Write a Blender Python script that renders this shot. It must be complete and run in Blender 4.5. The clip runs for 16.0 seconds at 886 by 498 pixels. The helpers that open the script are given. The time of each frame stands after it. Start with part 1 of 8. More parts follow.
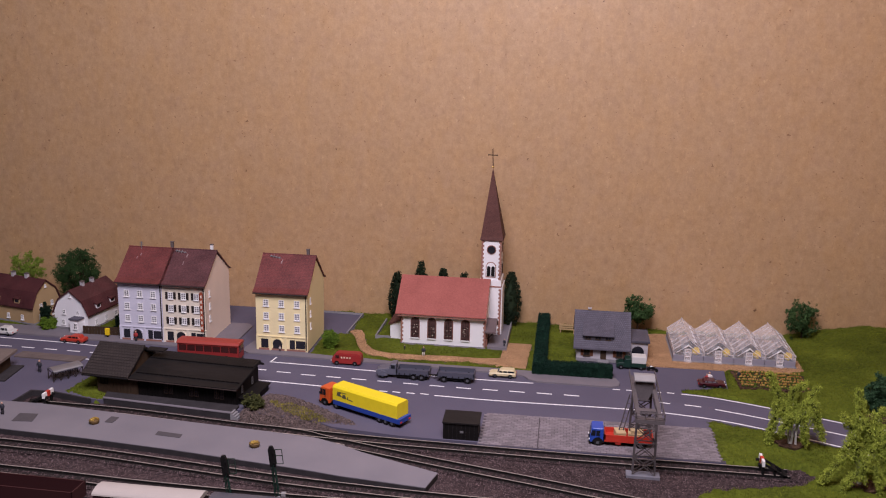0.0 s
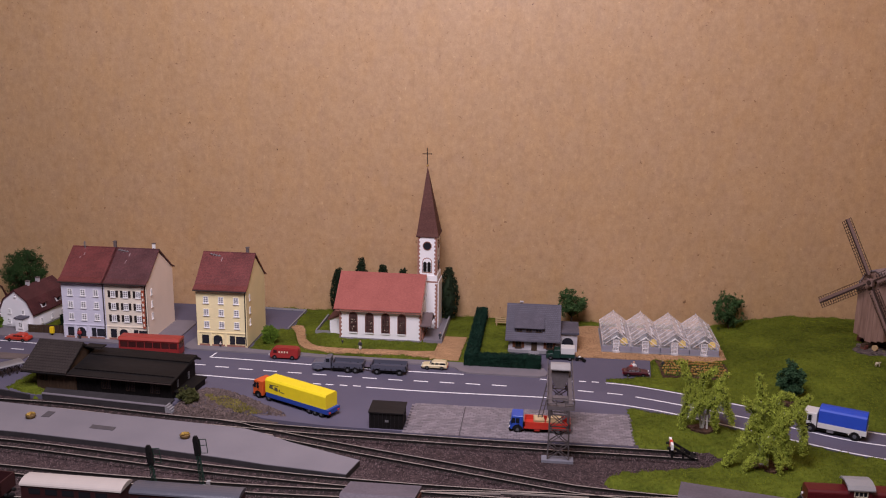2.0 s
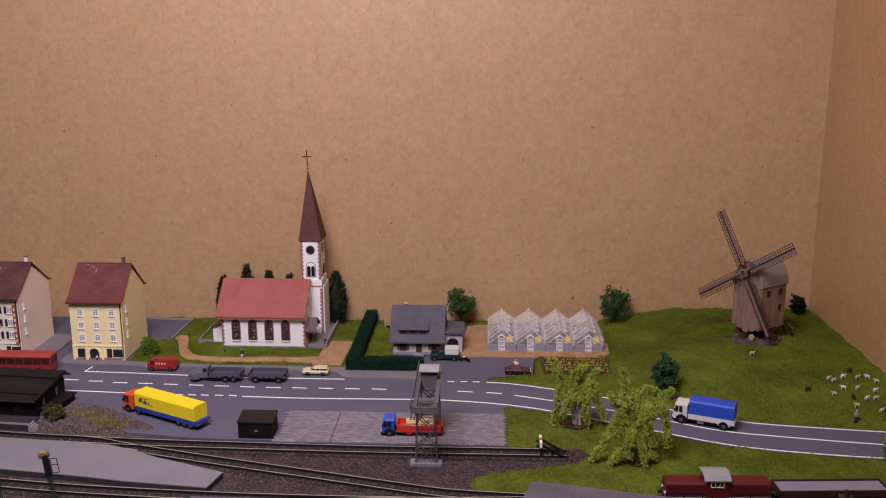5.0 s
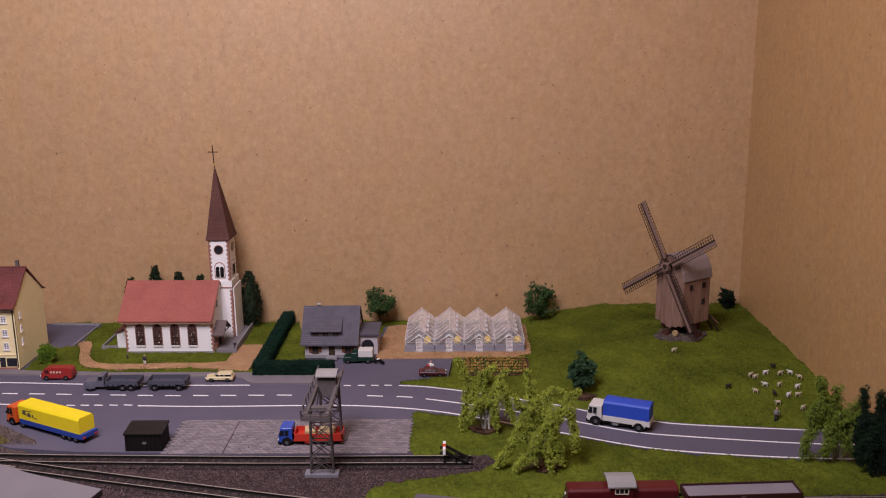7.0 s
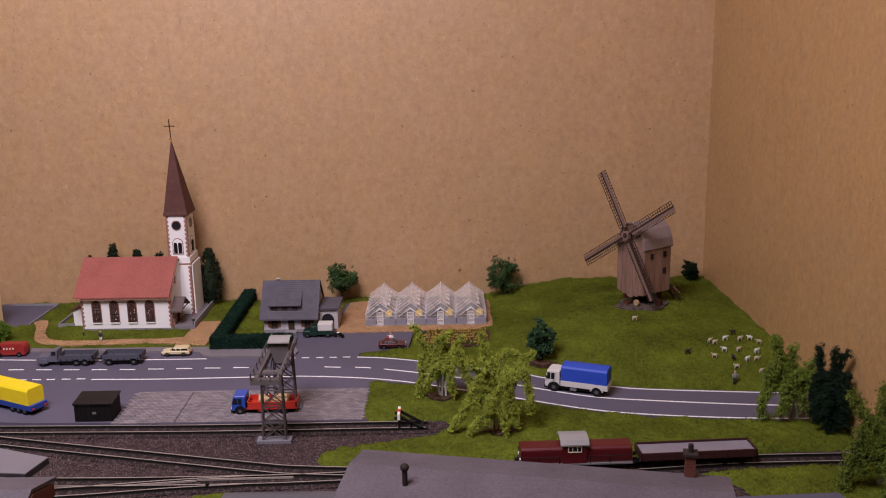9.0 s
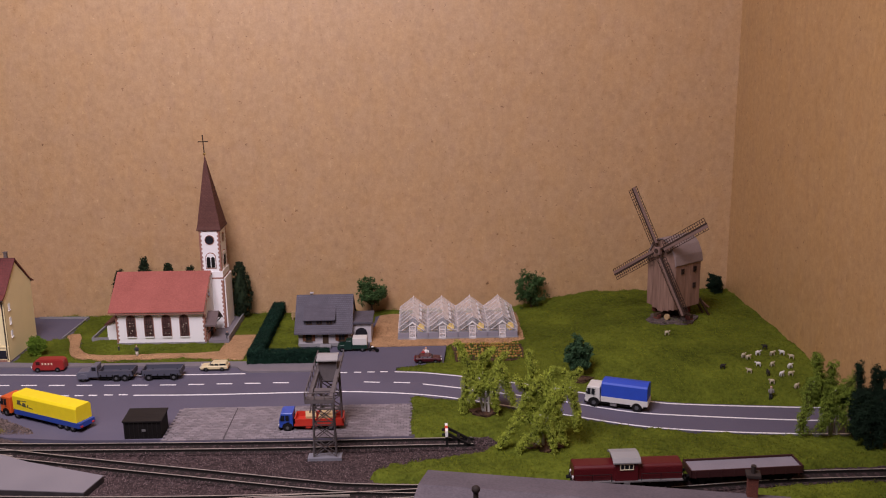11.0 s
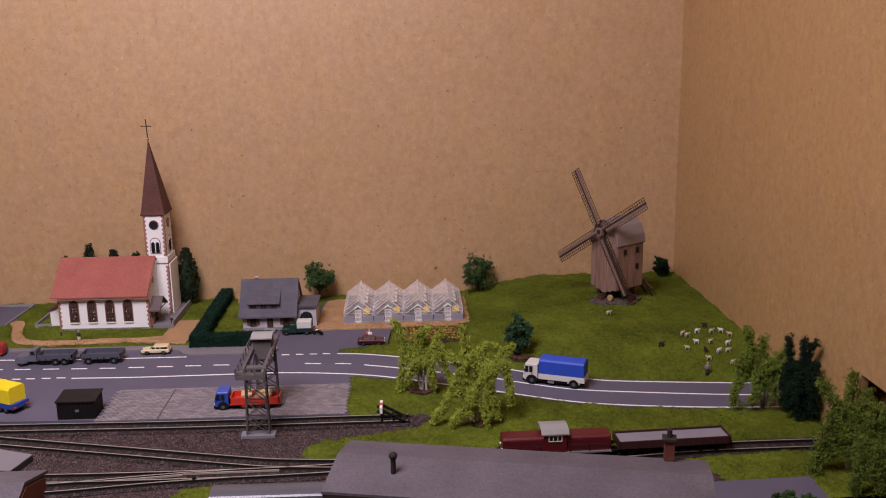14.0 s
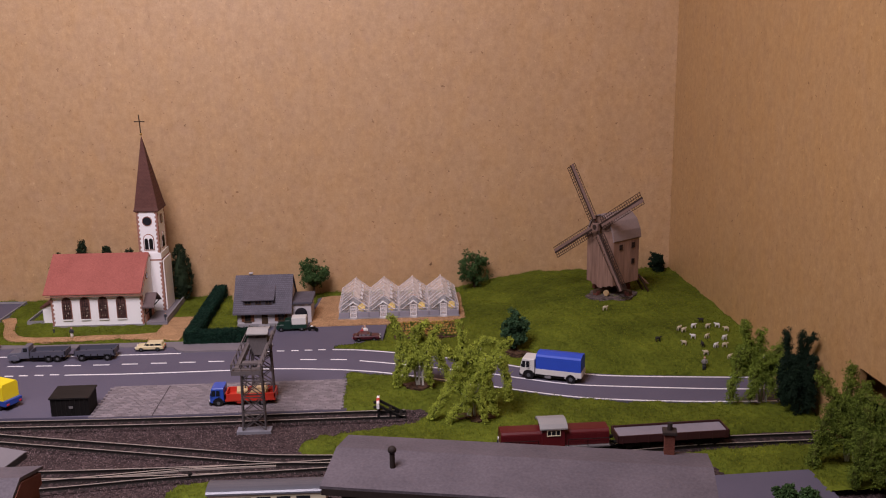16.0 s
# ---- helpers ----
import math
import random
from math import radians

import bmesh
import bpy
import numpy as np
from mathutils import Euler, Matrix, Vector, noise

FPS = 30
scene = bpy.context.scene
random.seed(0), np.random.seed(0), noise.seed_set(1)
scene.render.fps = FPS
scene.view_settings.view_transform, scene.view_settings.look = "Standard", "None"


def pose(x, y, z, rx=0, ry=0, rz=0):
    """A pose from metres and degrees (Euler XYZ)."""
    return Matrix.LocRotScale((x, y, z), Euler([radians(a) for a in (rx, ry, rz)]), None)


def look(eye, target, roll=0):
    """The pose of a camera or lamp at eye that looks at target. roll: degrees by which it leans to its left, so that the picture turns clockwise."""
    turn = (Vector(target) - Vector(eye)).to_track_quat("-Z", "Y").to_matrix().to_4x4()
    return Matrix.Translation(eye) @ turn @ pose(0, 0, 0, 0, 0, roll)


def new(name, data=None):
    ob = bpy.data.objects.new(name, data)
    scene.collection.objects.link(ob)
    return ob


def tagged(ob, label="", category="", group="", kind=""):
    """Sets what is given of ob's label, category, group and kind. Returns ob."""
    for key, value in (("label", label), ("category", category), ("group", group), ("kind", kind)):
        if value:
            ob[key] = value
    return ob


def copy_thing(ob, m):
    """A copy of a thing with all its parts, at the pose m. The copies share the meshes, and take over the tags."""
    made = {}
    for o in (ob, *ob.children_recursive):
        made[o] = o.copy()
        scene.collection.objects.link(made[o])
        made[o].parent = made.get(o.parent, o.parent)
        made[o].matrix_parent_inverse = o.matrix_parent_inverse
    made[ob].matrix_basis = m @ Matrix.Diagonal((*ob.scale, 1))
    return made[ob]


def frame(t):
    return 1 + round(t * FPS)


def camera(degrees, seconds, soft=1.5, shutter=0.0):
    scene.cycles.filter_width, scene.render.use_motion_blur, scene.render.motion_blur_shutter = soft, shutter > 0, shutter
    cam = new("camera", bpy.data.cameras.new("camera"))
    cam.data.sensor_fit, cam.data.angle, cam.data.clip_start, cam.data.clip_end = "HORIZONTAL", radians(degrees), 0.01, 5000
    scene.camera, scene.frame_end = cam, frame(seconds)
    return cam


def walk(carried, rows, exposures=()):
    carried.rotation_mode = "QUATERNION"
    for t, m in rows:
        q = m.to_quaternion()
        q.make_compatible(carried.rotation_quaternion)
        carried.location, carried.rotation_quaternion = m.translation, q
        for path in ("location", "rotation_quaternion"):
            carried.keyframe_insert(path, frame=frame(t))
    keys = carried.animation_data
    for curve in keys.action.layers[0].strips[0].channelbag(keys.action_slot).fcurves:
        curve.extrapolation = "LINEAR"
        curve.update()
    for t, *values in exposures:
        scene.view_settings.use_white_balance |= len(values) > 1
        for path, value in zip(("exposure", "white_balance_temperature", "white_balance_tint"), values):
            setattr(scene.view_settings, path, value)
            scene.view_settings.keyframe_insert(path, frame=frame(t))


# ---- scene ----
cam = camera(50.0, 16.0, 1.1)
PATH = [
    (0, (0.0766, -0.1392, 0.2267), (-0.1701, 1.7895, -0.2414), 1.13),
    (0.5, (0.0782, -0.1407, 0.2297), (-0.1656, 1.7878, -0.2408), 1.09),
    (1, (0.0915, -0.1414, 0.2282), (-0.1510, 1.7878, -0.2402), 0.87),
    (1.5, (0.1031, -0.1486, 0.2296), (-0.1252, 1.7817, -0.2415), 0.89),
    (2, (0.1123, -0.1547, 0.2302), (-0.0971, 1.7780, -0.2400), 0.80),
    (2.5, (0.1174, -0.1581, 0.2306), (-0.0706, 1.7772, -0.2379), 0.71),
    (3, (0.1265, -0.1620, 0.2329), (-0.0416, 1.7744, -0.2382), 0.53),
    (3.5, (0.1377, -0.1638, 0.2353), (-0.0111, 1.7746, -0.2344), 0.44),
    (4, (0.1460, -0.1625, 0.2364), (0.0236, 1.7775, -0.2342), 0.31),
    (4.2, (0.1482, -0.1586, 0.2351), (0.0306, 1.7818, -0.2351), 0.17),
    (6.5, (0.1824, -0.1253, 0.2267), (0.1368, 1.8171, -0.2479), -0.54),
    (7, (0.1948, -0.1159, 0.2232), (0.1606, 1.8263, -0.2529), -0.67),
    (7.5, (0.2029, -0.1116, 0.2154), (0.1759, 1.8311, -0.2589), -0.75),
    (8, (0.2086, -0.1104, 0.2036), (0.1929, 1.8345, -0.2622), -0.82),
    (8.2, (0.2106, -0.1116, 0.2011), (0.1999, 1.8323, -0.2690), -0.88),
    (10.3, (0.2016, -0.1167, 0.2046), (0.2349, 1.8275, -0.2633), -0.64),
    (10.5, (0.1919, -0.1164, 0.2089), (0.2327, 1.8270, -0.2617), -0.55),
    (11, (0.1783, -0.1203, 0.2134), (0.2103, 1.8234, -0.2568), -0.80),
    (11.5, (0.1809, -0.1217, 0.2113), (0.2166, 1.8224, -0.2566), -0.84),
    (12, (0.1793, -0.1214, 0.2080), (0.2246, 1.8225, -0.2603), -0.81),
    (12.5, (0.1821, -0.1208, 0.2048), (0.2341, 1.8230, -0.2631), -0.80),
    (13, (0.1879, -0.1211, 0.2037), (0.2482, 1.8225, -0.2642), -0.84),
    (13.5, (0.1947, -0.1250, 0.2033), (0.2603, 1.8186, -0.2635), -0.89),
    (14, (0.2024, -0.1250, 0.2000), (0.2751, 1.8189, -0.2646), -0.91),
    (14.5, (0.2057, -0.1244, 0.2008), (0.2909, 1.8184, -0.2664), -0.87),
    (15, (0.2037, -0.1197, 0.1978), (0.2999, 1.8226, -0.2696), -0.84),
    (15.5, (0.2023, -0.1199, 0.1966), (0.3015, 1.8224, -0.2697), -0.88),
    (16, (0.1995, -0.1231, 0.1969), (0.2909, 1.8198, -0.2689), -0.90),
]
walk(cam, [(t, look(eye, target, roll)) for t, eye, target, roll in PATH],
     exposures=[(0.0, 0.0, 6200, 10), (3.5, -0.04, 6320, 10), (6.5, -0.06, 6440, 10), (8.0, -0.08, 6500, 10), (10.5, -0.01, 6510, 10), (16.0, -0.01, 6560, 10)])

# ---- light: one warm ceiling lamp in a small closed hobby room ----
world = bpy.data.worlds.new("world")
scene.world = world
world.use_nodes = True
world.node_tree.nodes["Background"].inputs[0].default_value = (1.0, 0.93, 0.85, 1)
world.node_tree.nodes["Background"].inputs[1].default_value = 0.002
scene.view_settings.exposure = 0.0


def ceiling_lamp(x, y, z, tilt, lean, size, watts, color):
    data = bpy.data.lights.new("ceiling_lamp_light", "AREA")
    data.shape, data.size, data.energy, data.color = "DISK", size, watts, color
    ob = new("ceiling_lamp_light", data)
    ob.matrix_world = pose(x, y, z, tilt, lean, 0)
    return ob


ceiling_lamp(0.02, 0.06, 0.54, 36.0, 9.0, 0.32, 5.15, (1.0, 0.888, 0.99))

# ---- helpers: all part sizes are in millimetres of the model ----
MM = 0.001


def thing(name, x, y, z=0.0, turn=0.0, label="", category="", group="", kind=""):
    ob = new(name)
    ob.empty_display_size = 0.005
    ob.matrix_world = pose(x * MM, y * MM, z * MM, 0, 0, turn)
    return tagged(ob, label, category, group, kind)


def finish(name, me, mat, parent=None, label="", smooth=False):
    me.materials.append(mat)
    if smooth:
        me.polygons.foreach_set("use_smooth", [True] * len(me.polygons))
    ob = new(name, me)
    if parent is not None:
        ob.parent = parent
    return tagged(ob, label)


def part(name, bm, mat, parent=None, label="", smooth=False, at=None):
    bmesh.ops.recalc_face_normals(bm, faces=bm.faces[:])
    me = bpy.data.meshes.new(name)
    bm.to_mesh(me)
    bm.free()
    me.transform(Matrix.Scale(MM, 4))
    ob = finish(name, me, mat, parent, label, smooth)
    if at is not None:
        ob.matrix_basis = pose(at[0] * MM, at[1] * MM, at[2] * MM, *at[3:])
    return ob


def soup(name, verts, faces, mat, parent=None, label="", smooth=False):
    me = bpy.data.meshes.new(name)
    me.from_pydata((np.asarray(verts, float) * MM).tolist(), [], np.asarray(faces).tolist())
    return finish(name, me, mat, parent, label, smooth)


def B():
    return bmesh.new()


def box(bm, x0, x1, y0, y1, z0, z1, bevel=0.0, m=None):
    r = bmesh.ops.create_cube(bm, size=1.0)
    vs = r["verts"]
    for v in vs:
        v.co = Vector(((x0 + x1) / 2 + v.co.x * (x1 - x0), (y0 + y1) / 2 + v.co.y * (y1 - y0), (z0 + z1) / 2 + v.co.z * (z1 - z0)))
    if m is not None:
        bmesh.ops.transform(bm, matrix=m, verts=vs)
    if bevel > 0:
        es = list({e for v in vs for e in v.link_edges})
        bmesh.ops.bevel(bm, geom=es, offset=bevel, segments=2, affect="EDGES", profile=0.6)
    return bm


def prism(bm, outline, axis, lo, hi, bevel=0.0):
    """A closed outline of (a, b), pushed along an axis: x takes (y, z), y takes (x, z), z takes (x, y)."""
    def put(a, b, c):
        return {"x": (c, a, b), "y": (a, c, b), "z": (a, b, c)}[axis]
    low = [bm.verts.new(put(a, b, lo)) for a, b in outline]
    top = [bm.verts.new(put(a, b, hi)) for a, b in outline]
    n = len(outline)
    fs = [bm.faces.new(low), bm.faces.new(top)]
    for i in range(n):
        fs.append(bm.faces.new((low[i], low[(i + 1) % n], top[(i + 1) % n], top[i])))
    if bevel > 0:
        bmesh.ops.recalc_face_normals(bm, faces=fs)
        es = list({e for f in fs for e in f.edges})
        bmesh.ops.bevel(bm, geom=es, offset=bevel, segments=1, affect="EDGES")
    return bm


def rod(bm, p0, p1, r, n=8, r2=None):
    p0, p1 = Vector(p0), Vector(p1)
    d = p1 - p0
    m = Matrix.Translation((p0 + p1) / 2) @ d.to_track_quat("Z", "Y").to_matrix().to_4x4()
    bmesh.ops.create_cone(bm, cap_ends=True, segments=n, radius1=r, radius2=r if r2 is None else r2, depth=d.length, matrix=m)
    return bm


def beam(bm, p0, p1, w, h=None):
    p0, p1 = Vector(p0), Vector(p1)
    d = p1 - p0
    q = d.to_track_quat("Z", "Y").to_matrix().to_4x4()
    m = Matrix.Translation((p0 + p1) / 2) @ q @ Matrix.Diagonal((w, h or w, d.length, 1))
    bmesh.ops.create_cube(bm, size=1.0, matrix=m)
    return bm


def ball(bm, p, r, squash=(1, 1, 1), n=10):
    m = Matrix.Translation(p) @ Matrix.Diagonal((r * squash[0], r * squash[1], r * squash[2], 1))
    bmesh.ops.create_uvsphere(bm, u_segments=n, v_segments=max(5, n // 2 + 1), radius=1.0, matrix=m)
    return bm


def lathe(bm, rings, n=12):
    """Rings of (radius, height) round z."""
    loops = [[bm.verts.new((r * math.cos(2 * math.pi * i / n), r * math.sin(2 * math.pi * i / n), z)) for i in range(n)] for r, z in rings]
    for a, b in zip(loops, loops[1:]):
        for i in range(n):
            bm.faces.new((a[i], a[(i + 1) % n], b[(i + 1) % n], b[i]))
    bm.faces.new(loops[0])
    bm.faces.new(loops[-1])
    return bm


def limb(bm, pts, r0, r1, n=7):
    """One tapering tube through all points."""
    P = [Vector(p) for p in pts]
    rings = []
    for i, p in enumerate(P):
        d = (P[min(i + 1, len(P) - 1)] - P[max(i - 1, 0)]).normalized()
        q = d.to_track_quat("Z", "Y")
        r = r0 + (r1 - r0) * i / (len(P) - 1)
        rings.append([bm.verts.new(p + q @ Vector((r * math.cos(2 * math.pi * k / n), r * math.sin(2 * math.pi * k / n), 0))) for k in range(n)])
    for a, b in zip(rings, rings[1:]):
        for k in range(n):
            bm.faces.new((a[k], a[(k + 1) % n], b[(k + 1) % n], b[k]))
    bm.faces.new(rings[0])
    bm.faces.new(rings[-1])
    return bm


def frame_bars(bm, w, h, t, d, nx=2, nz=2, y=0.0):
    """A window frame with glazing bars in the x-z plane, one closed lattice; its front lies at -y."""
    def cuts(size, n, bar):
        c = [0.0, t]
        for i in range(1, n):
            c += [size * i / n - bar, size * i / n + bar]
        return c + [size - t, size]

    xs, zs = cuts(w, nx, t * 0.4), cuts(h, nz, t * 0.35)
    solid = {(i, k) for i in range(len(xs) - 1) for k in range(len(zs) - 1) if i % 2 == 0 or k % 2 == 0}
    grid = {}

    def at(i, k, front):
        if (i, k, front) not in grid:
            grid[i, k, front] = bm.verts.new((xs[i] - w / 2, y - d if front else y, zs[k]))
        return grid[i, k, front]

    for i, k in solid:
        bm.faces.new([at(i, k, 1), at(i + 1, k, 1), at(i + 1, k + 1, 1), at(i, k + 1, 1)])
        bm.faces.new([at(i, k + 1, 0), at(i + 1, k + 1, 0), at(i + 1, k, 0), at(i, k, 0)])
        for (di, dk), (p, q) in (((-1, 0), ((0, 1), (0, 0))), ((1, 0), ((1, 0), (1, 1))), ((0, -1), ((0, 0), (1, 0))), ((0, 1), ((1, 1), (0, 1)))):
            if (i + di, k + dk) not in solid:
                a, b = (i + p[0], k + p[1]), (i + q[0], k + q[1])
                bm.faces.new([at(*b, 1), at(*a, 1), at(*a, 0), at(*b, 0)])
    return bm


# ---- materials ----
def surface(name, base, rough=0.65, metal=0.0, var=0.18, fine=1800.0, coarse=120.0, bump=0.25, depth=0.00025, second=None, spec=0.18):
    """A base colour with grain and broad patches; second is the colour of the patches."""
    mat = bpy.data.materials.new(name)
    mat.use_nodes = True
    nt = mat.node_tree
    bsdf = nt.nodes["Principled BSDF"]
    bsdf.inputs["Roughness"].default_value = rough
    bsdf.inputs["Metallic"].default_value = metal
    bsdf.inputs["Specular IOR Level"].default_value = spec
    tc = nt.nodes.new("ShaderNodeTexCoord")
    n1 = nt.nodes.new("ShaderNodeTexNoise")
    n1.inputs["Scale"].default_value, n1.inputs["Detail"].default_value = fine, 4
    n2 = nt.nodes.new("ShaderNodeTexNoise")
    n2.inputs["Scale"].default_value, n2.inputs["Detail"].default_value = coarse, 5
    nt.links.new(tc.outputs["Object"], n1.inputs["Vector"])
    nt.links.new(tc.outputs["Object"], n2.inputs["Vector"])
    ramp = nt.nodes.new("ShaderNodeValToRGB")
    a = tuple(c * (1 - var) for c in base)
    b = tuple(min(1, c * (1 + var)) for c in (second or base))
    ramp.color_ramp.elements[0].position, ramp.color_ramp.elements[1].position = 0.3, 0.7
    ramp.color_ramp.elements[0].color, ramp.color_ramp.elements[1].color = (*a, 1), (*b, 1)
    mix = nt.nodes.new("ShaderNodeMath")
    mix.operation = "MULTIPLY_ADD"
    mix.inputs[1].default_value = 0.45
    sc = nt.nodes.new("ShaderNodeMath")
    sc.operation = "MULTIPLY"
    sc.inputs[1].default_value = 0.55
    nt.links.new(n2.outputs["Fac"], sc.inputs[0])
    nt.links.new(n1.outputs["Fac"], mix.inputs[0])
    nt.links.new(sc.outputs[0], mix.inputs[2])
    nt.links.new(mix.outputs[0], ramp.inputs["Fac"])
    nt.links.new(ramp.outputs["Color"], bsdf.inputs["Base Color"])
    bp = nt.nodes.new("ShaderNodeBump")
    bp.inputs["Strength"].default_value, bp.inputs["Distance"].default_value = bump, depth
    nt.links.new(n1.outputs["Fac"], bp.inputs["Height"])
    nt.links.new(bp.outputs["Normal"], bsdf.inputs["Normal"])
    return mat


def grain(mat, scale=(1, 1, 1)):
    """Stretches the grain of a material along an axis."""
    nt = mat.node_tree
    tc = next(n for n in nt.nodes if n.type == "TEX_COORD")
    mp = nt.nodes.new("ShaderNodeMapping")
    mp.inputs["Scale"].default_value = scale
    nt.links.new(tc.outputs["Object"], mp.inputs["Vector"])
    for n in nt.nodes:
        if n.type == "TEX_NOISE":
            nt.links.new(mp.outputs["Vector"], n.inputs["Vector"])
    return mat


def rows_of(mat, pitch_x, pitch_y, vector=(0, 0, 0), strength=0.6, depth=0.0003, dark=0.6):
    """Adds staggered tiles to a material's relief and colour; pitches in millimetres."""
    nt = mat.node_tree
    bsdf = nt.nodes["Principled BSDF"]
    tc = next(n for n in nt.nodes if n.type == "TEX_COORD")
    mp = nt.nodes.new("ShaderNodeMapping")
    mp.inputs["Rotation"].default_value = [radians(a) for a in vector]
    br = nt.nodes.new("ShaderNodeTexBrick")
    br.inputs["Scale"].default_value = 1.0
    br.inputs["Brick Width"].default_value, br.inputs["Row Height"].default_value = pitch_x * MM, pitch_y * MM
    br.inputs["Mortar Size"].default_value = 0.12 * min(pitch_x, pitch_y) * MM
    br.inputs["Color1"].default_value = (1, 1, 1, 1)
    br.inputs["Color2"].default_value = (0.82, 0.82, 0.82, 1)
    br.inputs["Mortar"].default_value = (dark, dark, dark, 1)
    nt.links.new(tc.outputs["Object"], mp.inputs["Vector"])
    nt.links.new(mp.outputs["Vector"], br.inputs["Vector"])
    mul = nt.nodes.new("ShaderNodeMixRGB")
    mul.blend_type = "MULTIPLY"
    mul.inputs["Fac"].default_value = 1.0
    old = bsdf.inputs["Base Color"].links[0].from_socket
    nt.links.new(old, mul.inputs["Color1"])
    nt.links.new(br.outputs["Color"], mul.inputs["Color2"])
    nt.links.new(mul.outputs["Color"], bsdf.inputs["Base Color"])
    bp = nt.nodes.new("ShaderNodeBump")
    bp.inputs["Strength"].default_value, bp.inputs["Distance"].default_value = strength, depth
    nt.links.new(br.outputs["Color"], bp.inputs["Height"])
    nt.links.new(bsdf.inputs["Normal"].links[0].from_socket, bp.inputs["Normal"])
    nt.links.new(bp.outputs["Normal"], bsdf.inputs["Normal"])
    return mat


def island_tint(mat, low=0.75, high=1.2, per_object=False):
    """Varies the brightness of a material from piece to piece."""
    nt = mat.node_tree
    bsdf = nt.nodes["Principled BSDF"]
    src = nt.nodes.new("ShaderNodeObjectInfo" if per_object else "ShaderNodeNewGeometry")
    mr = nt.nodes.new("ShaderNodeMapRange")
    mr.inputs["To Min"].default_value, mr.inputs["To Max"].default_value = low, high
    nt.links.new(src.outputs["Random" if per_object else "Random Per Island"], mr.inputs["Value"])
    mul = nt.nodes.new("ShaderNodeVectorMath")
    mul.operation = "SCALE"
    nt.links.new(bsdf.inputs["Base Color"].links[0].from_socket, mul.inputs[0])
    nt.links.new(mr.outputs["Result"], mul.inputs["Scale"])
    nt.links.new(mul.outputs["Vector"], bsdf.inputs["Base Color"])
    return mat


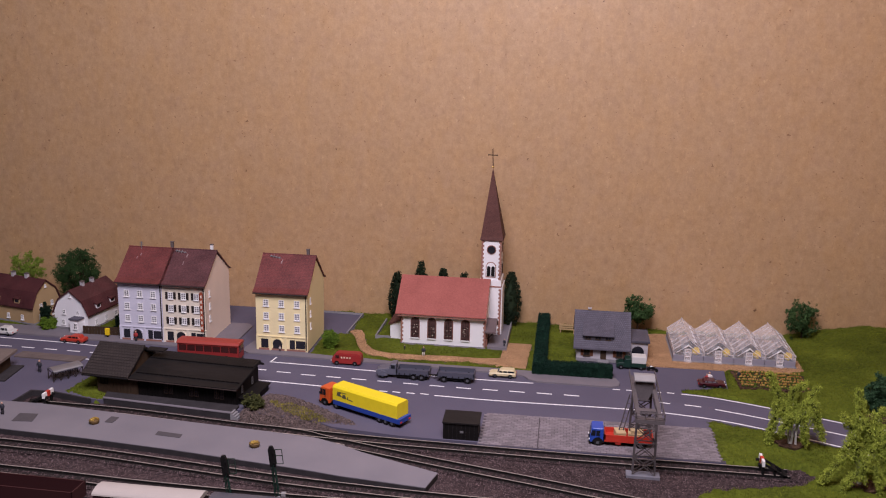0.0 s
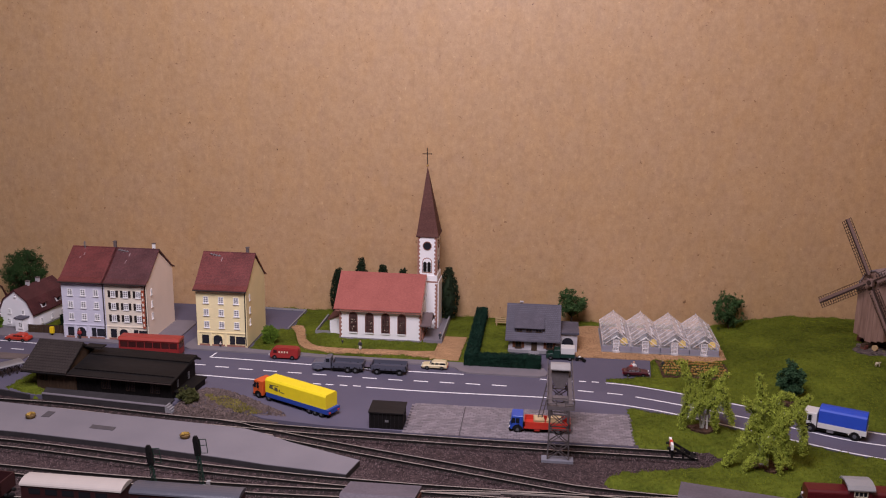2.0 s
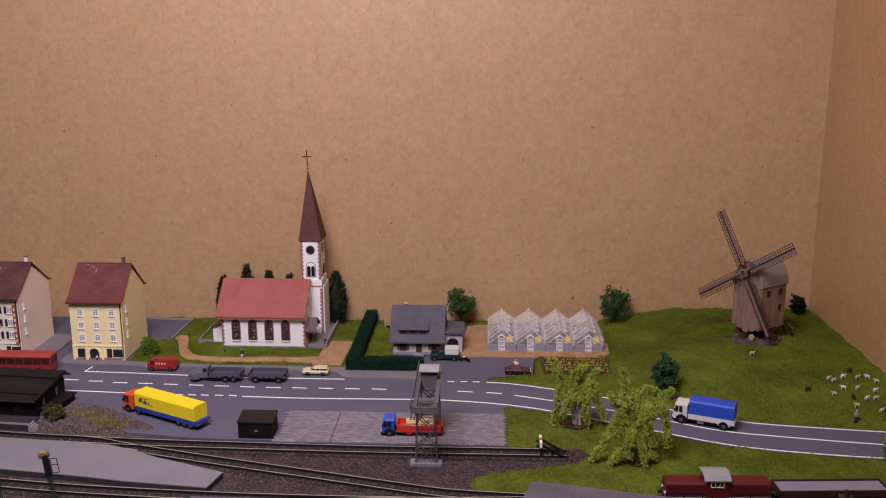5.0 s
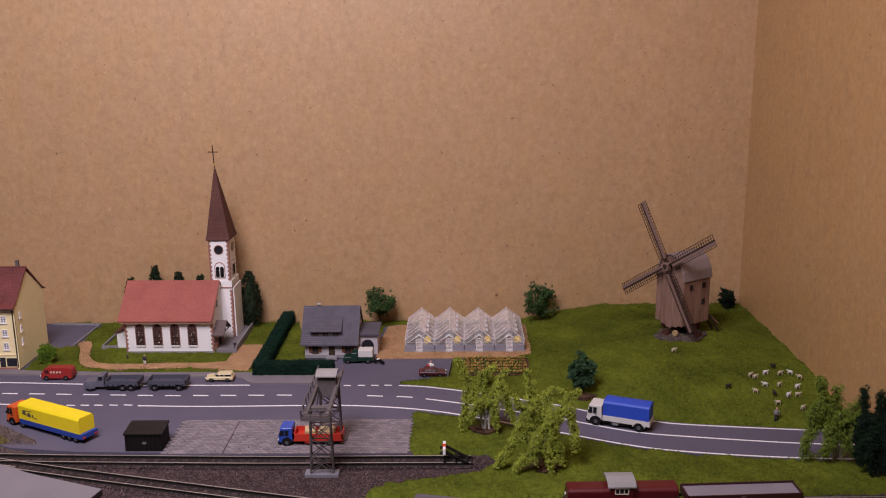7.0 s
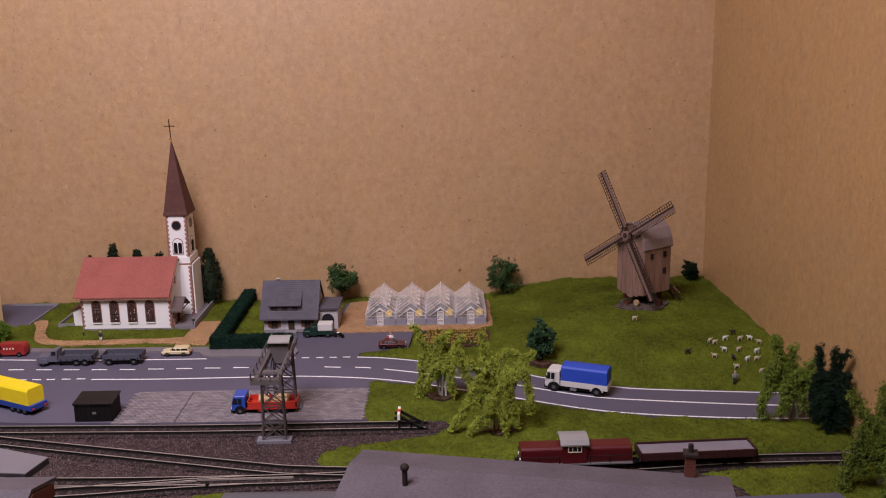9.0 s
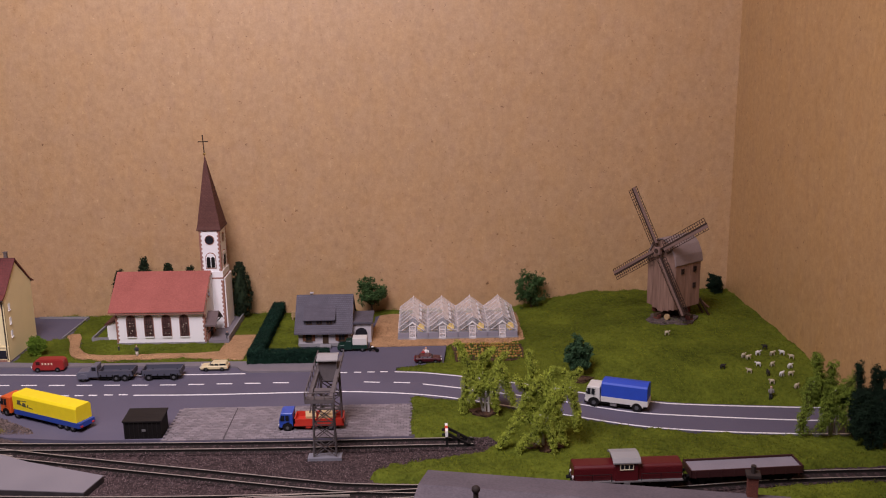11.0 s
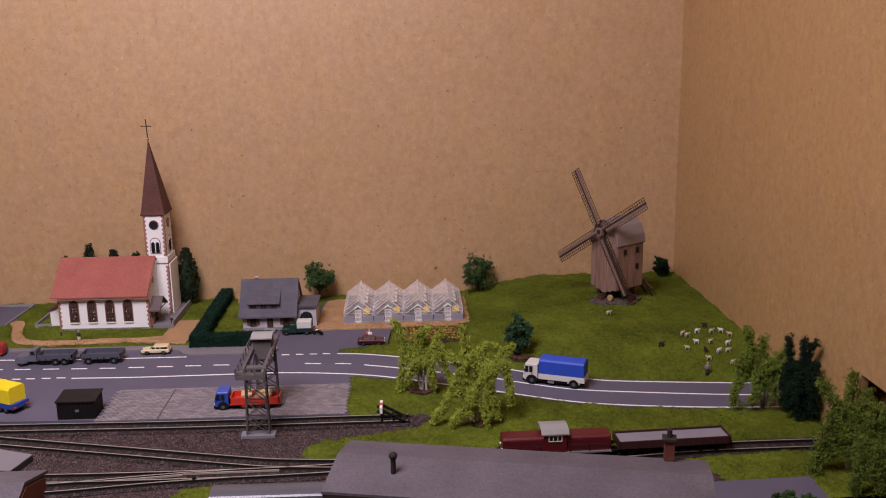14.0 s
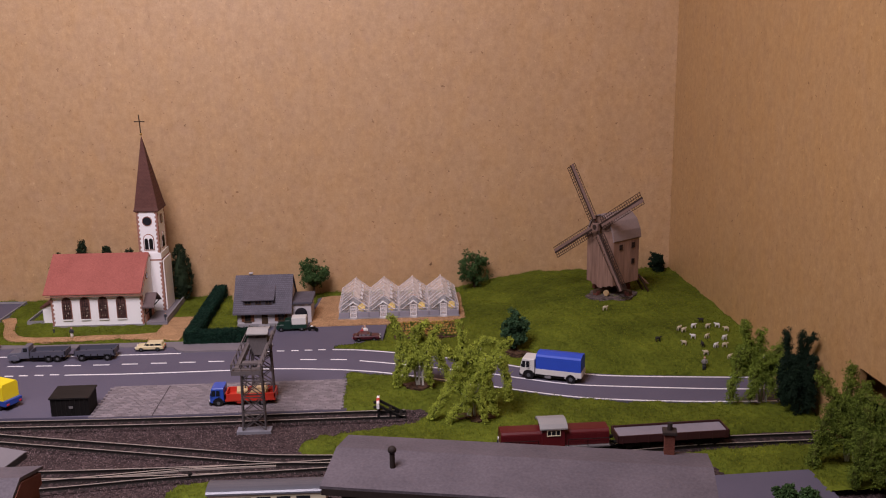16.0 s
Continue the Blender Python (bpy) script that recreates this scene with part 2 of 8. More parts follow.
def hardboard(name="hardboard", base=(0.440, 0.268, 0.133), pale=(0.482, 0.308, 0.170), gloss=0.46, sheen=0.8):
    """Brown pressed-fibre board: cloudy pulp in two tones, upright fibres, sparse dark and pale chips."""
    mat = surface(name, base, gloss, var=0.08, fine=900, coarse=260, bump=0.25, depth=0.0002, second=pale, spec=sheen)
    nt = mat.node_tree
    bsdf = nt.nodes["Principled BSDF"]
    tc = next(n for n in nt.nodes if n.type == "TEX_COORD")
    col = bsdf.inputs["Base Color"].links[0].from_socket
    for scale, stretch, lo, hi, tint in ((75, 0.55, 0.42, 0.66, (1.03, 1.0, 0.92)), (120, 0.7, 0.5, 0.72, (0.92, 0.91, 0.96)), (260, 0.45, 0.52, 0.75, (0.90, 0.88, 0.85)), (300, 0.4, 0.56, 0.78, (1.13, 1.15, 1.17)), (22, 0.8, 0.4, 0.7, (0.97, 0.96, 0.93))):
        mp = nt.nodes.new("ShaderNodeMapping")
        mp.inputs["Location"].default_value = (scale * 0.31, scale * 0.17, 0)
        mp.inputs["Scale"].default_value = (1, 1, stretch)
        no = nt.nodes.new("ShaderNodeTexNoise")
        no.inputs["Scale"].default_value, no.inputs["Detail"].default_value, no.inputs["Roughness"].default_value = scale, 5, 0.62
        nt.links.new(tc.outputs["Object"], mp.inputs["Vector"])
        nt.links.new(mp.outputs["Vector"], no.inputs["Vector"])
        mr = nt.nodes.new("ShaderNodeMapRange")
        mr.inputs["From Min"].default_value, mr.inputs["From Max"].default_value = lo, hi
        nt.links.new(no.outputs["Fac"], mr.inputs["Value"])
        mx = nt.nodes.new("ShaderNodeMixRGB")
        mx.blend_type = "MULTIPLY"
        mx.inputs["Color2"].default_value = (*tint, 1)
        nt.links.new(mr.outputs["Result"], mx.inputs["Fac"])
        nt.links.new(col, mx.inputs["Color1"])
        col = mx.outputs["Color"]
    wob = nt.nodes.new("ShaderNodeTexNoise")
    wob.inputs["Scale"].default_value, wob.inputs["Detail"].default_value = 420, 3
    nt.links.new(tc.outputs["Object"], wob.inputs["Vector"])
    bend = nt.nodes.new("ShaderNodeVectorMath")
    bend.operation = "MULTIPLY_ADD"
    bend.inputs[1].default_value = (0.005, 0.005, 0.005)
    nt.links.new(wob.outputs["Color"], bend.inputs[0])
    nt.links.new(tc.outputs["Object"], bend.inputs[2])
    # chips: bent cells, of which only some carry one, each of its own size
    for scale, stretch, share, size, tint in ((150, 1.3, 0.5, 0.13, (0.58, 0.50, 0.45)), (230, 1.7, 0.5, 0.17, (0.70, 0.63, 0.58)), (60, 1.4, 0.5, 0.065, (0.36, 0.28, 0.24)), (105, 0.8, 0.4, 0.05, (0.48, 0.40, 0.35)), (120, 2.2, 0.4, 0.10, (1.25, 1.30, 1.34)), (190, 0.9, 0.5, 0.17, (1.16, 1.22, 1.26)), (300, 0.7, 0.4, 0.22, (0.83, 0.76, 0.7))):
        mp = nt.nodes.new("ShaderNodeMapping")
        mp.inputs["Scale"].default_value = (scale, scale, scale * stretch)
        mp.inputs["Rotation"].default_value = (0.4, scale * 0.02, 0.3)
        vo = nt.nodes.new("ShaderNodeTexVoronoi")
        vo.inputs["Scale"].default_value = 1.0
        nt.links.new(bend.outputs["Vector"], mp.inputs["Vector"])
        nt.links.new(mp.outputs["Vector"], vo.inputs["Vector"])
        pick = nt.nodes.new("ShaderNodeSeparateColor")
        nt.links.new(vo.outputs["Color"], pick.inputs["Color"])
        rad = nt.nodes.new("ShaderNodeMapRange")
        rad.inputs["From Min"].default_value, rad.inputs["From Max"].default_value = 1 - share, 1.0
        rad.inputs["To Min"].default_value, rad.inputs["To Max"].default_value = 0.0, size
        nt.links.new(pick.outputs[0], rad.inputs["Value"])
        gap = nt.nodes.new("ShaderNodeMath")
        gap.operation = "SUBTRACT"
        nt.links.new(rad.outputs["Result"], gap.inputs[0])
        nt.links.new(vo.outputs["Distance"], gap.inputs[1])
        mr = nt.nodes.new("ShaderNodeMapRange")
        mr.inputs["From Min"].default_value, mr.inputs["From Max"].default_value = -0.008, 0.022
        nt.links.new(gap.outputs[0], mr.inputs["Value"])
        mx = nt.nodes.new("ShaderNodeMixRGB")
        mx.blend_type = "MULTIPLY"
        mx.inputs["Color2"].default_value = (*tint, 1)
        nt.links.new(mr.outputs["Result"], mx.inputs["Fac"])
        nt.links.new(col, mx.inputs["Color1"])
        col = mx.outputs["Color"]
    nt.links.new(col, bsdf.inputs["Base Color"])
    return mat


def stony(name, base, second, cell=900, rough=0.9, bump=1.0, depth=0.0006):
    """Loose fine stone: cells of several tones with relief."""
    mat = surface(name, base, rough, var=0.25, fine=1500, coarse=90, bump=0.5, second=second)
    nt = mat.node_tree
    bsdf = nt.nodes["Principled BSDF"]
    tc = next(n for n in nt.nodes if n.type == "TEX_COORD")
    vo = nt.nodes.new("ShaderNodeTexVoronoi")
    vo.inputs["Scale"].default_value = cell
    nt.links.new(tc.outputs["Object"], vo.inputs["Vector"])
    hsv = nt.nodes.new("ShaderNodeSeparateColor")
    nt.links.new(vo.outputs["Color"], hsv.inputs["Color"])
    mr = nt.nodes.new("ShaderNodeMapRange")
    mr.inputs["To Min"].default_value, mr.inputs["To Max"].default_value = 0.45, 1.6
    nt.links.new(hsv.outputs[0], mr.inputs["Value"])
    mul = nt.nodes.new("ShaderNodeVectorMath")
    mul.operation = "SCALE"
    nt.links.new(bsdf.inputs["Base Color"].links[0].from_socket, mul.inputs[0])
    nt.links.new(mr.outputs["Result"], mul.inputs["Scale"])
    nt.links.new(mul.outputs["Vector"], bsdf.inputs["Base Color"])
    bp = nt.nodes.new("ShaderNodeBump")
    bp.invert = True
    bp.inputs["Strength"].default_value, bp.inputs["Distance"].default_value = bump, depth
    nt.links.new(vo.outputs["Distance"], bp.inputs["Height"])
    nt.links.new(bp.outputs["Normal"], bsdf.inputs["Normal"])
    return mat


def glass(name, tint=(0.95, 0.97, 1.0), alpha=0.28, rough=0.08):
    """Thin clear plastic sheet, unevenly hazy."""
    mat = bpy.data.materials.new(name)
    mat.use_nodes = True
    nt = mat.node_tree
    bsdf = nt.nodes["Principled BSDF"]
    bsdf.inputs["Base Color"].default_value = (*tint, 1)
    bsdf.inputs["Roughness"].default_value = rough
    tc = nt.nodes.new("ShaderNodeTexCoord")
    no = nt.nodes.new("ShaderNodeTexNoise")
    no.inputs["Scale"].default_value, no.inputs["Detail"].default_value = 260, 4
    mr = nt.nodes.new("ShaderNodeMapRange")
    mr.inputs["From Min"].default_value, mr.inputs["From Max"].default_value = 0.3, 0.7
    mr.inputs["To Min"].default_value, mr.inputs["To Max"].default_value = alpha * 0.55, min(1.0, alpha * 1.45)
    nt.links.new(tc.outputs["Object"], no.inputs["Vector"])
    nt.links.new(no.outputs["Fac"], mr.inputs["Value"])
    nt.links.new(mr.outputs["Result"], bsdf.inputs["Alpha"])
    return mat


M_BOARD = hardboard()
M_BOARD_SIDE = hardboard("orange_hardboard", (0.425, 0.247, 0.105), (0.475, 0.293, 0.138), 0.5, 0.5)
M_ROOM_DARK = surface("unseen_room_dark", (0.10, 0.093, 0.086), 0.9, var=0.05, fine=60, coarse=4)
M_ASPHALT = surface("asphalt", (0.104, 0.094, 0.134), 0.7, var=0.11, fine=2600, coarse=26, bump=0.3, second=(0.113, 0.102, 0.142))
M_ROADLINE = surface("road_line", (0.82, 0.81, 0.82), 0.7, var=0.08, fine=1600, coarse=200)
M_PAVE = surface("pavement", (0.19, 0.168, 0.185), 0.8, var=0.12, fine=2200, coarse=80)
M_PLATFORM = surface("platform", (0.185, 0.17, 0.19), 0.75, var=0.10, fine=2000, coarse=30, second=(0.205, 0.185, 0.20))
M_PLATE = surface("dark_platform_plate", (0.085, 0.075, 0.08), 0.8, var=0.15, fine=1800, coarse=200)
M_CONCRETE = surface("concrete", (0.25, 0.235, 0.245), 0.85, var=0.18, fine=1500, coarse=100)
M_DARKSTONE = surface("dark_stone", (0.04, 0.035, 0.037), 0.9, var=0.3, fine=1300, coarse=150)
M_BRICK = island_tint(surface("paving_block", (0.215, 0.186, 0.20), 0.85, var=0.2, fine=1800, coarse=60), 0.8, 1.2, True)
M_BRICKS = island_tint(surface("paving_blocks", (0.215, 0.186, 0.20), 0.85, var=0.2, fine=1800, coarse=60), 0.8, 1.2)
M_JOINT = surface("paving_joint", (0.085, 0.07, 0.076), 0.95, var=0.2)
M_BALLAST = stony("ballast", (0.038, 0.024, 0.025), (0.058, 0.038, 0.038))
M_STONES = island_tint(surface("ballast_stone", (0.068, 0.045, 0.046), 0.9, var=0.25, fine=2000, coarse=200, second=(0.115, 0.083, 0.084)), 0.25, 2.1)
M_GRAVEL = stony("tan_gravel", (0.355, 0.205, 0.105), (0.41, 0.245, 0.128), cell=3000, depth=0.0002)
M_SCRUB = stony("scrub_gravel", (0.085, 0.064, 0.06), (0.11, 0.085, 0.08), cell=800)
M_SOIL = stony("soil", (0.055, 0.03, 0.02), (0.09, 0.05, 0.03), cell=1000)
M_GRASS = surface("grass", (0.060, 0.080, 0.009), 0.9, var=0.42, fine=500, coarse=38, bump=0.9, depth=0.0008, second=(0.10, 0.12, 0.013), spec=0.1)
M_BLADES = island_tint(surface("grass_fibre", (0.074, 0.096, 0.010), 0.85, var=0.45, fine=160, coarse=30, bump=0.0, second=(0.158, 0.178, 0.016), spec=0.1), 0.6, 1.35)
M_RAIL = surface("rail", (0.50, 0.43, 0.385), 0.38, metal=0.4, var=0.15, fine=900, coarse=90)
M_RAILSIDE = surface("rail_side", (0.009, 0.007, 0.006), 0.85, var=0.3)
M_SLEEPER = surface("sleeper", (0.022, 0.017, 0.016), 0.8, var=0.3)

# ---- setting: hardboard backdrop, closed room, ground, roads, grass, tracks ----
def structure(name, bm, mat, label, category):
    return tagged(part(name, bm, mat), label, category, "", "structure")


def flat(outline, lo, hi):
    bm = prism(B(), outline, "z", lo, hi)
    bm.normal_update()
    bmesh.ops.triangulate(bm, faces=[f for f in bm.faces if len(f.verts) > 4])
    return bm


bm = box(B(), -900, 404, 567, 571, -12, 700)
structure("wall_north", bm, M_BOARD, "brown hardboard panel standing behind the model town", "wall")
# the side panel has a low cut-out where the track leaves
EAST = [(571, -12), (571, 700), (-900, 700), (-900, -12), (110, -12), (112, 40), (278, 39.5), (286, -12)]
bm = prism(B(), EAST, "x", 403.2, 407.2)
for v in bm.verts:  # the panel stands slightly out of square
    v.co.x += 0.02 * (567 - v.co.y)
bm.normal_update()
bmesh.ops.triangulate(bm, faces=[f for f in bm.faces if len(f.verts) > 4])
structure("wall_east", bm, M_BOARD_SIDE, "brown hardboard side panel with a low cut-out", "wall")
# added room shell out of view, coloured dark so little light bounces back
structure("wall_south", box(B(), -900, 440, -904, -900, -12, 1080), M_ROOM_DARK, "unseen room wall, dark to limit bounced light", "wall")
structure("wall_west", box(B(), -904, -900, -904, 571, -12, 1080), M_ROOM_DARK, "unseen room wall, dark to limit bounced light", "wall")
structure("wall_upper", box(B(), -900, 440, 571, 575, 700, 1080), M_ROOM_DARK, "unseen dark room wall above the panel", "wall")
structure("wall_side_upper", box(B(), 436, 440, -900, 571, 700, 1080), M_ROOM_DARK, "unseen dark room wall above the panel", "wall")
structure("ceiling", box(B(), -904, 440, -904, 575, 1080, 1090), M_ROOM_DARK, "unseen room ceiling, dark to limit bounced light", "ceiling")
structure("tunnel_lining", box(B(), 424, 428, 90, 330, -12, 60), M_BOARD_SIDE, "dark board behind the cut-out", "wall")
structure("ground", box(B(), -900, 440, -900, 567, -12, -2.5), M_BALLAST, "brown-grey ballast ground of the model layout", "ground")

ROAD_LOW = [(169.5, 398.5), (198, 390), (248, 367.4), (257, 363.4), (286, 350.3), (315, 342.4), (359, 336), (409, 332.5)]
ROAD_TOP = [(409, 370), (379, 372.6), (323, 379.6), (302, 385.2), (268, 399.2), (257, 405.8), (228, 418), (201, 428.8), (174, 437.5), (157, 440.5)]
ASPHALT = [(-600, 330), (-244, 353), (-241, 371), (-228, 371), (-200, 366), (-110, 366), (-60, 358), (-48, 352), (-10, 347), (36, 345.5), (36, 343),
           (169.5, 343)] + ROAD_LOW + ROAD_TOP + [(157, 446), (187, 452), (190, 490), (243, 490), (243, 560), (128, 566), (-600, 567)]
structure("road", flat(ASPHALT, -3, 0.0), M_ASPHALT, "smooth violet-grey asphalt street and yards", "road")


structure("back_yard", flat([(338, 255.4), (380, 257.4), (381, 232), (381, 100), (290, 100), (290, 252)], -3, 0.2), M_ASPHALT, "violet-grey paved yard behind the long shed", "pavement")


def polyline(points, step=2.0):
    """Catmull-Rom points about step apart, with headings."""
    P = [Vector((*p, 0)) for p in points]
    P = [2 * P[0] - P[1]] + P + [2 * P[-1] - P[-2]]
    out = []
    for a, b, c, d in zip(P, P[1:], P[2:], P[3:]):
        n = max(1, round((c - b).length / step))
        for i in range(n):
            t = i / n
            out.append(0.5 * ((2 * b) + (c - a) * t + (2 * a - 5 * b + 4 * c - d) * t * t + (3 * b - a - 3 * c + d) * t ** 3))
    out.append(P[-2])
    return out


def normals(path):
    ds = [(b - a).normalized() for a, b in zip(path, path[1:])]
    ds.append(ds[-1])
    return [Vector((-d.y, d.x, 0)) for d in ds]


def ribbon(bm, points, half, lo, hi, step=2.0):
    path = polyline(points, step)
    ns = normals(path)
    rings = [[bm.verts.new((p + n * s * half) + Vector((0, 0, z))) for s, z in ((-1, lo), (1, lo), (1, hi), (-1, hi))] for p, n in zip(path, ns)]
    for a, b in zip(rings, rings[1:]):
        for i in range(4):
            bm.faces.new((a[i], a[(i + 1) % 4], b[(i + 1) % 4], b[i]))
    bm.faces.new(rings[0])
    bm.faces.new(rings[-1])
    return bm


def line(points, name="road_line", half=0.55):
    bm = ribbon(B(), points, half, -0.2, 0.15, 3.0)
    return structure(name, bm, M_ROADLINE, "white painted line on the asphalt", "road marking")


line([(-600, 466), (-318, 460.5), (-241, 456), (-205, 454)])
line([(-114.5, 447.2), (-80, 445.6), (-43, 443), (21, 440.4), (63, 440.0)])
line([(-114.5, 447.0), (-113, 456.5)])
line([(-257, 431.6), (-215, 428)])
line([(-118, 414.2), (-72, 411), (-56, 410.2)])
line([(3, 408.2), (46, 406.8), (113, 407.6), (131, 407), (150, 404.8), (172, 400.6), (198, 391.8), (248, 369.2), (286, 351.9), (315, 344), (359, 337.6), (409, 334.5)])
line([(156.4, 438.2), (174, 435.6), (201, 427), (228, 416.2), (257, 404), (268, 397.6), (302, 383.5), (323, 378), (379, 371), (409, 368.4)])
line([(174, 416.8), (199, 408.2), (248, 389), (260, 382.9), (290, 369), (320, 362.3), (374, 354), (409, 351.6)])
for k in range(-13, 12):  # dashes of the middle line
    x = -104.8 + 17.05 * k
    if -330 < x < 118:
        y0 = 430.0 if x < -90 else 428.5 - 0.047 * (x + 90) if x < 10 else 423.8
        if x < -200:
            y0 = 444.6 - 0.03 * (x + 300)
        elif x < -104:
            y0 = 441.5 - 0.118 * (x + 200)
        line([(x, y0), (x + 4.8, y0 - 0.2), (x + 9.6, y0 - 0.4)], "lane_dash")
for x in (138, 156.3):
    line([(x, 422.2 - 0.09 * (x - 138)), (x + 5, 421.6 - 0.09 * (x - 138)), (x + 9.8, 421 - 0.1 * (x - 138))], "lane_dash")
for x in (-40.4, -32, -23.8, -14.7, -6.0):
    line([(x, 409.6), (x + 2.6, 409.4), (x + 5.2, 409.2)], "lane_dash")
for x in (113.5, 122, 130.8, 139.2, 147.4):
    line([(x, 438.8), (x + 2.3, 438.7), (x + 4.6, 438.5)], "lane_dash")

# pavements with rounded kerbs
P_HOUSES = [(-600, 475), (-330, 470), (-250, 465.5), (-170, 462.5), (-160, 463), (-155.5, 468), (-150, 480), (-150, 516), (-154, 521), (-236, 521), (-236, 486), (-600, 492)]
P_STREET = [(-139, 463), (-134, 459.6), (-47, 456.3), (50, 452), (56.5, 449.5), (59.5, 444.5), (65, 441.2), (112, 440.4), (117.5, 443), (118.5, 449), (116, 456),
            (112, 459.5), (60, 459.5), (36, 460.5), (0, 460.6), (-35, 461.0), (-55, 463.4), (-78, 464.2), (-93.6, 465.8), (-94, 470), (-94, 513), (-134, 513), (-140, 470)]
for outline in (P_HOUSES, P_STREET):
    bm = flat(outline, -1, 1.1)
    structure("pavement", bm, M_PAVE, "grey pavement with a low kerb beside the street", "pavement")

# station platform
PLATFORM = [(-600, 330), (-228, 316), (-176, 312.2), (-125, 306.8), (-67, 298.8), (-45, 295.4), (-29, 292.4), (15.6, 287.2), (19.5, 304), (-24, 321), (-38, 328.5),
            (-53, 334.3), (-80, 337.6), (-142, 343.8), (-178, 347.6), (-203, 350.4), (-225, 352.5), (-244, 352.5), (-600, 345)]
structure("platform_wall", flat(PLATFORM, -3, 0.55), M_DARKSTONE, "dark stone side of the platform", "platform")
bm = flat(PLATFORM, 0.55, 1.0)
structure("platform", bm, M_PLATFORM, "smooth grey station platform between the tracks", "platform")
for outline in ([(-227.7, 325.9), (-229.2, 336.9), (-218.2, 337.6), (-215.9, 327.2)], [(-175.7, 333.5), (-175.7, 341.5), (-170.6, 341.0), (-170.8, 333.3)], [(-140.7, 322.4), (-141.0, 327.0), (-126.1, 325.3), (-125.9, 320.9)]):
    bm = flat(outline, 0.9, 1.25)
    structure("platform_plate", bm, M_PLATE, "darker grey plate let into the platform", "plate")

# tan gravel round church and greenhouses, soil bed, scrub beside the goods shed
PATH_CHURCH = [(-76, 518), (-68.5, 504), (-63, 487), (-59, 478), (-53.5, 472.5), (-46, 468.6), (-38, 466.8), (-16, 466.4), (3, 468.4), (37, 467.5), (37, 464), (57, 463), (59, 513), (40, 513), (38.5, 480), (25, 477.5), (1, 478),
               (-18, 476.2), (-38, 476.6), (-46, 478.4), (-51, 482), (-56.5, 490), (-61, 502), (-64, 514), (-67.5, 521.5), (-73, 522)]
structure("gravel_path", flat(PATH_CHURCH, -1, 1.15), M_GRAVEL, "tan gravel path curving past the church", "path")
YARD = [(138, 485), (190, 485.5), (246, 485.5), (246, 556), (150, 556), (142, 553), (138, 515)]
structure("gravel_yard", flat(YARD, -1, 0.7), M_GRAVEL, "tan gravel yard round the greenhouses", "yard")
structure("lawn_kerb", flat([(-77.6, 513.6), (-75.9, 560.8), (-112, 562.4), (-112, 563.2), (-74.9, 561.6), (-76.7, 513.6)], -1, 1.5), M_CONCRETE, "pale kerb between lawn and back yard", "kerb")
BED = [(195, 453), (239, 452), (241, 484), (193, 484)]
structure("flower_bed_soil", flat(BED, -1, 1.2), M_SOIL, "dark soil of the flower bed", "bed")
SCRUB = [(-105, 360), (-104, 380), (-97, 391.5), (-88, 391), (-77, 386.5), (-66, 380), (-56.5, 373.5), (-48, 367), (-39.5, 361), (-34, 354), (-40, 349.6), (-68, 350.6), (-90, 350.0), (-102, 353)]
bm = flat(SCRUB, -3, 0.5)
for v_ in bm.verts:  # banked down to the rails
    if v_.co.y < 356 and v_.co.z > 0:
        v_.co.z = -1.7
structure("scrub_ground", bm, M_SCRUB, "stony scrub with yellow weeds", "ground")

# grass as one rolling sheet that dips under roads and ballast
LAWNS = [
    [(-93.6, 465.8), (-78, 464.2), (-55, 463.4), (-35, 461.0), (0, 460.6), (36, 460.5), (112, 459.5), (112, 470), (92, 478), (92, 525), (138, 525), (140, 553), (150, 557), (243, 557), (243, 567), (-112, 567), (-112, 562), (-75.3, 560.5), (-77, 513.6), (-93.6, 512.2)],
    [(156, 441)] + [(x, y + 0.6) for x, y in ROAD_TOP[::-1]][1:] + [(409, 567), (243, 567), (243, 488), (190, 488), (188, 452), (157, 446)],
    [(x, y - 0.6) for x, y in ROAD_LOW] + [(409, 304), (340, 301), (300, 298), (240, 295), (180, 294), (152, 297), (149, 302), (158, 311), (176, 316), (203, 322), (216, 338), (208, 347), (184, 342.5), (170, 342.6), (166.6, 344), (166.4, 396)],
    [(325, 279), (365, 283), (409, 284), (409, 120), (378, 120), (378, 256), (344, 257), (340, 270)],
    [(-223, 374), (-219, 402), (-206, 408), (-192, 405), (-192, 367), (-200, 366)],
    [(99, 266), (114, 268), (118, 260), (116, 250), (100, 251), (96, 258)],
    [(-600, 494), (-325, 488), (-300, 484), (-262, 480), (-247, 484), (-237, 484), (-237, 567), (-600, 567)],
]


def outside(px, py, outline):
    """Signed distance in mm from an outline, negative inside."""
    d = np.full(px.shape, 1e9)
    inside = np.zeros(px.shape, bool)
    n = len(outline)
    for i in range(n):
        (ax, ay), (bx, by) = outline[i], outline[(i + 1) % n]
        ex, ey = bx - ax, by - ay
        t = np.clip(((px - ax) * ex + (py - ay) * ey) / (ex * ex + ey * ey + 1e-9), 0, 1)
        d = np.minimum(d, np.hypot(px - ax - t * ex, py - ay - t * ey))
        if ay != by:
            inside ^= ((ay > py) != (by > py)) & (px < ex * (py - ay) / ey + ax)
    return np.where(inside, -d, d)


def smooth(t):
    t = np.clip(t, 0, 1)
    return t * t * (3 - 2 * t)


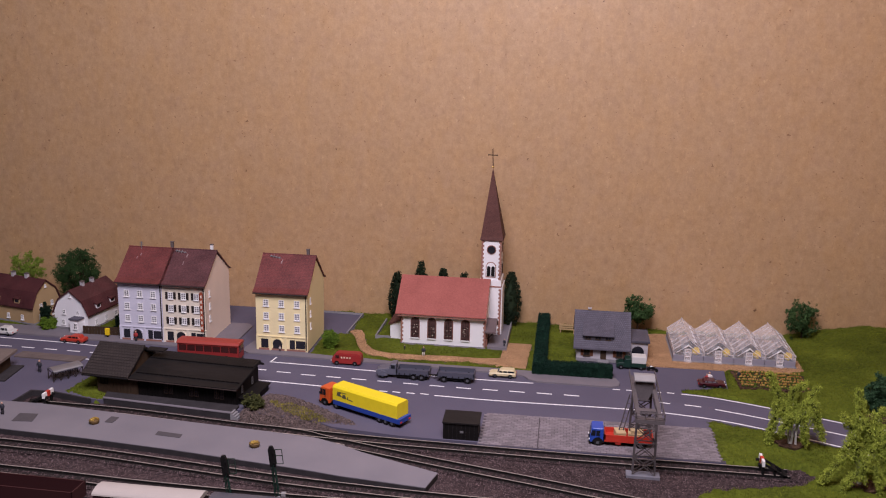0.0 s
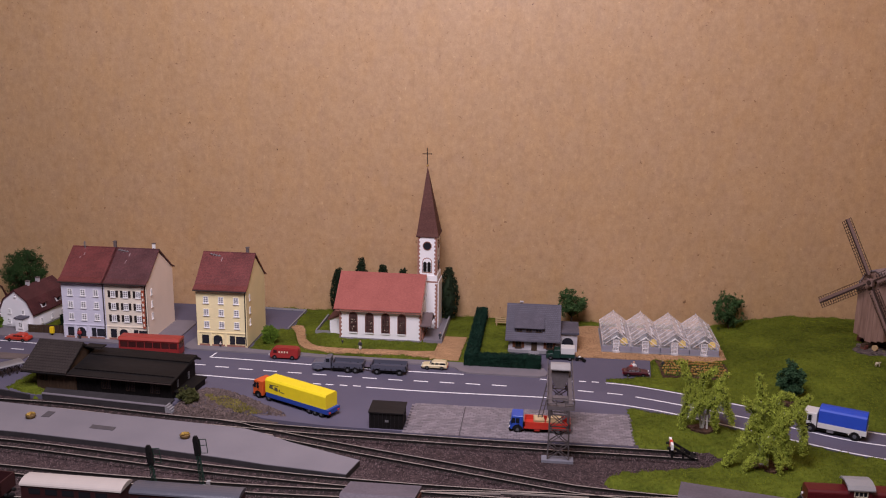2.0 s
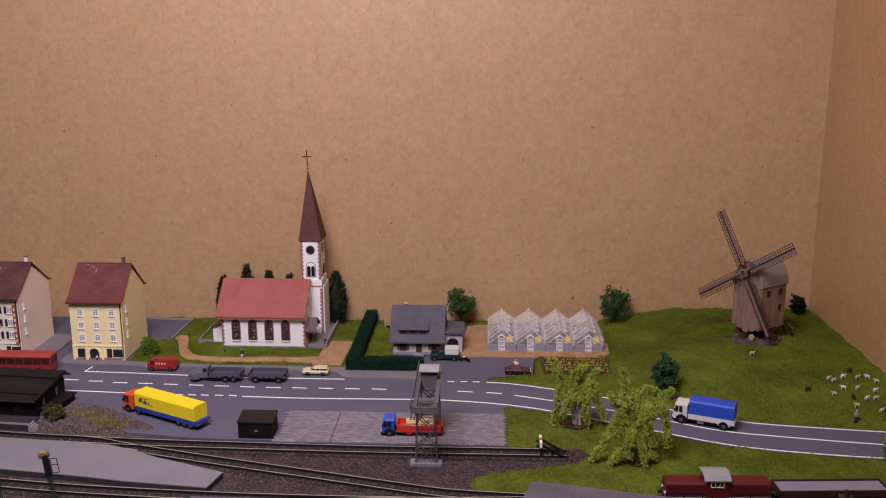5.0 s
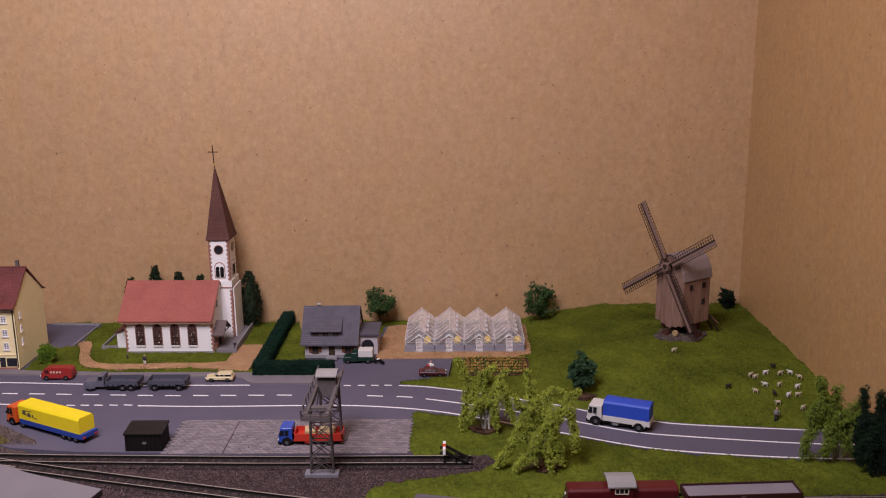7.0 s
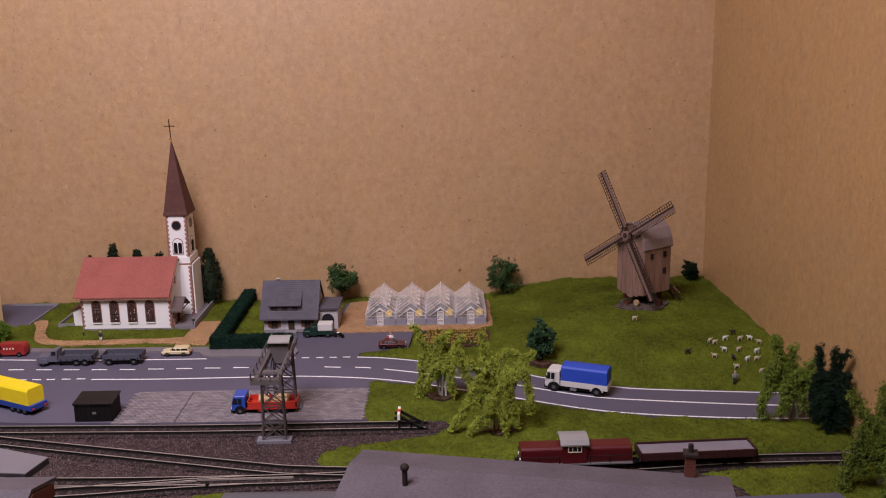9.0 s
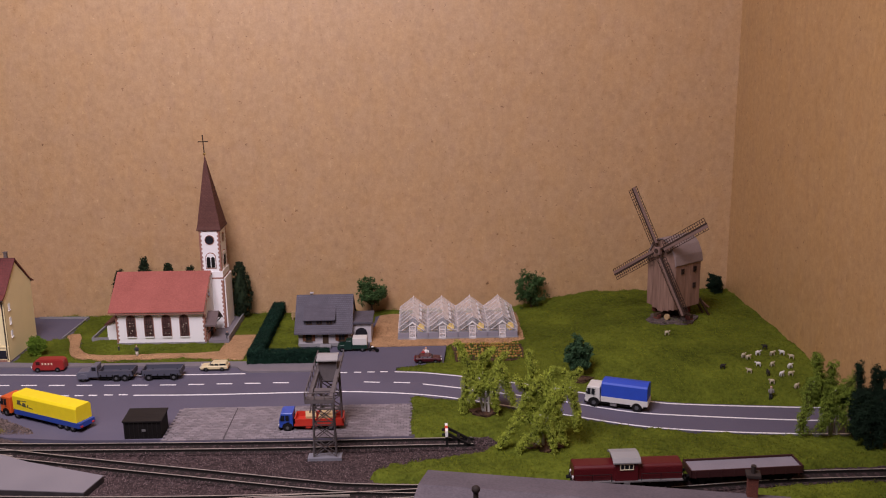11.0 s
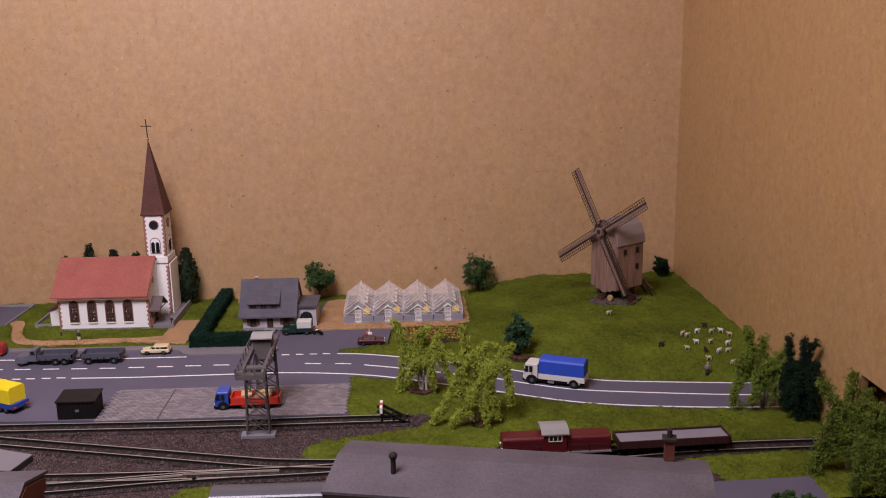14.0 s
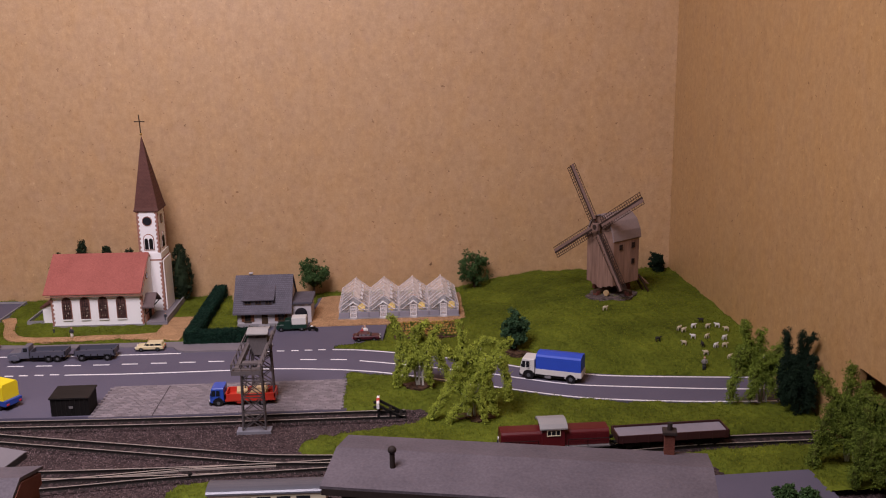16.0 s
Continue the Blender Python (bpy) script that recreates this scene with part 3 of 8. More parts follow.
def hill(px, py):
    """Height of the windmill hill in mm."""
    tx, ty = [p[0] for p in ROAD_TOP[::-1]], [p[1] for p in ROAD_TOP[::-1]]
    low = np.interp(px, tx, ty)
    t = np.clip((py - low - 2) / 50, 0, 1)
    top = 11.9 + 5.0 * np.exp(-((px - 338) / 48) ** 2 - ((py - 482) / 52) ** 2)
    h = top * (1 - (1 - t) ** 2) * smooth((px - 222) / 84)
    return h


RNG = np.random.default_rng(7)


def wobble(px, py):
    return 0.5 * np.sin(px * 0.21 + 1.3) * np.sin(py * 0.17 + 0.4) + 0.25 * np.sin(px * 0.63 + py * 0.41) + 0.2 * np.sin(px * 0.37 - py * 0.83)


def lawn_height(px, py):
    d = np.min([outside(px, py, o) for o in LAWNS], axis=0)
    for o in (PATH_CHURCH, BED):
        d = np.maximum(d, -outside(px, py, o) - 1.4)
    d = d + 0.9 * np.sin(px * 0.9) * np.sin(py * 1.1 + 0.6) + 0.5 * np.sin(px * 2.1 + py * 1.7)
    z = 1.0 + wobble(px, py) + hill(px, py)
    return np.where(d > -1.5, z - (d + 1.5) * 1.8, z), d


gx, gy = np.arange(-430, 410.1, 2.0), np.arange(236, 567.1, 2.0)
gx[-1], gy[-1] = 408.8, 566.8
GX, GY = np.meshgrid(gx, gy)
GZ, GD = lawn_height(GX, GY)
GZ = np.maximum(GZ, -6)
nx, ny = len(gx), len(gy)
ids = np.arange(nx * ny).reshape(ny, nx)
quads = np.stack([ids[:-1, :-1], ids[:-1, 1:], ids[1:, 1:], ids[1:, :-1]], -1).reshape(-1, 4)
keep = (GD.reshape(-1)[quads] < 4).any(1)
used = np.unique(quads[keep])
remap = np.zeros(nx * ny, int)
remap[used] = np.arange(len(used))
lawn = soup("grass_ground", np.stack([GX, GY, GZ], -1).reshape(-1, 3)[used], remap[quads[keep]], M_GRASS, smooth=True)
tagged(lawn, "short green model grass over lawns and a low hill", "grass", "", "structure")


def spikes(x, y, z, height, width, lean):
    """One thin upright three-cornered blade at every place."""
    n = len(x)
    a = RNG.uniform(0, 2 * math.pi, n)
    h = height * RNG.uniform(0.6, 1.3, n)
    ux, uy = np.cos(a) * width, np.sin(a) * width
    tip = np.stack([x + RNG.normal(0, lean, n), y + RNG.normal(0, lean, n), z + h], -1)
    v = np.stack([np.stack([x - ux, y - uy, z - 0.2 + 0 * x], -1), np.stack([x + ux, y + uy, z - 0.2 + 0 * x], -1), tip], 1).reshape(-1, 3)
    return v, np.arange(3 * n).reshape(-1, 3)


bx, by = RNG.uniform(-430, 408, 420000), RNG.uniform(240, 566.5, 420000)
bz, bd = lawn_height(bx, by)
ok = (bd < 0.3)
v, f = spikes(bx[ok], by[ok], bz[ok], 0.8, 0.16, 0.3)
blades = soup("grass_fibres", v, f, M_BLADES)
tagged(blades, "upright fibres of the short green grass", "grass", "", "stuff")


# ---- tracks ----
def track(points, first=0, label="narrow model railway track with dark sleepers"):
    tr = thing("railway_track", 0, 0, 0, 0, label, "track", "tracks of the station", "structure")
    path = polyline(points, 2.0)
    ns = normals(path)
    for side in (-1, 1):
        bm = B()
        off = [p + n * side * 3.9 for p, n in zip(path, ns)]
        rings = [[bm.verts.new(o + n * a + Vector((0, 0, z))) for a, z in ((-0.55, -1.7), (0.55, -1.7), (0.22, -1.3), (0.24, -0.32), (-0.24, -0.32), (-0.22, -1.3))] for o, n in zip(off, ns)]
        for a, b in zip(rings, rings[1:]):
            for i in range(6):
                bm.faces.new((a[i], a[(i + 1) % 6], b[(i + 1) % 6], b[i]))
        rail = part("rail", bm, M_RAILSIDE, tr)
        bm = B()
        rings = [[bm.verts.new(o + n * a + Vector((0, 0, z))) for a, z in ((-0.21, -0.34), (0.21, -0.34), (0.18, -0.1), (-0.18, -0.1))] for o, n in zip(off, ns)]
        for a, b in zip(rings, rings[1:]):
            for i in range(4):
                bm.faces.new((a[i], a[(i + 1) % 4], b[(i + 1) % 4], b[i]))
        part("rail_head", bm, M_RAIL, rail, "bright worn rail head")
    walked, nxt = 0.0, 1.0
    for i in range(1, len(path)):
        walked += (path[i] - path[i - 1]).length
        if walked >= nxt:
            nxt += 3.1
            d = path[i] - path[i - 1]
            ob = new("sleeper", SLEEPER)
            ob.parent = tr
            ob.matrix_basis = pose(path[i].x * MM, path[i].y * MM, 0, 0, 0, math.degrees(math.atan2(d.y, d.x)))
    return tr


bm = box(B(), -0.75, 0.75, -6.6, 6.6, -2.6, -1.65)
SLEEPER = bpy.data.meshes.new("sleeper")
bm.to_mesh(SLEEPER)
bm.free()
SLEEPER.transform(Matrix.Scale(MM, 4))
SLEEPER.materials.append(M_SLEEPER)
SIDING = [(-226, 355), (-178, 353.7), (-144, 350.2), (-108.5, 346), (-75, 343.4), (-48, 341.6), (-16, 340), (12, 339.2), (72, 337.6), (113, 337.2), (157, 337.4), (200, 337.4)]
BRANCH = [(-75, 343.4), (-60, 340.6), (-46, 335.6), (3, 322.2), (63, 307.2), (120, 292.9), (141, 288.8), (180, 285.6), (230, 284.4), (275, 285.4), (302, 287.6), (337, 291), (370, 292), (425, 292)]
MAIN = [(-600, 318), (-400, 311), (-220, 302.6), (-170, 300), (-120.5, 294.2), (-63.5, 287), (-20, 283.4), (20, 281.2), (62, 280), (118, 279.8), (158, 281.4), (200, 284.6)]
LOOP = [(-600, 290), (-400, 281), (-205, 273.8), (-126, 269.4), (-60, 268), (0, 268.8), (45, 272), (85, 277), (118, 279.6)]
FRONT = [(-600, 252), (-300, 245), (-150, 240.5), (0, 239), (120, 238), (260, 236)]
for pts in (SIDING, BRANCH, MAIN, LOOP, FRONT):
    track(pts)
for k, pts in enumerate((SIDING, BRANCH, MAIN, LOOP, FRONT)):
    bm = ribbon(B(), pts, 7.2, -2.8, -1.78 - 0.012 * k, 4.0)
    structure("ballast_bed", bm, M_BALLAST, "brown-grey ballast bed under the rails", "ballast")

# loose stones of the ballast
sx, sy = RNG.uniform(-330, 235, 90000), RNG.uniform(225, 362, 90000)
clear, bed = np.ones(len(sx), bool), np.full(len(sx), 99.0)
clear &= outside(sx, sy, PLATFORM) > 0.5
clear &= outside(sx, sy, ASPHALT) > 0.3
clear &= lawn_height(sx, sy)[1] > 0
for pts in (SIDING, BRANCH, MAIN, LOOP, FRONT):
    pp = np.array([(p.x, p.y) for p in polyline(pts, 4.0)])
    near = np.min(np.hypot(sx[:, None] - pp[None, :, 0], sy[:, None] - pp[None, :, 1]), axis=1)
    clear &= (near > 4.5) | ((near < 3.3) & (RNG.uniform(0, 1, len(sx)) < 0.8))
    bed = np.minimum(bed, near)
sx, sy, up = sx[clear], sy[clear], np.interp(bed[clear], (7.0, 8.8), (0.72, 0.0))
n = len(sx)
r = RNG.uniform(0.22, 0.5, n)
ang = RNG.uniform(0, 6.28, n)
cor = []
for k in range(3):
    cor.append(np.stack([sx + r * np.cos(ang + 2.1 * k), sy + r * np.sin(ang + 2.1 * k), -2.6 + up], -1))
cor.append(np.stack([sx, sy, -2.5 + up + r * 1.1], -1))
v = np.stack(cor, 1).reshape(-1, 3)
b4 = np.arange(n)[:, None] * 4
f = np.concatenate([b4 + np.array([0, 1, 3]), b4 + np.array([1, 2, 3]), b4 + np.array([2, 0, 3])])
tagged(soup("ballast_stones", v, f, M_STONES), "loose brown and grey ballast stones", "ballast", "", "stuff")

# ---- buildings ----
M_WHITE = surface("white_render", (0.82, 0.80, 0.80), 0.7, var=0.05, fine=1500, coarse=90, bump=0.1)
M_LILAC = surface("pale_lilac_render", (0.62, 0.60, 0.68), 0.75, var=0.06, fine=1500, coarse=90)
M_CREAM = surface("cream_render", (0.78, 0.69, 0.56), 0.75, var=0.06, fine=1500, coarse=90)
M_PINKISH = surface("beige_gable", (0.82, 0.68, 0.57), 0.75, var=0.06, fine=1500, coarse=70)
M_YELLOW = surface("pale_yellow_render", (0.86, 0.73, 0.42), 0.75, var=0.06, fine=1500, coarse=70)
M_TAN = surface("tan_render", (0.42, 0.29, 0.15), 0.8, var=0.12, fine=1500, coarse=120)
M_GREYWALL = surface("grey_render", (0.45, 0.42, 0.44), 0.8, var=0.10, fine=1500, coarse=100)
M_ROOF_RED = rows_of(surface("red_roof_tiles", (0.145, 0.034, 0.034), 0.5, var=0.3, fine=900, coarse=70, second=(0.20, 0.052, 0.048), spec=0.4), 1.1, 0.9)
M_ROOF_OLD = rows_of(surface("aged_red_roof_tiles", (0.085, 0.03, 0.034), 0.5, var=0.32, fine=900, coarse=70, second=(0.14, 0.055, 0.058), spec=0.4), 1.1, 0.9)
M_ROOF_COTTAGE = rows_of(surface("dark_red_cottage_tiles", (0.065, 0.018, 0.02), 0.55, var=0.3, fine=900, coarse=70, second=(0.10, 0.03, 0.032), spec=0.3), 1.1, 0.9)
M_ROOF_CHURCH = rows_of(surface("brick_red_roof_tiles", (0.36, 0.108, 0.088), 0.6, var=0.12, fine=1200, coarse=60, second=(0.39, 0.122, 0.10)), 0.9, 0.8, strength=0.22, dark=0.86)
M_SPIRE = rows_of(surface("brown_spire_shingles", (0.13, 0.055, 0.045), 0.7, var=0.2, fine=1200, coarse=90), 1.0, 0.9, (90, 0, 0), 0.5)
M_SLATE = rows_of(surface("slate_roof", (0.125, 0.115, 0.145), 0.65, var=0.2, fine=1200, coarse=90), 1.3, 1.1)
M_ROOF_BROWN = rows_of(surface("brown_shed_tiles", (0.052, 0.041, 0.038), 0.7, var=0.25, fine=900, coarse=120), 1.9, 1.9, strength=0.8, dark=0.5)
M_FELT = grain(surface("black_roofing_felt", (0.008, 0.007, 0.007), 0.6, var=0.4, fine=500, coarse=70, second=(0.013, 0.011, 0.011), spec=0.25), (0.3, 1, 1))
M_FELT_GREY = surface("grey_roofing_felt", (0.09, 0.077, 0.092), 0.65, var=0.2, fine=900, coarse=45, second=(0.118, 0.10, 0.115))
M_TIMBER = grain(surface("dark_timber", (0.0075, 0.006, 0.006), 0.7, var=0.4, fine=900, coarse=200), (1, 1, 0.15))
M_TIMBER_BROWN = grain(surface("brown_timber", (0.055, 0.034, 0.021), 0.8, var=0.3, fine=900, coarse=200), (1, 1, 0.15))
M_SANDSTONE = surface("red_sandstone", (0.30, 0.15, 0.115), 0.8, var=0.18, fine=1500, coarse=200)
M_TRIM = surface("white_trim", (0.80, 0.78, 0.76), 0.6, var=0.04, bump=0.05)
M_PANE = surface("dark_pane", (0.018, 0.018, 0.024), 0.18, var=0.3, bump=0.0, spec=0.5)
M_PANE_PALE = surface("pale_pane", (0.20, 0.19, 0.21), 0.3, var=0.25, bump=0.0, spec=0.5)
M_PANE_BROWN = surface("leaded_pane", (0.055, 0.022, 0.02), 0.35, var=0.5, fine=2500, coarse=700, second=(0.09, 0.05, 0.045))
M_SHUTTER = surface("dark_shutter", (0.03, 0.022, 0.02), 0.7, var=0.2)
M_PIPE = surface("downpipe", (0.04, 0.028, 0.025), 0.6, var=0.2)
M_CHIMNEY = surface("chimney_render", (0.13, 0.105, 0.10), 0.85, var=0.25, fine=1300, coarse=300)
M_CROSS = surface("dark_bronze", (0.05, 0.032, 0.024), 0.5, metal=0.3, var=0.2)
M_METAL = surface("grey_metal", (0.30, 0.29, 0.30), 0.45, metal=0.6, var=0.12)
M_SIGN = surface("red_sign", (0.36, 0.09, 0.05), 0.6, var=0.1)
M_BRICKWALL = rows_of(surface("red_brick", (0.16, 0.055, 0.04), 0.8, var=0.25), 1.3, 0.6, (90, 0, 0))


M_GLUE = surface("dried_glue", (0.30, 0.22, 0.22), 0.35, var=0.4, fine=900, coarse=400, spec=0.5)


def window(parent, x, y, z, w, h, turn=0.0, frame_mat=None, pane_mat=None, nx=2, nz=2, sill=True, shutters=None, t=0.42):
    """A casement on a wall: x, y, z is the middle of its foot; turn 0 faces -y, 90 faces +x."""
    fr = part("window", frame_bars(B(), w, h, t, 0.4, nx, nz), frame_mat or M_TRIM, parent, at=(x, y, z, 0, 0, turn))
    part("pane", box(B(), -w / 2 + 0.1, w / 2 - 0.1, -0.12, 0.3, 0.1, h - 0.1), pane_mat or M_PANE, fr, "dark glazing")
    if sill:
        part("sill", box(B(), -w / 2 - 0.35, w / 2 + 0.35, -0.75, 0.1, -0.5, 0.0), frame_mat or M_TRIM, fr)
    if shutters:
        for s in (-1, 1):
            bm = box(B(), s * (w / 2 + 0.1), s * (w / 2 + w * 0.5), -0.35, 0.05, -0.1, h + 0.1)
            part("shutter", bm, shutters, fr, "dark open shutter")
    return fr


def gable_roof(x0, x1, yf, yb, yr, ze, zr, thick=1.0, over=0.0, kick=0.0):
    """Two slabs over a ridge along x; kick lifts the eaves into a flatter foot."""
    bm = B()
    for sgn, ye in ((1, yf), (-1, yb)):
        prof = [(ye, ze), (ye + (yr - ye) * 0.18, ze + (zr - ze) * (0.18 - kick)), (yr, zr), (yr, zr + thick * 1.3),
                (ye + (yr - ye) * 0.18, ze + (zr - ze) * (0.18 - kick) + thick), (ye, ze + thick)]
        prism(bm, prof, "x", x0 - over, x1 + over)
    return bm


def townhouse(x, y, w, d, eave, ridge, wall, gable, roof, label, shop, shutters=None, sign=False, aerial="upright", chimneys=(), glue=()):
    h = thing("townhouse", x, y, 1.1, 0, label, "house", "town houses along the street")
    yr = d * 0.5
    body = B()
    prism(body, [(0, 0), (d, 0), (d, eave), (yr, ridge - 1.2), (0, eave)], "x", 0.6, w)
    part("wall", body, gable, h)
    part("front_wall", box(B(), 0, w, -0.5, 0.4, 10, eave - 0.3), wall, h, "rendered street front")
    part("ground_floor", shop_front(w), shop, h, "shop floor with arched doorway")
    for px, pw in ((0.16, 0.14), (0.70, 0.10)):
        bm = box(B(), w * px - w * pw / 2, w * px + w * pw / 2, -0.72, 0.3, 1.6, 8.0)
        part("shop_window", bm, M_PANE, h, "dark shop window")
    bm = box(B(), w * 0.77, w * 0.97, -0.72, 0.3, 2.0, 7.6)
    part("shop_window", bm, M_PANE, h, "dark shop window")
    arch = [(w * 0.41 + 3.2 * math.cos(a), 5.4 + 2.9 * math.sin(a)) for a in np.linspace(0, math.pi, 9)] + [(w * 0.41 - 3.2, 0.3), (w * 0.41 + 3.2, 0.3)]
    part("doorway", prism(B(), arch, "y", -0.74, 0.3), M_PANE, h, "dark arched shop entrance")
    ring = B()
    for a0, a1 in zip(np.linspace(0, math.pi, 9), np.linspace(0, math.pi, 9)[1:]):
        beam(ring, (w * 0.41 + 3.6 * math.cos(a0), -0.8, 5.4 + 3.3 * math.sin(a0)), (w * 0.41 + 3.6 * math.cos(a1), -0.8, 5.4 + 3.3 * math.sin(a1)), 0.7, 0.7)
    part("arch", ring, shop, h)
    part("cornice", box(B(), -0.2, w + 0.2, -1.0, 0.4, 9.6, 10.4, 0.15), shop, h)
    part("plinth", box(B(), -0.1, w + 0.1, -0.9, 0.2, 0, 1.2), M_SANDSTONE, h)
    for floor_z in (14.0, 23.0, 32.2):
        for k in range(3):
            window(h, w * (0.2 + 0.3 * k), -0.5, floor_z + (eave - 44) * 0.3, 3.8, 4.8, 0, shutters=shutters, pane_mat=M_PANE_PALE, nz=3, t=0.5)
        window(h, w, d * 0.16, floor_z + 0.6, 2.2, 4.4, 90, pane_mat=M_PANE_PALE)
    rf = part("roof", gable_roof(-1.2, w + 1.0, -3.2, d + 3.0, yr, eave - 1.2, ridge, 0.9, kick=0.07), roof, h)
    part("ridge_tiles", rod(B(), (-1.2, yr, ridge + 0.9), (w + 1.0, yr, ridge + 0.9), 0.55, 8), roof, rf)
    part("gutter", rod(B(), (-1.0, -3.4, eave - 1.2), (w + 0.9, -3.4, eave - 1.2), 0.5, 8), M_PIPE, h, "dark gutter")
    part("downpipe", rod(B(), (w - 0.9, -1.0, 1.2), (w - 0.9, -1.0, eave - 1.8), 0.4, 6), M_PIPE, h, "dark downpipe")
    for cx, ch, light in chimneys:
        c = part("chimney", box(B(), cx - 1.0, cx + 1.0, yr + 1.0, yr + 3.0, ridge - 3, ridge + ch, 0.1), M_TRIM if light else M_CHIMNEY, h)
        part("chimney_cap", box(B(), cx - 1.25, cx + 1.25, yr + 0.75, yr + 3.25, ridge + ch, ridge + ch + 0.5), M_CHIMNEY, c)
    sl = (ridge - eave + 1.2) / (yr + 3.2)
    tilt = math.degrees(math.atan(sl))

    def roof_z(yy):
        return eave - 1.2 + (yy + 3.2) * sl

    if aerial == "upright":
        ant = B()
        ax = w * 0.27
        rod(ant, (ax, yr - 1.5, roof_z(yr - 1.5)), (ax, yr - 1.5, ridge + 5.2), 0.3, 6)
        for k, half in ((2.0, 1.0), (3.2, 1.5), (4.4, 1.2)):
            rod(ant, (ax - half, yr - 1.5, ridge + k), (ax + half, yr - 1.5, ridge + k), 0.2, 5)
        part("aerial", ant, M_METAL, rf, "thin metal roof aerial")
    else:
        hb = B()
        m = Matrix.Translation((w * aerial, yr * 0.88, roof_z(yr * 0.88) + 1.4)) @ Euler((math.radians(tilt), 0.16, 0.22 - aerial)).to_matrix().to_4x4()
        rod(hb, m @ Vector((-4.0, 0, 0.5)), m @ Vector((4.0, 0, 0.2)), 0.34, 6)
        for q, half in ((-3.2, 1.0), (-1.4, 1.3), (0.6, 1.5), (2.8, 1.1)):
            rod(hb, m @ Vector((q, -half, 0.4)), m @ Vector((q, half, 0.4)), 0.18, 5)
        part("fallen_aerial", hb, M_METAL, rf, "bent metal aerial lying on the tiles")
    for gx, gy, length, width in glue:
        streak = [(0, 0), (width, 0.1), (width * 0.8, length * 0.5), (width * 1.3, length), (width * 0.3, length * 0.93), (-width * 0.2, length * 0.4)]
        part("glue_streak", prism(B(), streak, "z", 0, 0.1), M_GLUE, rf, "pale glue streak").matrix_basis = pose(w * gx * MM, yr * gy * MM, (roof_z(yr * gy) + 0.78) * MM, tilt, 0, 0)
    if sign:
        sg = part("sign", box(B(), w - 3.6, w - 1.6, -1.3, -0.5, 9.5, 38.0), M_SIGN, h, "tall red shop sign")
        for k in range(7):
            part("sign_bar", box(B(), w - 3.1, w - 2.1, -1.45, -1.28, 11.2 + 3.8 * k, 13.2 + 3.8 * k), M_CREAM, sg, "pale bar on the sign")
    return h


def shop_front(w):
    bm = B()
    box(bm, 0, w, -0.45, 0.4, 0, 9.8)
    for px in (0.02, 0.27, 0.57, 0.98):
        box(bm, w * px - 0.8, w * px + 0.8, -1.0, 0, 0, 9.6, 0.1)
    return bm


townhouse(-232, 470.5, 32.5, 48, 43.6, 61.5, M_LILAC, M_PINKISH, M_ROOF_RED, "pale lilac four-storey town house with a red tiled roof", M_LILAC, chimneys=((30.5, 5.0, False),), glue=((0.30, 0.72, 2.6, 0.7), (0.24, 0.62, 2.2, 0.6)))
townhouse(-199.3, 470.5, 31.3, 48, 43.6, 61.5, M_CREAM, M_PINKISH, M_ROOF_OLD, "cream four-storey town house with dark shutters", M_CREAM, M_SHUTTER, True, 0.2, ((27.5, 4.5, True),), ((0.36, 0.74, 4.4, 0.8), (0.34, 0.5, 3.4, 0.5)))
townhouse(-130.6, 468.0, 36.6, 44, 42.6, 62.5, M_YELLOW, M_YELLOW, M_ROOF_RED, "pale yellow four-storey corner house with shops", M_YELLOW, None, False, 0.24, ((31.0, 4.5, False),), ((0.37, 0.72, 3.6, 0.7),))


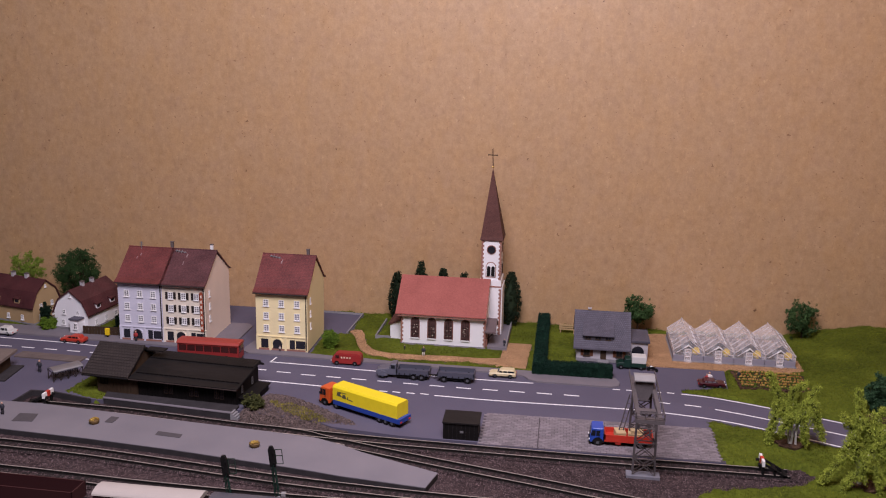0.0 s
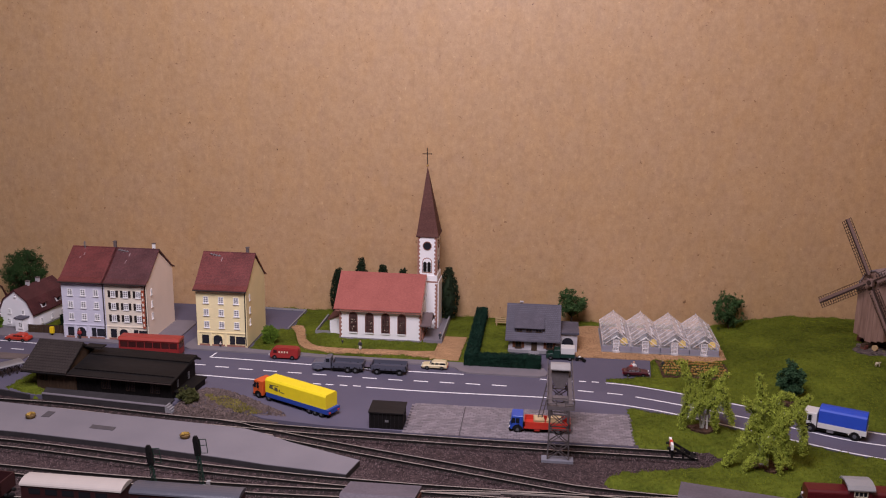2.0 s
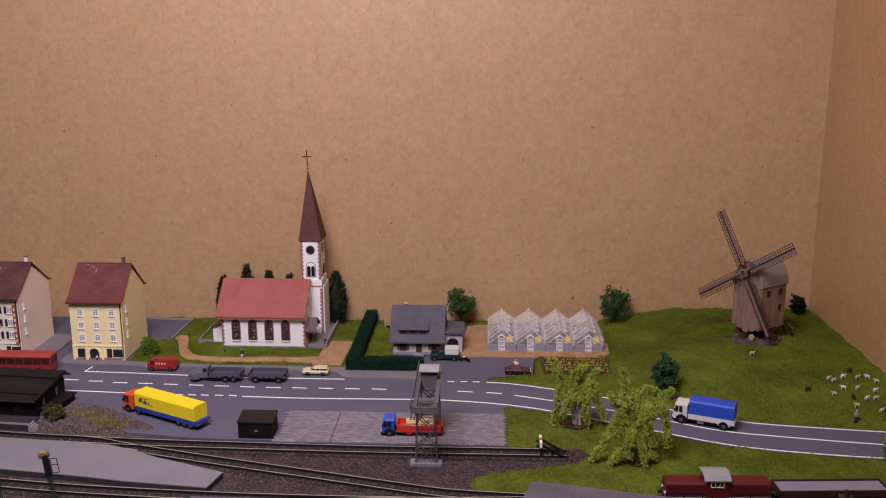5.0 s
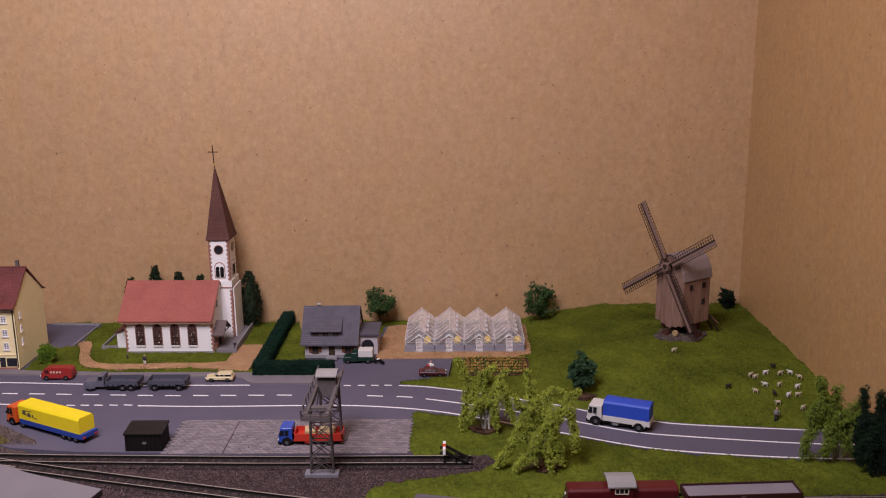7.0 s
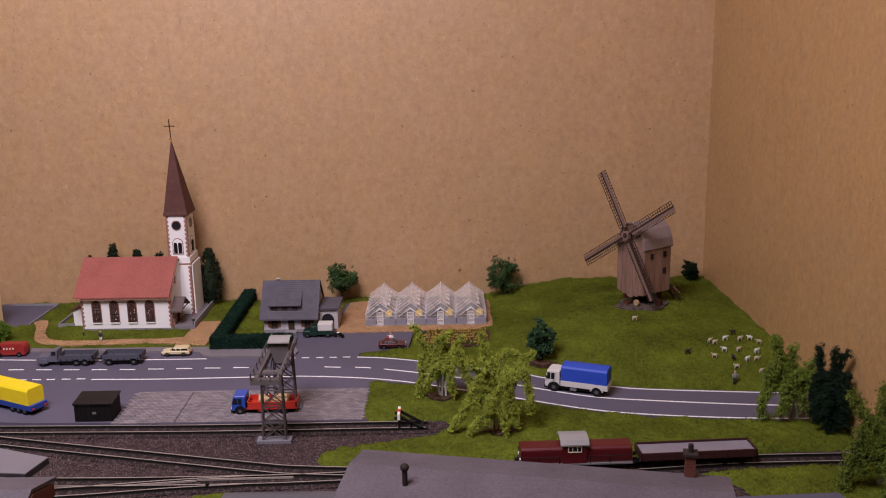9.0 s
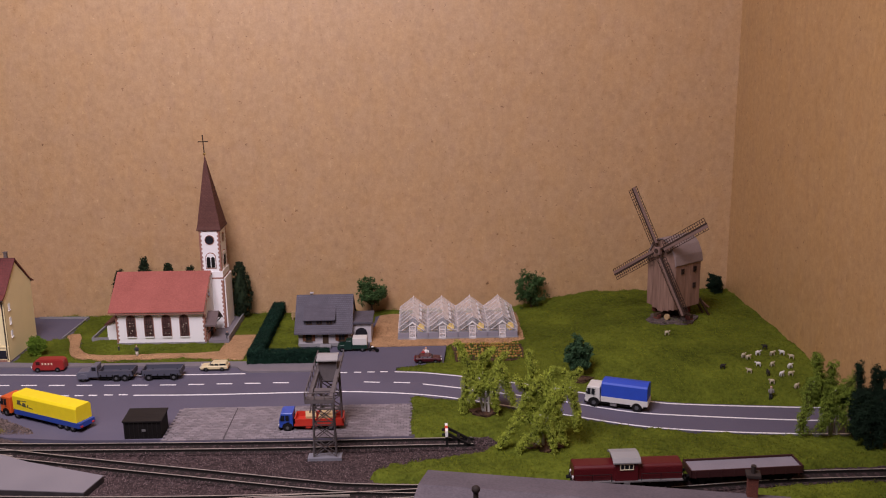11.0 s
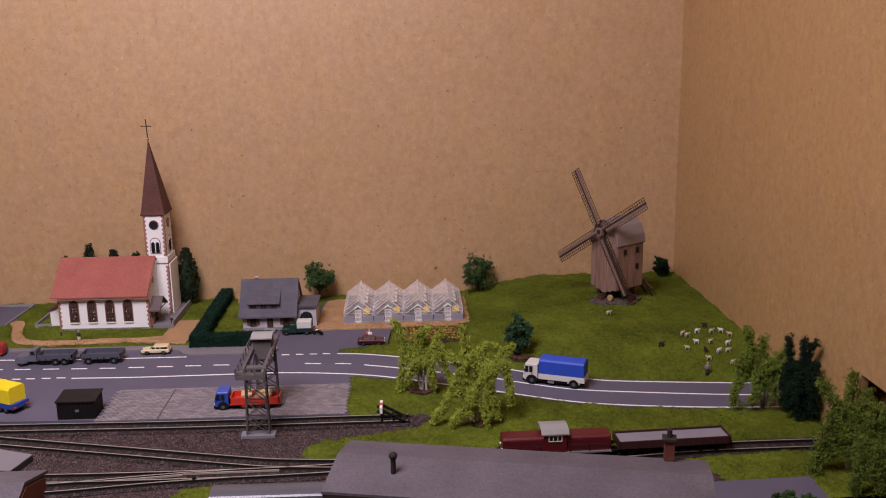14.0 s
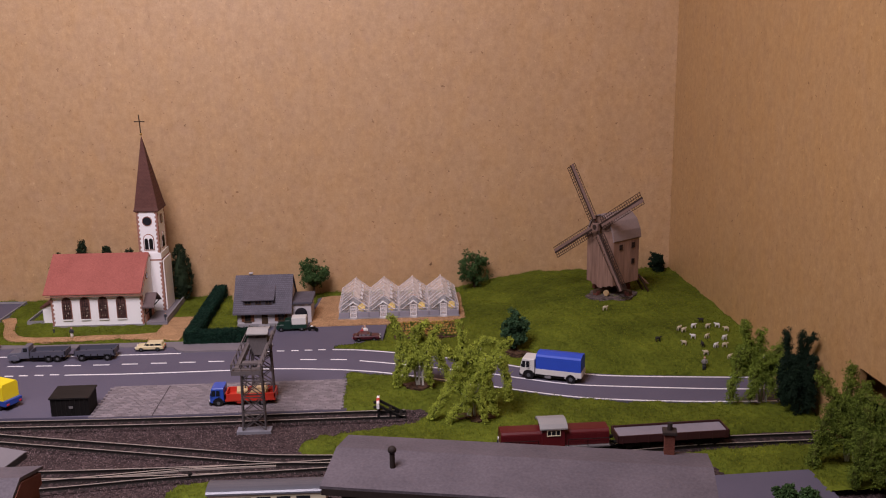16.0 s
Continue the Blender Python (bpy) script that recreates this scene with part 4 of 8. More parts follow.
def gambrel_house(x, y, turn, w, d, eave, ridge, wall, label, axis_front, dormers=2):
    """A small house under a steep roof that breaks half way; axis_front puts a gable to the street."""
    h = thing("cottage", x, y, 1.2, turn, label, "house", "cottages")
    e, r = eave, ridge
    half = w / 2
    prof = [(-half - 1.6, e - 1.5), (-half + w * 0.14, e + (r - e) * 0.55), (0, r), (half - w * 0.14, e + (r - e) * 0.55), (half + 1.6, e - 1.5)]
    low = [(a * 0.985, b - 1.0) for a, b in prof]
    wallp = [(-half, 0), (half, 0), (half, e - 0.5), (half - w * 0.15, e + (r - e) * 0.5), (0, r - 1.2), (-half + w * 0.15, e + (r - e) * 0.5), (-half, e - 0.5)]
    part("wall", prism(B(), wallp, "y", 0, d), wall, h)
    outer = prof + low[::-1]
    bm = prism(B(), outer, "y", -1.2, d + 1.2)
    bm.normal_update()
    bmesh.ops.triangulate(bm, faces=[f for f in bm.faces if len(f.verts) > 4])
    rf = part("roof", bm, M_ROOF_COTTAGE, h)
    part("plinth", box(B(), -half - 0.2, half + 0.2, -0.3, d + 0.3, 0, 1.2), M_CONCRETE, h)
    for gx in (-0.24, 0.24):
        window(h, w * gx, 0, 3.2, 2.6, 3.8)
        window(h, w * gx * 0.85, 0, 11.2, 2.4, 3.4)
    window(h, 0, 0, e + (r - e) * 0.66, 1.4, 2.0, nx=1, nz=1)
    for s in (-1, 1):
        for k in range(3):
            window(h, s * half, d * (0.22 + 0.28 * k), 3.0, 2.6, 3.8, 90 * s)
        for k in range(dormers):
            dy = d * (0.3 + 0.4 * k)
            zz = e + 0.5
            dm = part("dormer", box(B(), min(0, s * 5.0), max(0, s * 5.0), -2.4, 2.4, 0, 4.2), wall, rf, at=(s * (half - w * 0.10) - s * 1.8, dy, zz))
            part("dormer_roof", box(B(), -3.4, 3.4, -3.0, 3.0, 0, 0.9, 0.1, Matrix.Translation((s * 2.6, 0, 4.3)) @ Euler((0, s * 0.3, 0)).to_matrix().to_4x4()), M_ROOF_COTTAGE, dm)
            part("dormer_pane", box(B(), s * 5.0 - 0.1, s * 5.0 + 0.15, -1.6, 1.6, 1.0, 3.4), M_PANE, dm, "dark dormer window")
    for k, cy in enumerate((0.35, 0.62)):
        c = part("chimney", box(B(), -1.2, 1.2, d * cy - 1.2, d * cy + 1.2, r - 2, r + 2.4, 0.1), M_GREYWALL, h, "pale chimney")
        part("chimney_cap", box(B(), -1.5, 1.5, d * cy - 1.5, d * cy + 1.5, r + 2.4, r + 2.9), M_CHIMNEY, c)
    return h


cot = gambrel_house(-276, 483.5, -9, 28.5, 42, 13.5, 30, M_WHITE, "white cottage with a steep dark red roof", True)
porch = part("porch", box(B(), 3.5, 10.5, -6.5, 0, 0, 9.5), M_WHITE, cot, "low porch on the gable")
part("porch_roof", box(B(), 2.8, 11.2, -7.2, 0.2, 9.5, 10.6, 0.2), M_SLATE, porch)
window(porch, 8.2, -6.5, 3.0, 3.0, 4.5)
gambrel_house(-304.5, 500, 76, 27, 48, 14.5, 32, M_TAN, "tan cottage with a steep dark red roof", False)


# ---- church ----
def arched(x, z0, w, h, n=8):
    r = w / 2
    return [(x - r, z0), (x + r, z0)] + [(x + r * math.cos(a), z0 + h - r + r * math.sin(a)) for a in np.linspace(0, math.pi, n)]


def quoins(bm, x, y, z0, z1, sx, sy, pitch=3.0):
    """Corner stones of alternating length at an upright edge."""
    k, z = 0, z0
    while z < z1 - 1.0:
        a, b = (1.7, 1.0) if k % 2 else (1.0, 1.7)
        box(bm, min(x - sx * 0.15, x + sx * a), max(x - sx * 0.15, x + sx * a), min(y - sy * 0.15, y + sy * b), max(y - sy * 0.15, y + sy * b), z, min(z + pitch * 0.5, z1))
        z += pitch * 0.5
        k += 1
    return bm


church = thing("church", -3.6, 498.0, 0.6, -0.6, "white church with brick-red roof, brown spire and sandstone corners", "church")
NL, NR, ND, NE, NRZ = -30.5, 30.0, 46.0, 22.8, 45.0
bm = prism(B(), [(0, 0), (ND, 0), (ND, NE), (ND / 2, NRZ - 1.2), (0, NE)], "x", NL, NR)
nave = part("nave", bm, M_WHITE, church)
part("plinth", box(B(), NL - 0.3, NR + 0.3, -0.35, ND + 0.3, 0, 1.3), M_CONCRETE, nave)
roof = part("roof", gable_roof(NL - 3.6, NR + 0.4, -3.4, ND + 3.4, ND / 2, NE + 0.5, NRZ - 0.5, 0.7), M_ROOF_CHURCH, church)
part("eaves_board", box(B(), NL - 2.2, NR + 0.4, -3.3, -2.6, NE - 0.8, NE - 0.3), M_SANDSTONE, roof)
part("verge_board", prism(B(), [(-3.4, NE - 2.0), (ND / 2, NRZ - 0.9), (ND / 2, NRZ + 0.1), (-3.4, NE - 1.0)], "x", NR + 0.5, NR + 0.9), M_SANDSTONE, roof)
bm = B()
quoins(bm, NL, 0, 1.3, NE - 1.5, 1, 1)
part("corner_quoin", bm, M_SANDSTONE, nave, "alternating sandstone corner blocks")
bm = B()
quoins(bm, NR, 0, 1.3, NE - 1.5, -1, 1)
part("corner_quoin", bm, M_SANDSTONE, nave, "alternating sandstone corner blocks")
for k in range(4):
    wx = NL + 10.3 + 12.0 * k
    w = part("window", prism(B(), arched(wx, 4.9, 6.6, 16.2), "y", -0.35, 0.3), M_SANDSTONE, church, "tall round-arched window")
    part("pane", prism(B(), arched(wx, 5.5, 5.8, 15.2), "y", -0.55, 0.2), M_PANE_BROWN, w, "dark leaded glazing")
    part("sill", box(B(), wx - 3.1, wx + 3.1, -0.9, 0.2, 4.9, 5.7), M_TRIM, w)
    tr = B()
    for s in (-1, 0, 1):
        box(tr, wx + s * 1.45 - 0.12, wx + s * 1.45 + 0.12, -0.75, -0.5, 5.8, 17.0 if s else 19.6)
    for zz in (8.6, 11.4, 14.4):
        box(tr, wx - 2.6, wx + 2.6, -0.72, -0.5, zz - 0.12, zz + 0.12)
    part("tracery", tr, M_TIMBER, w)
    gl = B()
    for q in range(6):
        gx_, gz_ = RNG.uniform(-2.2, 1.6), RNG.uniform(7.0, 15.4)
        box(gl, wx + gx_, wx + gx_ + 0.5, -0.7, -0.5, gz_, gz_ + 0.6)
    part("coloured_glass", gl, M_CREAM, w, "pale pieces of stained glass")
TX0, TX1, TY0, TY1, TZ = 22.3, 38.0, 27.0, 48.0, 73.6
tower = part("tower", box(B(), TX0, TX1, TY0, TY1, 0, 43.5), M_WHITE, church)
part("tower_base", prism(B(), [(TX1 - 0.5, 0), (TX1 + 1.1, 0), (TX1 + 0.9, 38.0), (TX1 - 0.5, 38.6)], "y", TY0 + 1.8, TY1 + 1.4), M_WHITE, tower)
upper = part("belfry", box(B(), TX0 + 0.8, TX1 - 0.8, TY0 + 0.8, TY1 - 0.8, 43.5, TZ), M_WHITE, tower)
bm = box(B(), TX0 - 0.2, TX1 + 0.2, TY0 - 0.2, TY1 + 0.2, 38.2, 39.2)
part("string_course", bm, M_SANDSTONE, tower)
bm = B()
for cx, cy, sx, sy in ((TX0, TY0, 1, 1), (TX1, TY0, -1, 1), (TX1, TY1, -1, -1)):
    bm = B()
    quoins(bm, cx, cy, 1, 38, sx, sy)
    quoins(bm, cx + sx * 0.8, cy + sy * 0.8, 39.4, TZ - 0.5, sx, sy)
    part("corner_quoin", bm, M_SANDSTONE, tower, "alternating sandstone corner blocks")
tcx, tcy = (TX0 + TX1) / 2, (TY0 + TY1) / 2
for face, (fx, fy, turn) in enumerate(((tcx, TY0 + 0.8, 0), (TX1 - 0.8, tcy, 90))):
    ring = part("round_window", rod(B(), (0, 0.2, 0), (0, -0.4, 0), 3.4, 20), M_SANDSTONE, upper, "round window under the spire", at=(fx, fy, 66.0, 0, 0, turn))
    part("pane", rod(B(), (0, 0.2, 0), (0, -0.55, 0), 2.9, 20), M_PANE, ring, "dark round glazing")
    bell = part("belfry_window", prism(B(), arched(0, 0, 7.4, 11.6), "y", -0.3, 0.3), M_SANDSTONE, upper, "arched twin belfry opening", at=(fx, fy, 45.5, 0, 0, turn))
    part("arch_panel", prism(B(), arched(0, 0.6, 6.4, 10.4), "y", -0.42, 0.2), M_WHITE, bell)
    for s in (-1, 1):
        part("louvre", prism(B(), arched(s * 1.55, 0.8, 2.6, 7.6), "y", -0.55, 0.2), M_TIMBER, bell, "dark louvres")
tip, tipx = 50.6, tcx - 1.6  # the spire leans a little
bm = B()
base = [bm.verts.new((tcx + sx * 8.5, tcy + sy * 10.9, TZ - 0.4)) for sx, sy in ((-1, -1), (1, -1), (1, 1), (-1, 1))]
foot = [bm.verts.new((tcx + sx * 7.8, tcy + sy * 9.9, TZ + 2.2)) for sx, sy in ((-1, -1), (1, -1), (1, 1), (-1, 1))]
top = bm.verts.new((tipx, tcy, TZ + tip))
bm.faces.new(base)
for i in range(4):
    bm.faces.new((base[i], base[(i + 1) % 4], foot[(i + 1) % 4], foot[i]))
    bm.faces.new((foot[i], foot[(i + 1) % 4], top))
spire = part("spire", bm, M_SPIRE, church, "steep brown shingled spire")
part("spire_eaves", box(B(), tcx - 8.3, tcx + 8.3, tcy - 10.7, tcy + 10.7, TZ - 0.9, TZ - 0.2), M_SPIRE, spire)
bm = B()
ball(bm, (tipx, tcy, TZ + tip + 0.4), 0.9)
part("spire_ball", bm, surface("brass", (0.55, 0.36, 0.12), 0.3, metal=0.9), spire, "small brass ball", True)
bm = B()
beam(bm, (tipx, tcy, TZ + tip + 0.6), (tipx - 0.5, tcy, TZ + tip + 13.0), 0.6)
beam(bm, (tipx - 3.4, tcy, TZ + tip + 9.0), (tipx + 2.6, tcy, TZ + tip + 9.0), 0.6)
for p in ((tipx - 3.5, 9.0), (tipx + 2.7, 9.0), (tipx - 0.5, 13.2)):
    ball(bm, (p[0], tcy, TZ + tip + p[1]), 0.5, n=6)
part("cross", bm, M_CROSS, spire, "dark metal cross")
# porch in the corner between nave and tower, terrace, side annexe
porch = part("porch", box(B(), NR, NR + 1.2, 3.5, 22, 0, 13), M_SANDSTONE, church, "covered side entrance")
bm = prism(B(), [(-1.0, 12.2), (9.5, 19.2), (20.0, 12.2), (20.0, 13.3), (9.5, 20.4), (-1.0, 13.3)], "x", NR - 0.5, NR + 7.5)
bm.normal_update()
bmesh.ops.triangulate(bm, faces=[f for f in bm.faces if len(f.verts) > 4])
part("porch_roof", bm, surface("grey_brown_shingle", (0.13, 0.095, 0.095), 0.7, var=0.2), porch, "small brown gabled roof")
for yy in (1.0, 18.0):
    bm = B()
    beam(bm, (NR + 1.2, yy, 7.5), (NR + 6.4, yy, 12.8), 0.7)
    part("porch_brace", bm, M_TIMBER, porch)
part("door", prism(B(), [(y + 12.0, z) for y, z in arched(0, 1.5, 6, 10.5)], "x", NR + 0.9, NR + 1.5), M_TIMBER, porch, "dark wooden arched door")
rw = part("round_window", rod(B(), (NR - 0.2, 14, 31), (NR + 0.4, 14, 31), 2.4, 16), M_SANDSTONE, nave)
part("pane", rod(B(), (NR, 14, 31), (NR + 0.6, 14, 31), 1.9, 16), M_PANE, rw)
part("annexe", prism(B(), [(0, 0), (0, 15), (-9.5, 11.5), (-9.5, 0)][::-1], "y", 9, 34), M_WHITE, church, "low lean-to sacristy").location.x = NL * MM
part("annexe_roof", prism(B(), [(0.2, 15), (0.2, 16.2), (-10.8, 12.2), (-10.8, 11.0)][::-1], "y", 8, 35), M_SPIRE, church).location.x = NL * MM
bm = box(B(), NR + 1.5, 45.5, 0.0, 54, 0, 2.2, 0.2)
box(bm, NR + 1.5, 45.5, -1.2, 0.0, 0, 1.2)
part("terrace", bm, M_PAVE, church, "grey stone terrace with steps")
for p0, p1 in (((44.8, 0.5, 2), (44.8, 53, 2)), ((NL - 20, 8.7, 0), (NL - 20, 48, 0)), ((NL - 20, 8, 0), (NL - 9.5, 8, 0))):
    bm = box(B(), min(p0[0], p1[0]) - 0.5, max(p0[0], p1[0]) + 0.5, min(p0[1], p1[1]), max(p0[1], p1[1]) + 0.6, 0, p0[2] + 2.6)
    part("low_wall", bm, M_CONCRETE, church, "low grey boundary wall")

# ---- cottage with garage ----
M_SHUTTER_RED = surface("reddish_brown_shutter", (0.16, 0.065, 0.035), 0.7, var=0.2)
hs = thing("bungalow", 90.5, 487.0, 0.6, 0, "small grey bungalow with a steep slate roof", "house")
part("wall", prism(B(), [(0, 0), (36, 0), (36, 12), (18, 29), (0, 12)], "x", 0, 35.5), M_GREYWALL, hs)
part("plinth", box(B(), -0.3, 35.8, -0.4, 36.3, 0, 2.2), M_CONCRETE, hs)
rf = part("roof", gable_roof(-2.3, 36.5, -3.6, 39, 18, 9.5, 30.0, 0.9), M_SLATE, hs)
dm = part("dormer", box(B(), 4.4, 24.0, 1.0, 13, 13.0, 18.6), M_SLATE, rf, "wide shed dormer")
part("dormer_roof", box(B(), 3.5, 25.0, -1.8, 13.0, 0, 0.8, 0.1, Matrix.Translation((0, 1.2, 18.7)) @ Euler((0.5, 0, 0)).to_matrix().to_4x4()), M_SLATE, dm)
for k in range(3):
    window(dm, 7.4 + 6.8 * k, 1.0, 15.2, 4.0, 2.6, frame_mat=M_TIMBER_BROWN, nx=2, nz=1, sill=False)
for wx, ww, h0, hh in ((7, 4.2, 4.0, 5.0), (29, 4.2, 4.0, 5.0)):
    w = window(hs, wx, 0, h0, ww, hh, frame_mat=M_TIMBER_BROWN, shutters=M_SHUTTER_RED)
part("door", box(B(), 16.2, 20.2, -0.5, 0.2, 2.0, 9.6), M_TIMBER_BROWN, hs, "brown front door")
part("doorstep", box(B(), 14.5, 22, -5, 0, 0, 1.6, 0.2), M_CONCRETE, hs)
c = part("chimney", box(B(), 7.0, 9.0, 17.5, 19.5, 28, 32.0, 0.1), M_CHIMNEY, hs)
part("chimney_cap", box(B(), 6.7, 9.3, 17.2, 19.8, 32.0, 32.6), M_GREYWALL, c)
gr = part("garage", box(B(), 35.5, 48.5, 6, 30, 0, 13.5), M_GREYWALL, hs, "grey flat-roofed garage")
part("garage_roof", box(B(), 34.8, 49.6, 4.4, 31, 13.5, 15.0, 0.2), M_SLATE, gr)
part("garage_door", prism(B(), arched(41.8, 0.3, 8.2, 10.4, 10), "y", 5.7, 6.4), M_PANE, gr, "dark arched garage opening")
gt = thing("garden_bench", 84, 544, 1.5, 0, "pale wooden garden bench on the lawn", "bench")
for k in range(3):
    part("slat", box(B(), -6, 6, -1.0, 0.2, 2.2 + 1.5 * k, 3.2 + 1.5 * k), M_TAN, gt)
for s in (-5, 5):
    part("leg", box(B(), s - 0.4, s + 0.4, -1.2, 1.2, -0.6, 6.4), M_TAN, gt)

# ---- goods shed ----
sh = thing("goods_shed", -176.0, 371.5, -2.6, -5.0, "dark timber goods shed with a black felt roof", "shed")
part("office", box(B(), -26, 1, 3, 38, 1.5, 16), M_TIMBER_BROWN, sh, "brown boarded end building")
for k in range(12):
    part("board", box(B(), -25.9 + 2.24 * k, -24.0 + 2.24 * k, 2.75, 3.1, 2, 15.6), M_TIMBER_BROWN, sh)
part("hall", box(B(), 1, 65, 4, 37, 1.5, 16), M_TIMBER, sh, "black tarred timber hall")
for k in range(28):
    part("cover_strip", box(B(), 1.6 + 2.25 * k, 1.95 + 2.25 * k, 3.7, 4.0, 2, 15.5), M_TIMBER, sh)
prof = [(-1.0, 14.8), (20.5, 27.6), (42.0, 14.8), (42.0, 16.0), (20.5, 28.9), (-1.0, 16.0)]
bm = prism(B(), prof, "x", -33.6, -3.0)
bm.normal_update()
bmesh.ops.triangulate(bm, faces=[f for f in bm.faces if len(f.verts) > 4])
rf = part("tiled_roof", bm, M_ROOF_BROWN, sh, "brown pantiled roof")
for k in range(12):
    t0, t1 = k / 12, (k + 1.04) / 12
    bm = B()
    for q in range(16):
        xa = -33.7 + 1.925 * q
        beam(bm, (xa + 0.5, -1.2 + 21.5 * t0, 16.15 + 12.9 * t0), (xa + 0.5, -1.2 + 21.5 * t1, 15.95 + 12.9 * t1), 1.0, 0.42)
        beam(bm, (xa + 1.45, -1.2 + 21.5 * t0, 16.0 + 12.9 * t0), (xa + 1.45, -1.2 + 21.5 * t1, 15.85 + 12.9 * t1), 0.9, 0.3)
    part("tile_course", bm, M_ROOF_BROWN, rf)
part("ridge_cap", rod(B(), (-33.8, 20.5, 28.9), (-2.8, 20.5, 28.9), 0.6, 8), M_ROOF_BROWN, rf)
for xx in (-33.4, -3.2):
    for y0, y1, z0, z1 in ((-1.0, 20.5, 14.6, 27.4), (42.0, 20.5, 14.6, 27.4)):
        bm = B()
        beam(bm, (xx, y0, z0), (xx, y1, z1), 0.6, 1.2)
        part("barge_board", bm, M_TIMBER, rf)
part("gutter", rod(B(), (-33.6, -1.4, 15.0), (-3.0, -1.4, 15.0), 0.45, 8), M_TIMBER, rf)
part("gable", prism(B(), [(3.2, 15.8), (37.8, 15.8), (20.5, 26.2)], "x", -26, -4.2), M_TIMBER_BROWN, sh)
part("rear_canopy", box(B(), -3.4, 8.5, 22.5, 28.5, 25.2, 26.0, 0.1), M_FELT, sh, "dark rear canopy sheet")
prof = [(-0.4, 14.5), (25.5, 18.6), (36.0, 19.2), (41.0, 16.0), (41.0, 17.0), (36.0, 20.2), (25.5, 19.6), (-0.4, 15.5)]
bm = prism(B(), prof, "x", -2.8, 67.5)
bm.normal_update()
bmesh.ops.triangulate(bm, faces=[f for f in bm.faces if len(f.verts) > 4])
rf2 = part("felt_roof", bm, M_FELT, sh, "black felt roof with a batten")
for yy, zz in ((6.5, 16.75),):
    for k in range(22):
        part("snow_guard", box(B(), -1.5 + 3.1 * k, 1.1 + 3.1 * k, yy - 0.25, yy + 0.25, zz - 0.1, zz + 0.55), M_TIMBER, rf2)
for k in range(34):
    xa = -2.2 + 2.05 * k
    part("ridge_sheet", prism(B(), [(25.0, 19.7), (36.4, 20.3), (36.4, 21.0), (25.0, 20.4)], "x", xa, xa + 1.75), M_FELT, rf2)
part("gutter", rod(B(), (-2.6, -0.7, 14.8), (67.4, -0.7, 14.8), 0.4, 8), M_PIPE, rf2, "dark gutter")
part("hall_gable", prism(B(), [(4.2, 15.8), (36.8, 15.8), (36.0, 19.0), (25.5, 18.4)], "x", 56, 64.8), M_TIMBER, sh)
for k in range(3):
    for o in (0, 3.4):
        w = part("shed_window", frame_bars(B(), 2.6, 6.0, 0.3, 0.4, 2, 3), M_CROSS, sh, at=(19.6 + 16.5 * k + o, 3.8, 6.4))
        part("pane", box(B(), -1.2, 1.2, -0.1, 0.2, 0.2, 5.8), M_PANE, w, "dark shed glazing")
for yy in (12, 27):
    w = part("side_window", frame_bars(B(), 1.8, 4.6, 0.3, 0.4, 1, 2), M_METAL, sh, "pale framed slit window", at=(65.2, yy, 8.5, 0, 0, 90))
part("office_window", frame_bars(B(), 5.0, 4.0, 0.4, 0.4, 2, 1), M_TIMBER, sh, at=(-21, 2.8, 9.0))
part("loading_ramp", prism(B(), [(-16, -7.5), (67, -9.0), (67, 4), (-20, 3)], "z", 0, 4.0, 0.2), M_DARKSTONE, sh, "dark stone loading ramp")
part("ramp_edge", prism(B(), [(-16.2, -7.7), (67.2, -9.2), (67.2, -7.2), (-16.8, -5.8)], "z", 3.9, 4.4), M_PAVE, sh, "paler stone edge of the ramp")
for k in range(4):
    part("ramp_step", box(B(), 67 + 1.2 * k, 68.1 + 1.2 * k, -9, -3.4, 0, 4.4 - 1.0 * k), M_CONCRETE, sh, "pale worn step")
lp = part("side_dock", box(B(), 65, 73, 8, 34, 0, 6.5, 0.2), M_TIMBER, sh, "dark side loading dock")
part("dock_edge", box(B(), 64.8, 74, 7, 35, 6.5, 7.3), M_TIMBER, lp)

# ---- flat-roofed black hut, kiosk, bicycle shelter ----
hut = thing("black_hut", 16.4, 347.2, -0.2, 0, "small black-painted shed on the yard edge", "hut")
part("hut_wall", box(B(), 0, 19.6, 0, 13.6, 0, 10.0), M_TIMBER, hut)
part("hut_roof", prism(B(), [(-0.6, 9.6), (14.2, 11.0), (14.2, 11.7), (-0.6, 10.4)], "x", -0.5, 20.2), M_FELT, hut)
part("hut_plate", box(B(), 9.4, 11.4, -0.3, 0.1, 4.4, 5.6), M_METAL, hut, "small grey lock plate")
bm = B()
for k in range(8):
    box(bm, 2.4 * k + 0.4, 2.4 * k + 0.7, -0.2, 0.1, 0.3, 9.6)
part("hut_board", bm, M_FELT, hut)
M_KIOSKROOF = surface("weathered_kiosk_roof", (0.19, 0.15, 0.13), 0.8, var=0.2, fine=900, coarse=120)
ki = thing("station_kiosk", -292, 393, 0, 6, "brown wooden station kiosk with a flat roof", "kiosk")
part("kiosk_wall", box(B(), -22, 16, -6, 12, 0, 10), M_TIMBER_BROWN, ki)
part("kiosk_roof", box(B(), -25, 20, -10, 15, 10, 12, 0.3), M_KIOSKROOF, ki, "flat overhanging roof")
part("kiosk_window", box(B(), 2, 12, -6.4, -5.8, 3, 8), M_PANE, ki)
part("kiosk_base", box(B(), -25, 24, -13, 14, -0.5, 1.0), M_DARKSTONE, ki)
sl = thing("bicycle_shelter", -239.5, 389.5, 0, 52, "grey-roofed open bicycle shelter of dark lattice", "shelter")
